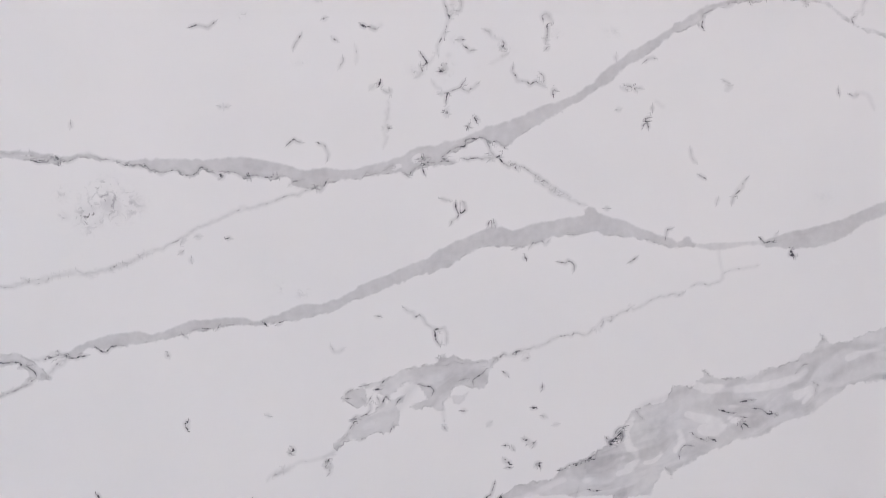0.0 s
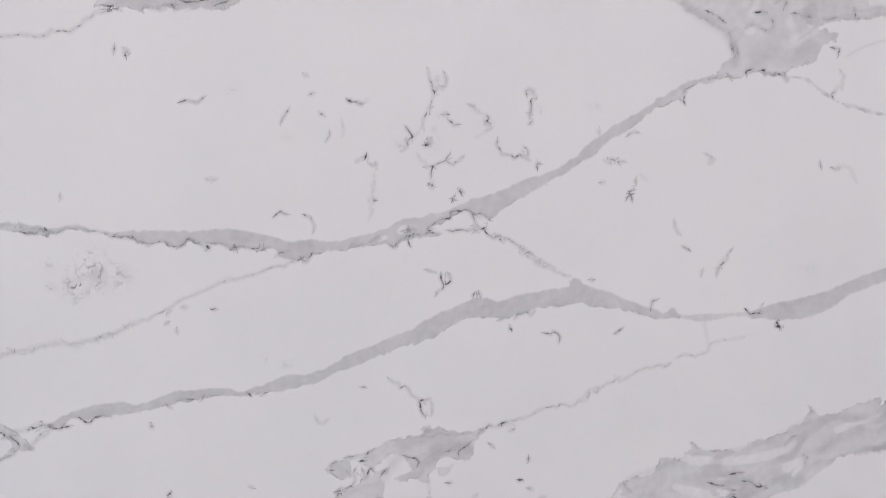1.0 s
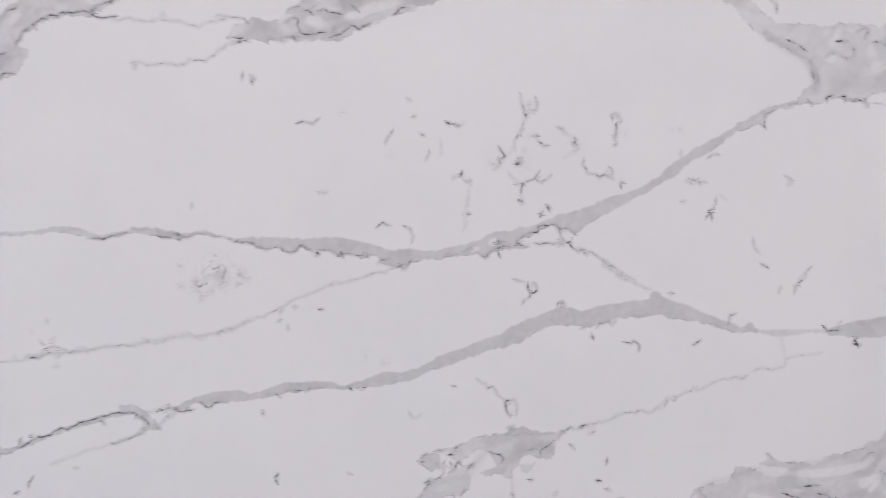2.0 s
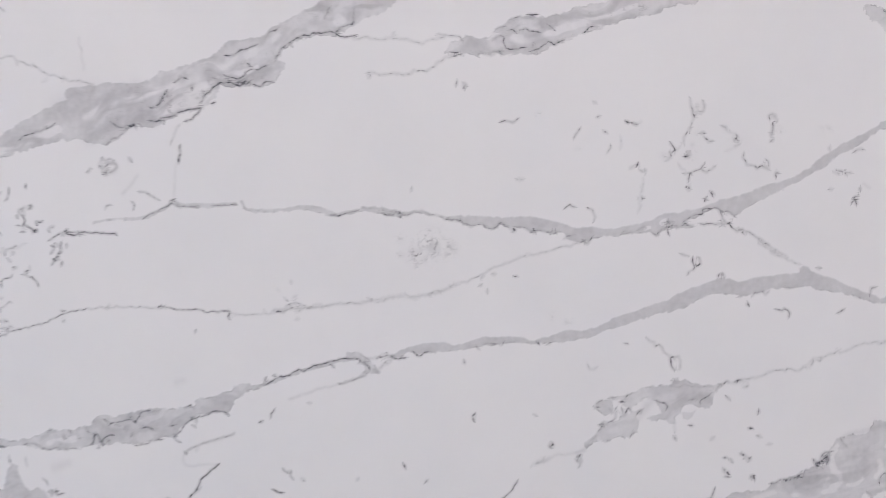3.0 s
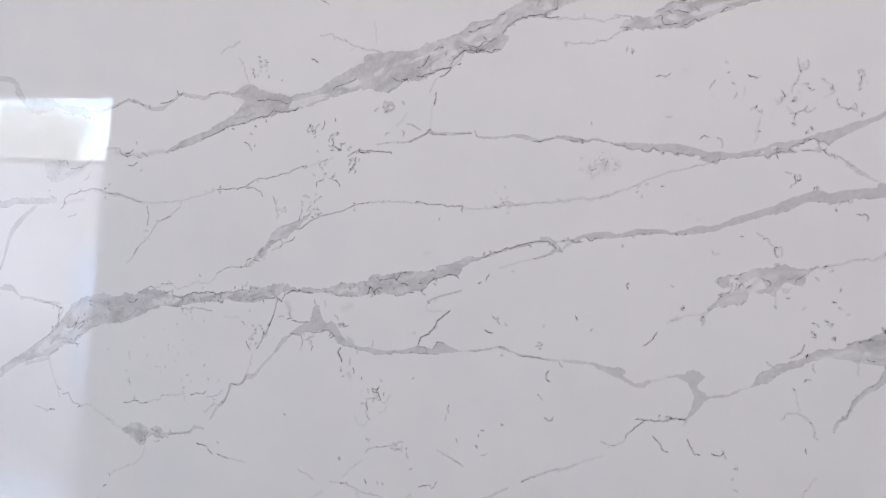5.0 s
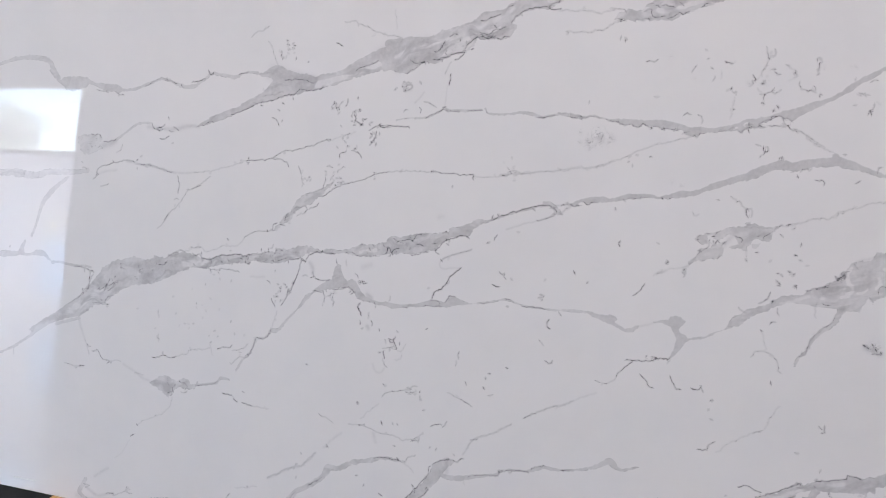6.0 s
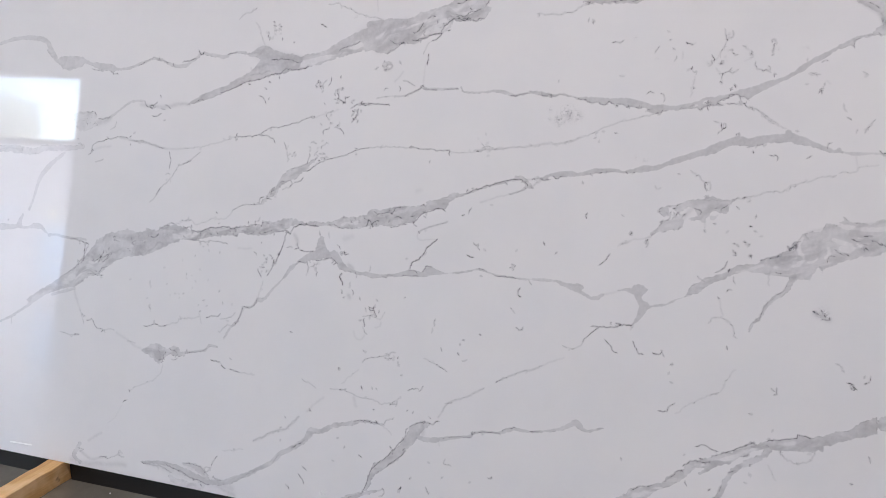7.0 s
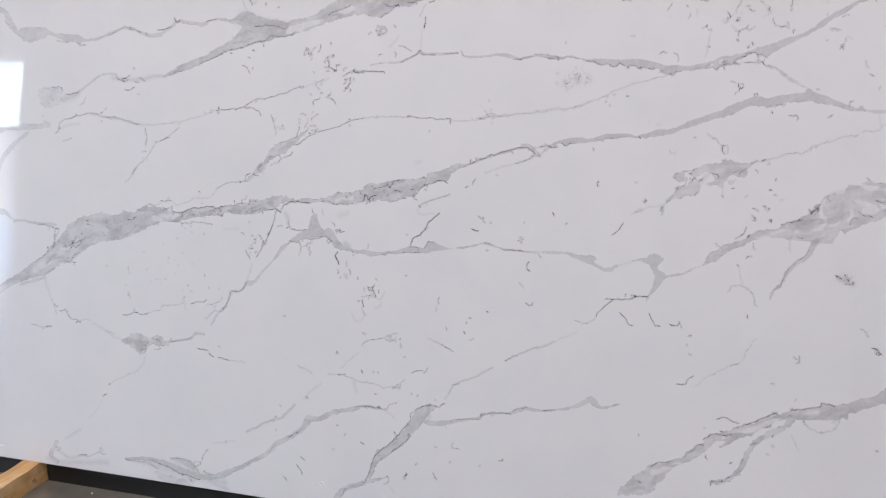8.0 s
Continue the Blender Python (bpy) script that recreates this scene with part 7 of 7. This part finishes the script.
# upper middle vein
patch(0.55, 0.45, 0.35, 0.25, [(47, 1493), (60, 1509), (72, 1514), (97, 1515), (115, 1517), (123, 1527), (132, 1532), (146, 1540), (153, 1541), (168, 1541), (190, 1538), (199, 1543), (216, 1546), (233, 1551), (255, 1555), (276, 1559), (297, 1567), (410, 1563)], [(398, 1554), (378, 1553), (357, 1548), (344, 1540), (319, 1538), (298, 1534), (277, 1525), (251, 1517), (230, 1511), (212, 1504), (199, 1499), (195, 1493), (182, 1489), (155, 1491), (133, 1489), (110, 1491), (83, 1490), (56, 1493)])
strand(0.77, [(146, 1513, 6.6), (164, 1508, 6.6), (181, 1512, 5.5), (203, 1520, 5.5), (225, 1527, 6.5), (251, 1534, 5.4), (285, 1542, 4.2), (319, 1553, 3.2)])
strand(0.51, [(110, 1512, 3.4), (124, 1518, 3.4)])
hair(0.6, 1.1, [(37, 1520), (56, 1518), (69, 1516), (72, 1510)], .35)
hair(0.9, 1.2, [(56, 1493), (65, 1493)], .35)
hair(0.7, 1.2, [(123, 1526), (132, 1528)], .35)
hair(0.6, 1.2, [(143, 1539), (152, 1541)], .35)
hair(0.8, 1.4, [(168, 1544), (179, 1544)], .35)
hair(0.8, 1.3, [(140, 1523), (146, 1522), (149, 1520)], .35)
hair(0.9, 1.3, [(159, 1523), (165, 1524), (171, 1521), (177, 1519), (183, 1519)], .35)
hair(0.6, 1.8, [(197, 1528), (204, 1523)], .35)
hair(0.7, 1.2, [(119, 1511), (128, 1513), (133, 1512), (133, 1503), (135, 1499)], .35)
hair(0.8, 1.2, [(135, 1498), (146, 1496), (157, 1496), (164, 1498)], .35)
hair(0.9, 1.5, [(173, 1493), (182, 1496), (190, 1501), (196, 1507), (204, 1503), (217, 1507)], .35)
hair(0.7, 1.2, [(119, 1493), (127, 1495), (128, 1490)], .35)
hair(0.7, 1.8, [(247, 1517), (255, 1524), (264, 1525)], .35)
hair(0.6, 1.1, [(101, 1492), (119, 1490)], .35)
hair(0.85, 1.2, [(129, 1392), (138, 1391), (147, 1393), (154, 1396)], .35)
hair(0.7, 1.2, [(235, 1368), (238, 1376), (243, 1381)], .35)
hair(0.7, 1.3, [(64, 1451), (63, 1446)], .35)
flecks(0.5, [(264, 1418), (269, 1398), (279, 1376), (317, 1325)])
hair(1, 2, [(309, 1390), (311, 1389)], .35)
hair(0.5, 1.3, [(283, 1347), (287, 1356)], .35)
wash(0.2, [(-223, 1105, 2), (-161, 1112, 2), (-101, 1120, 2), (-42, 1128, 2), (16, 1134, 1.9), (64, 1151, 1.9)])
hair(0.35, 1.2, [(-223, 1105), (-161, 1112), (-101, 1120), (-42, 1128), (16, 1134), (64, 1151)], .35)
hair(0.7, 1.2, [(-218, 1104), (-202, 1108), (-190, 1111)], .35)

for power, u, v in crumbs:
    flecks(power * veins_rng.uniform(0.5, 1.1), [(u, v)])

def slab_mesh(name, thick, bevel):
    """A polished slab: a fine front sheet, a small arris, edges and a back."""
    uu, vv = np.meshgrid(us / 1000, vs / 1000)
    front = np.stack([uu.ravel(), 0 * uu.ravel(), vv.ravel()], 1)
    ids = np.arange(NU * NV).reshape(NV, NU)
    faces = np.stack([ids[:-1, :-1], ids[:-1, 1:], ids[1:, 1:], ids[1:, :-1]], -1).reshape(-1, 4)
    loop = np.concatenate([ids[0, :-1], ids[:-1, -1], ids[-1, :0:-1], ids[:0:-1, 0]])
    mid = np.array([us.mean() / 1000, 0, vs.mean() / 1000])
    out = np.sign(front[loop] - mid) * (np.abs(np.abs(front[loop] - mid) - np.array([WIDE, 0, TALL]) / 2000) < 1e-6)
    ring1 = front[loop] + out * [bevel, 0, bevel] + [0, bevel, 0]
    ring2 = ring1 + [0, thick - bevel, 0]
    n, c = len(loop), len(front)
    k = np.arange(n)
    nxt = (k + 1) % n
    sides = [np.stack([loop[nxt], loop, c + k, c + nxt], -1), np.stack([c + nxt, c + k, c + n + k, c + n + nxt], -1)]
    quads = np.concatenate([faces] + sides)
    verts = np.concatenate([front, ring1, ring2]).astype(np.float32)
    me = bpy.data.meshes.new(name)
    me.vertices.add(len(verts))
    me.vertices.foreach_set("co", verts.ravel())
    total = len(quads) * 4 + n
    me.loops.add(total)
    me.loops.foreach_set("vertex_index", np.concatenate([quads.ravel(), (c + n + k)[::-1]]).astype(np.int32))
    me.polygons.add(len(quads) + 1)
    me.polygons.foreach_set("loop_start", np.append(np.arange(len(quads)) * 4, len(quads) * 4).astype(np.int32))
    me.update(calc_edges=True)
    me.validate()
    for key, names in (("vein", ("band", "tone", "swirl")), ("hair", ("hair", "near", "width")), ("amount", ("power", "cloud", "rim")), ("milk", ("milk", "wash", "wash"))):
        data = np.stack([np.concatenate([F[f].ravel(), F[f].ravel()[loop], F[f].ravel()[loop]]) for f in names], 1).astype(np.float32)
        me.attributes.new(key, "FLOAT_VECTOR", "POINT").data.foreach_set("vector", data.ravel())
    me.materials.append(QUARTZ)
    return me


slab = new("quartz_slab", slab_mesh("quartz_slab", THICK / 1000, 0.0012))
slab.matrix_world = SLAB
tagged(slab, "polished white quartz slab with grey veins leaning on bearers", "stone slab")

# unseen slabs behind it, added in depth to keep the gap below dark
plain = Nodes("plain_quartz")
PLAIN = plain.base(plain.mix(plain.noise(plain.place(), 4, 4), WHITE, PALE), 0.2)
first = None
for k in range(16):
    at = SLAB @ pose(-0.45, 0.0215 + 0.0215 * k + 0.010, 0.83)
    if first is None:
        first = tagged(link("stone_slab", block((3.2, 0.020, 1.66), (0, 0, 0), 0.0012), PLAIN), "unseen white quartz slab behind the front one, shading the gap", "stone slab", "bundle of slabs")
        first.matrix_world = at
    else:
        copy_thing(first, at)


# ---- small things on the slab and the floor ----
# near-white and tilted up, so that the colour gives the strip's glint
tape = link("tape_strip", block((0.095, 0.0006, 0.005), (0, -0.0005, 0), 0.0002), TAPE)
tape.matrix_world = SLAB @ pose(-1.802, -0.0022, 0.037, -40, -1.5, 0)
tagged(tape, "thin strip of tape on the slab, whitened as a glint", "tape")

rng = random.Random(5)
for k, (x, y, size) in enumerate(((-1.402, -0.031, 0.0028), (-1.10, -0.06, 0.0025), (-1.83, -0.10, 0.002))):
    bm = bmesh.new()
    bmesh.ops.create_icosphere(bm, subdivisions=1, radius=size, matrix=Matrix.Translation((0, 0, size * 0.45)))
    for v in bm.verts:
        v.co *= rng.uniform(0.7, 1.2)
        v.co.z = max(v.co.z * 0.6, 0)
    chip = link("stone_chip", bm, TAPE)
    chip.location = (x - 0.02, y + 0.02, GROUND)
    tagged(chip, "small white stone chip lying on the concrete floor", "stone chip", "chips on the floor")

# a curl of tape on the face near the lower edge, its glint painted white
bm = bmesh.new()
for cx, cz, rad, a0, a1 in ((-0.006, 0.0, 0.006, 0.4, 5.2), (0.009, 0.003, 0.0075, 1.2, 4.4)):
    steps = 16
    rings = []
    for k in range(steps + 1):
        a = a0 + (a1 - a0) * k / steps
        out = Vector((math.cos(a), 0, math.sin(a)))
        mid = Vector((cx, -0.002, cz)) + out * rad
        rings.append([bm.verts.new(mid + out * dx + Vector((0, dy, 0))) for dx, dy in ((-0.0008, -0.0018), (0.0008, -0.0018), (0.0008, 0.0018), (-0.0008, 0.0018))])
    for p, q in zip(rings[:-1], rings[1:]):
        for k in range(4):
            bm.faces.new((p[k], p[(k + 1) % 4], q[(k + 1) % 4], q[k]))
    bm.faces.new(rings[0])
    bm.faces.new(rings[-1][::-1])
curl = link("tape_curl", bm, TAPE)
curl.matrix_world = SLAB @ pose(-0.638, 0, 0.070)
tagged(curl, "small curl of tape near the slab's lower edge, whitened as a glint", "tape")
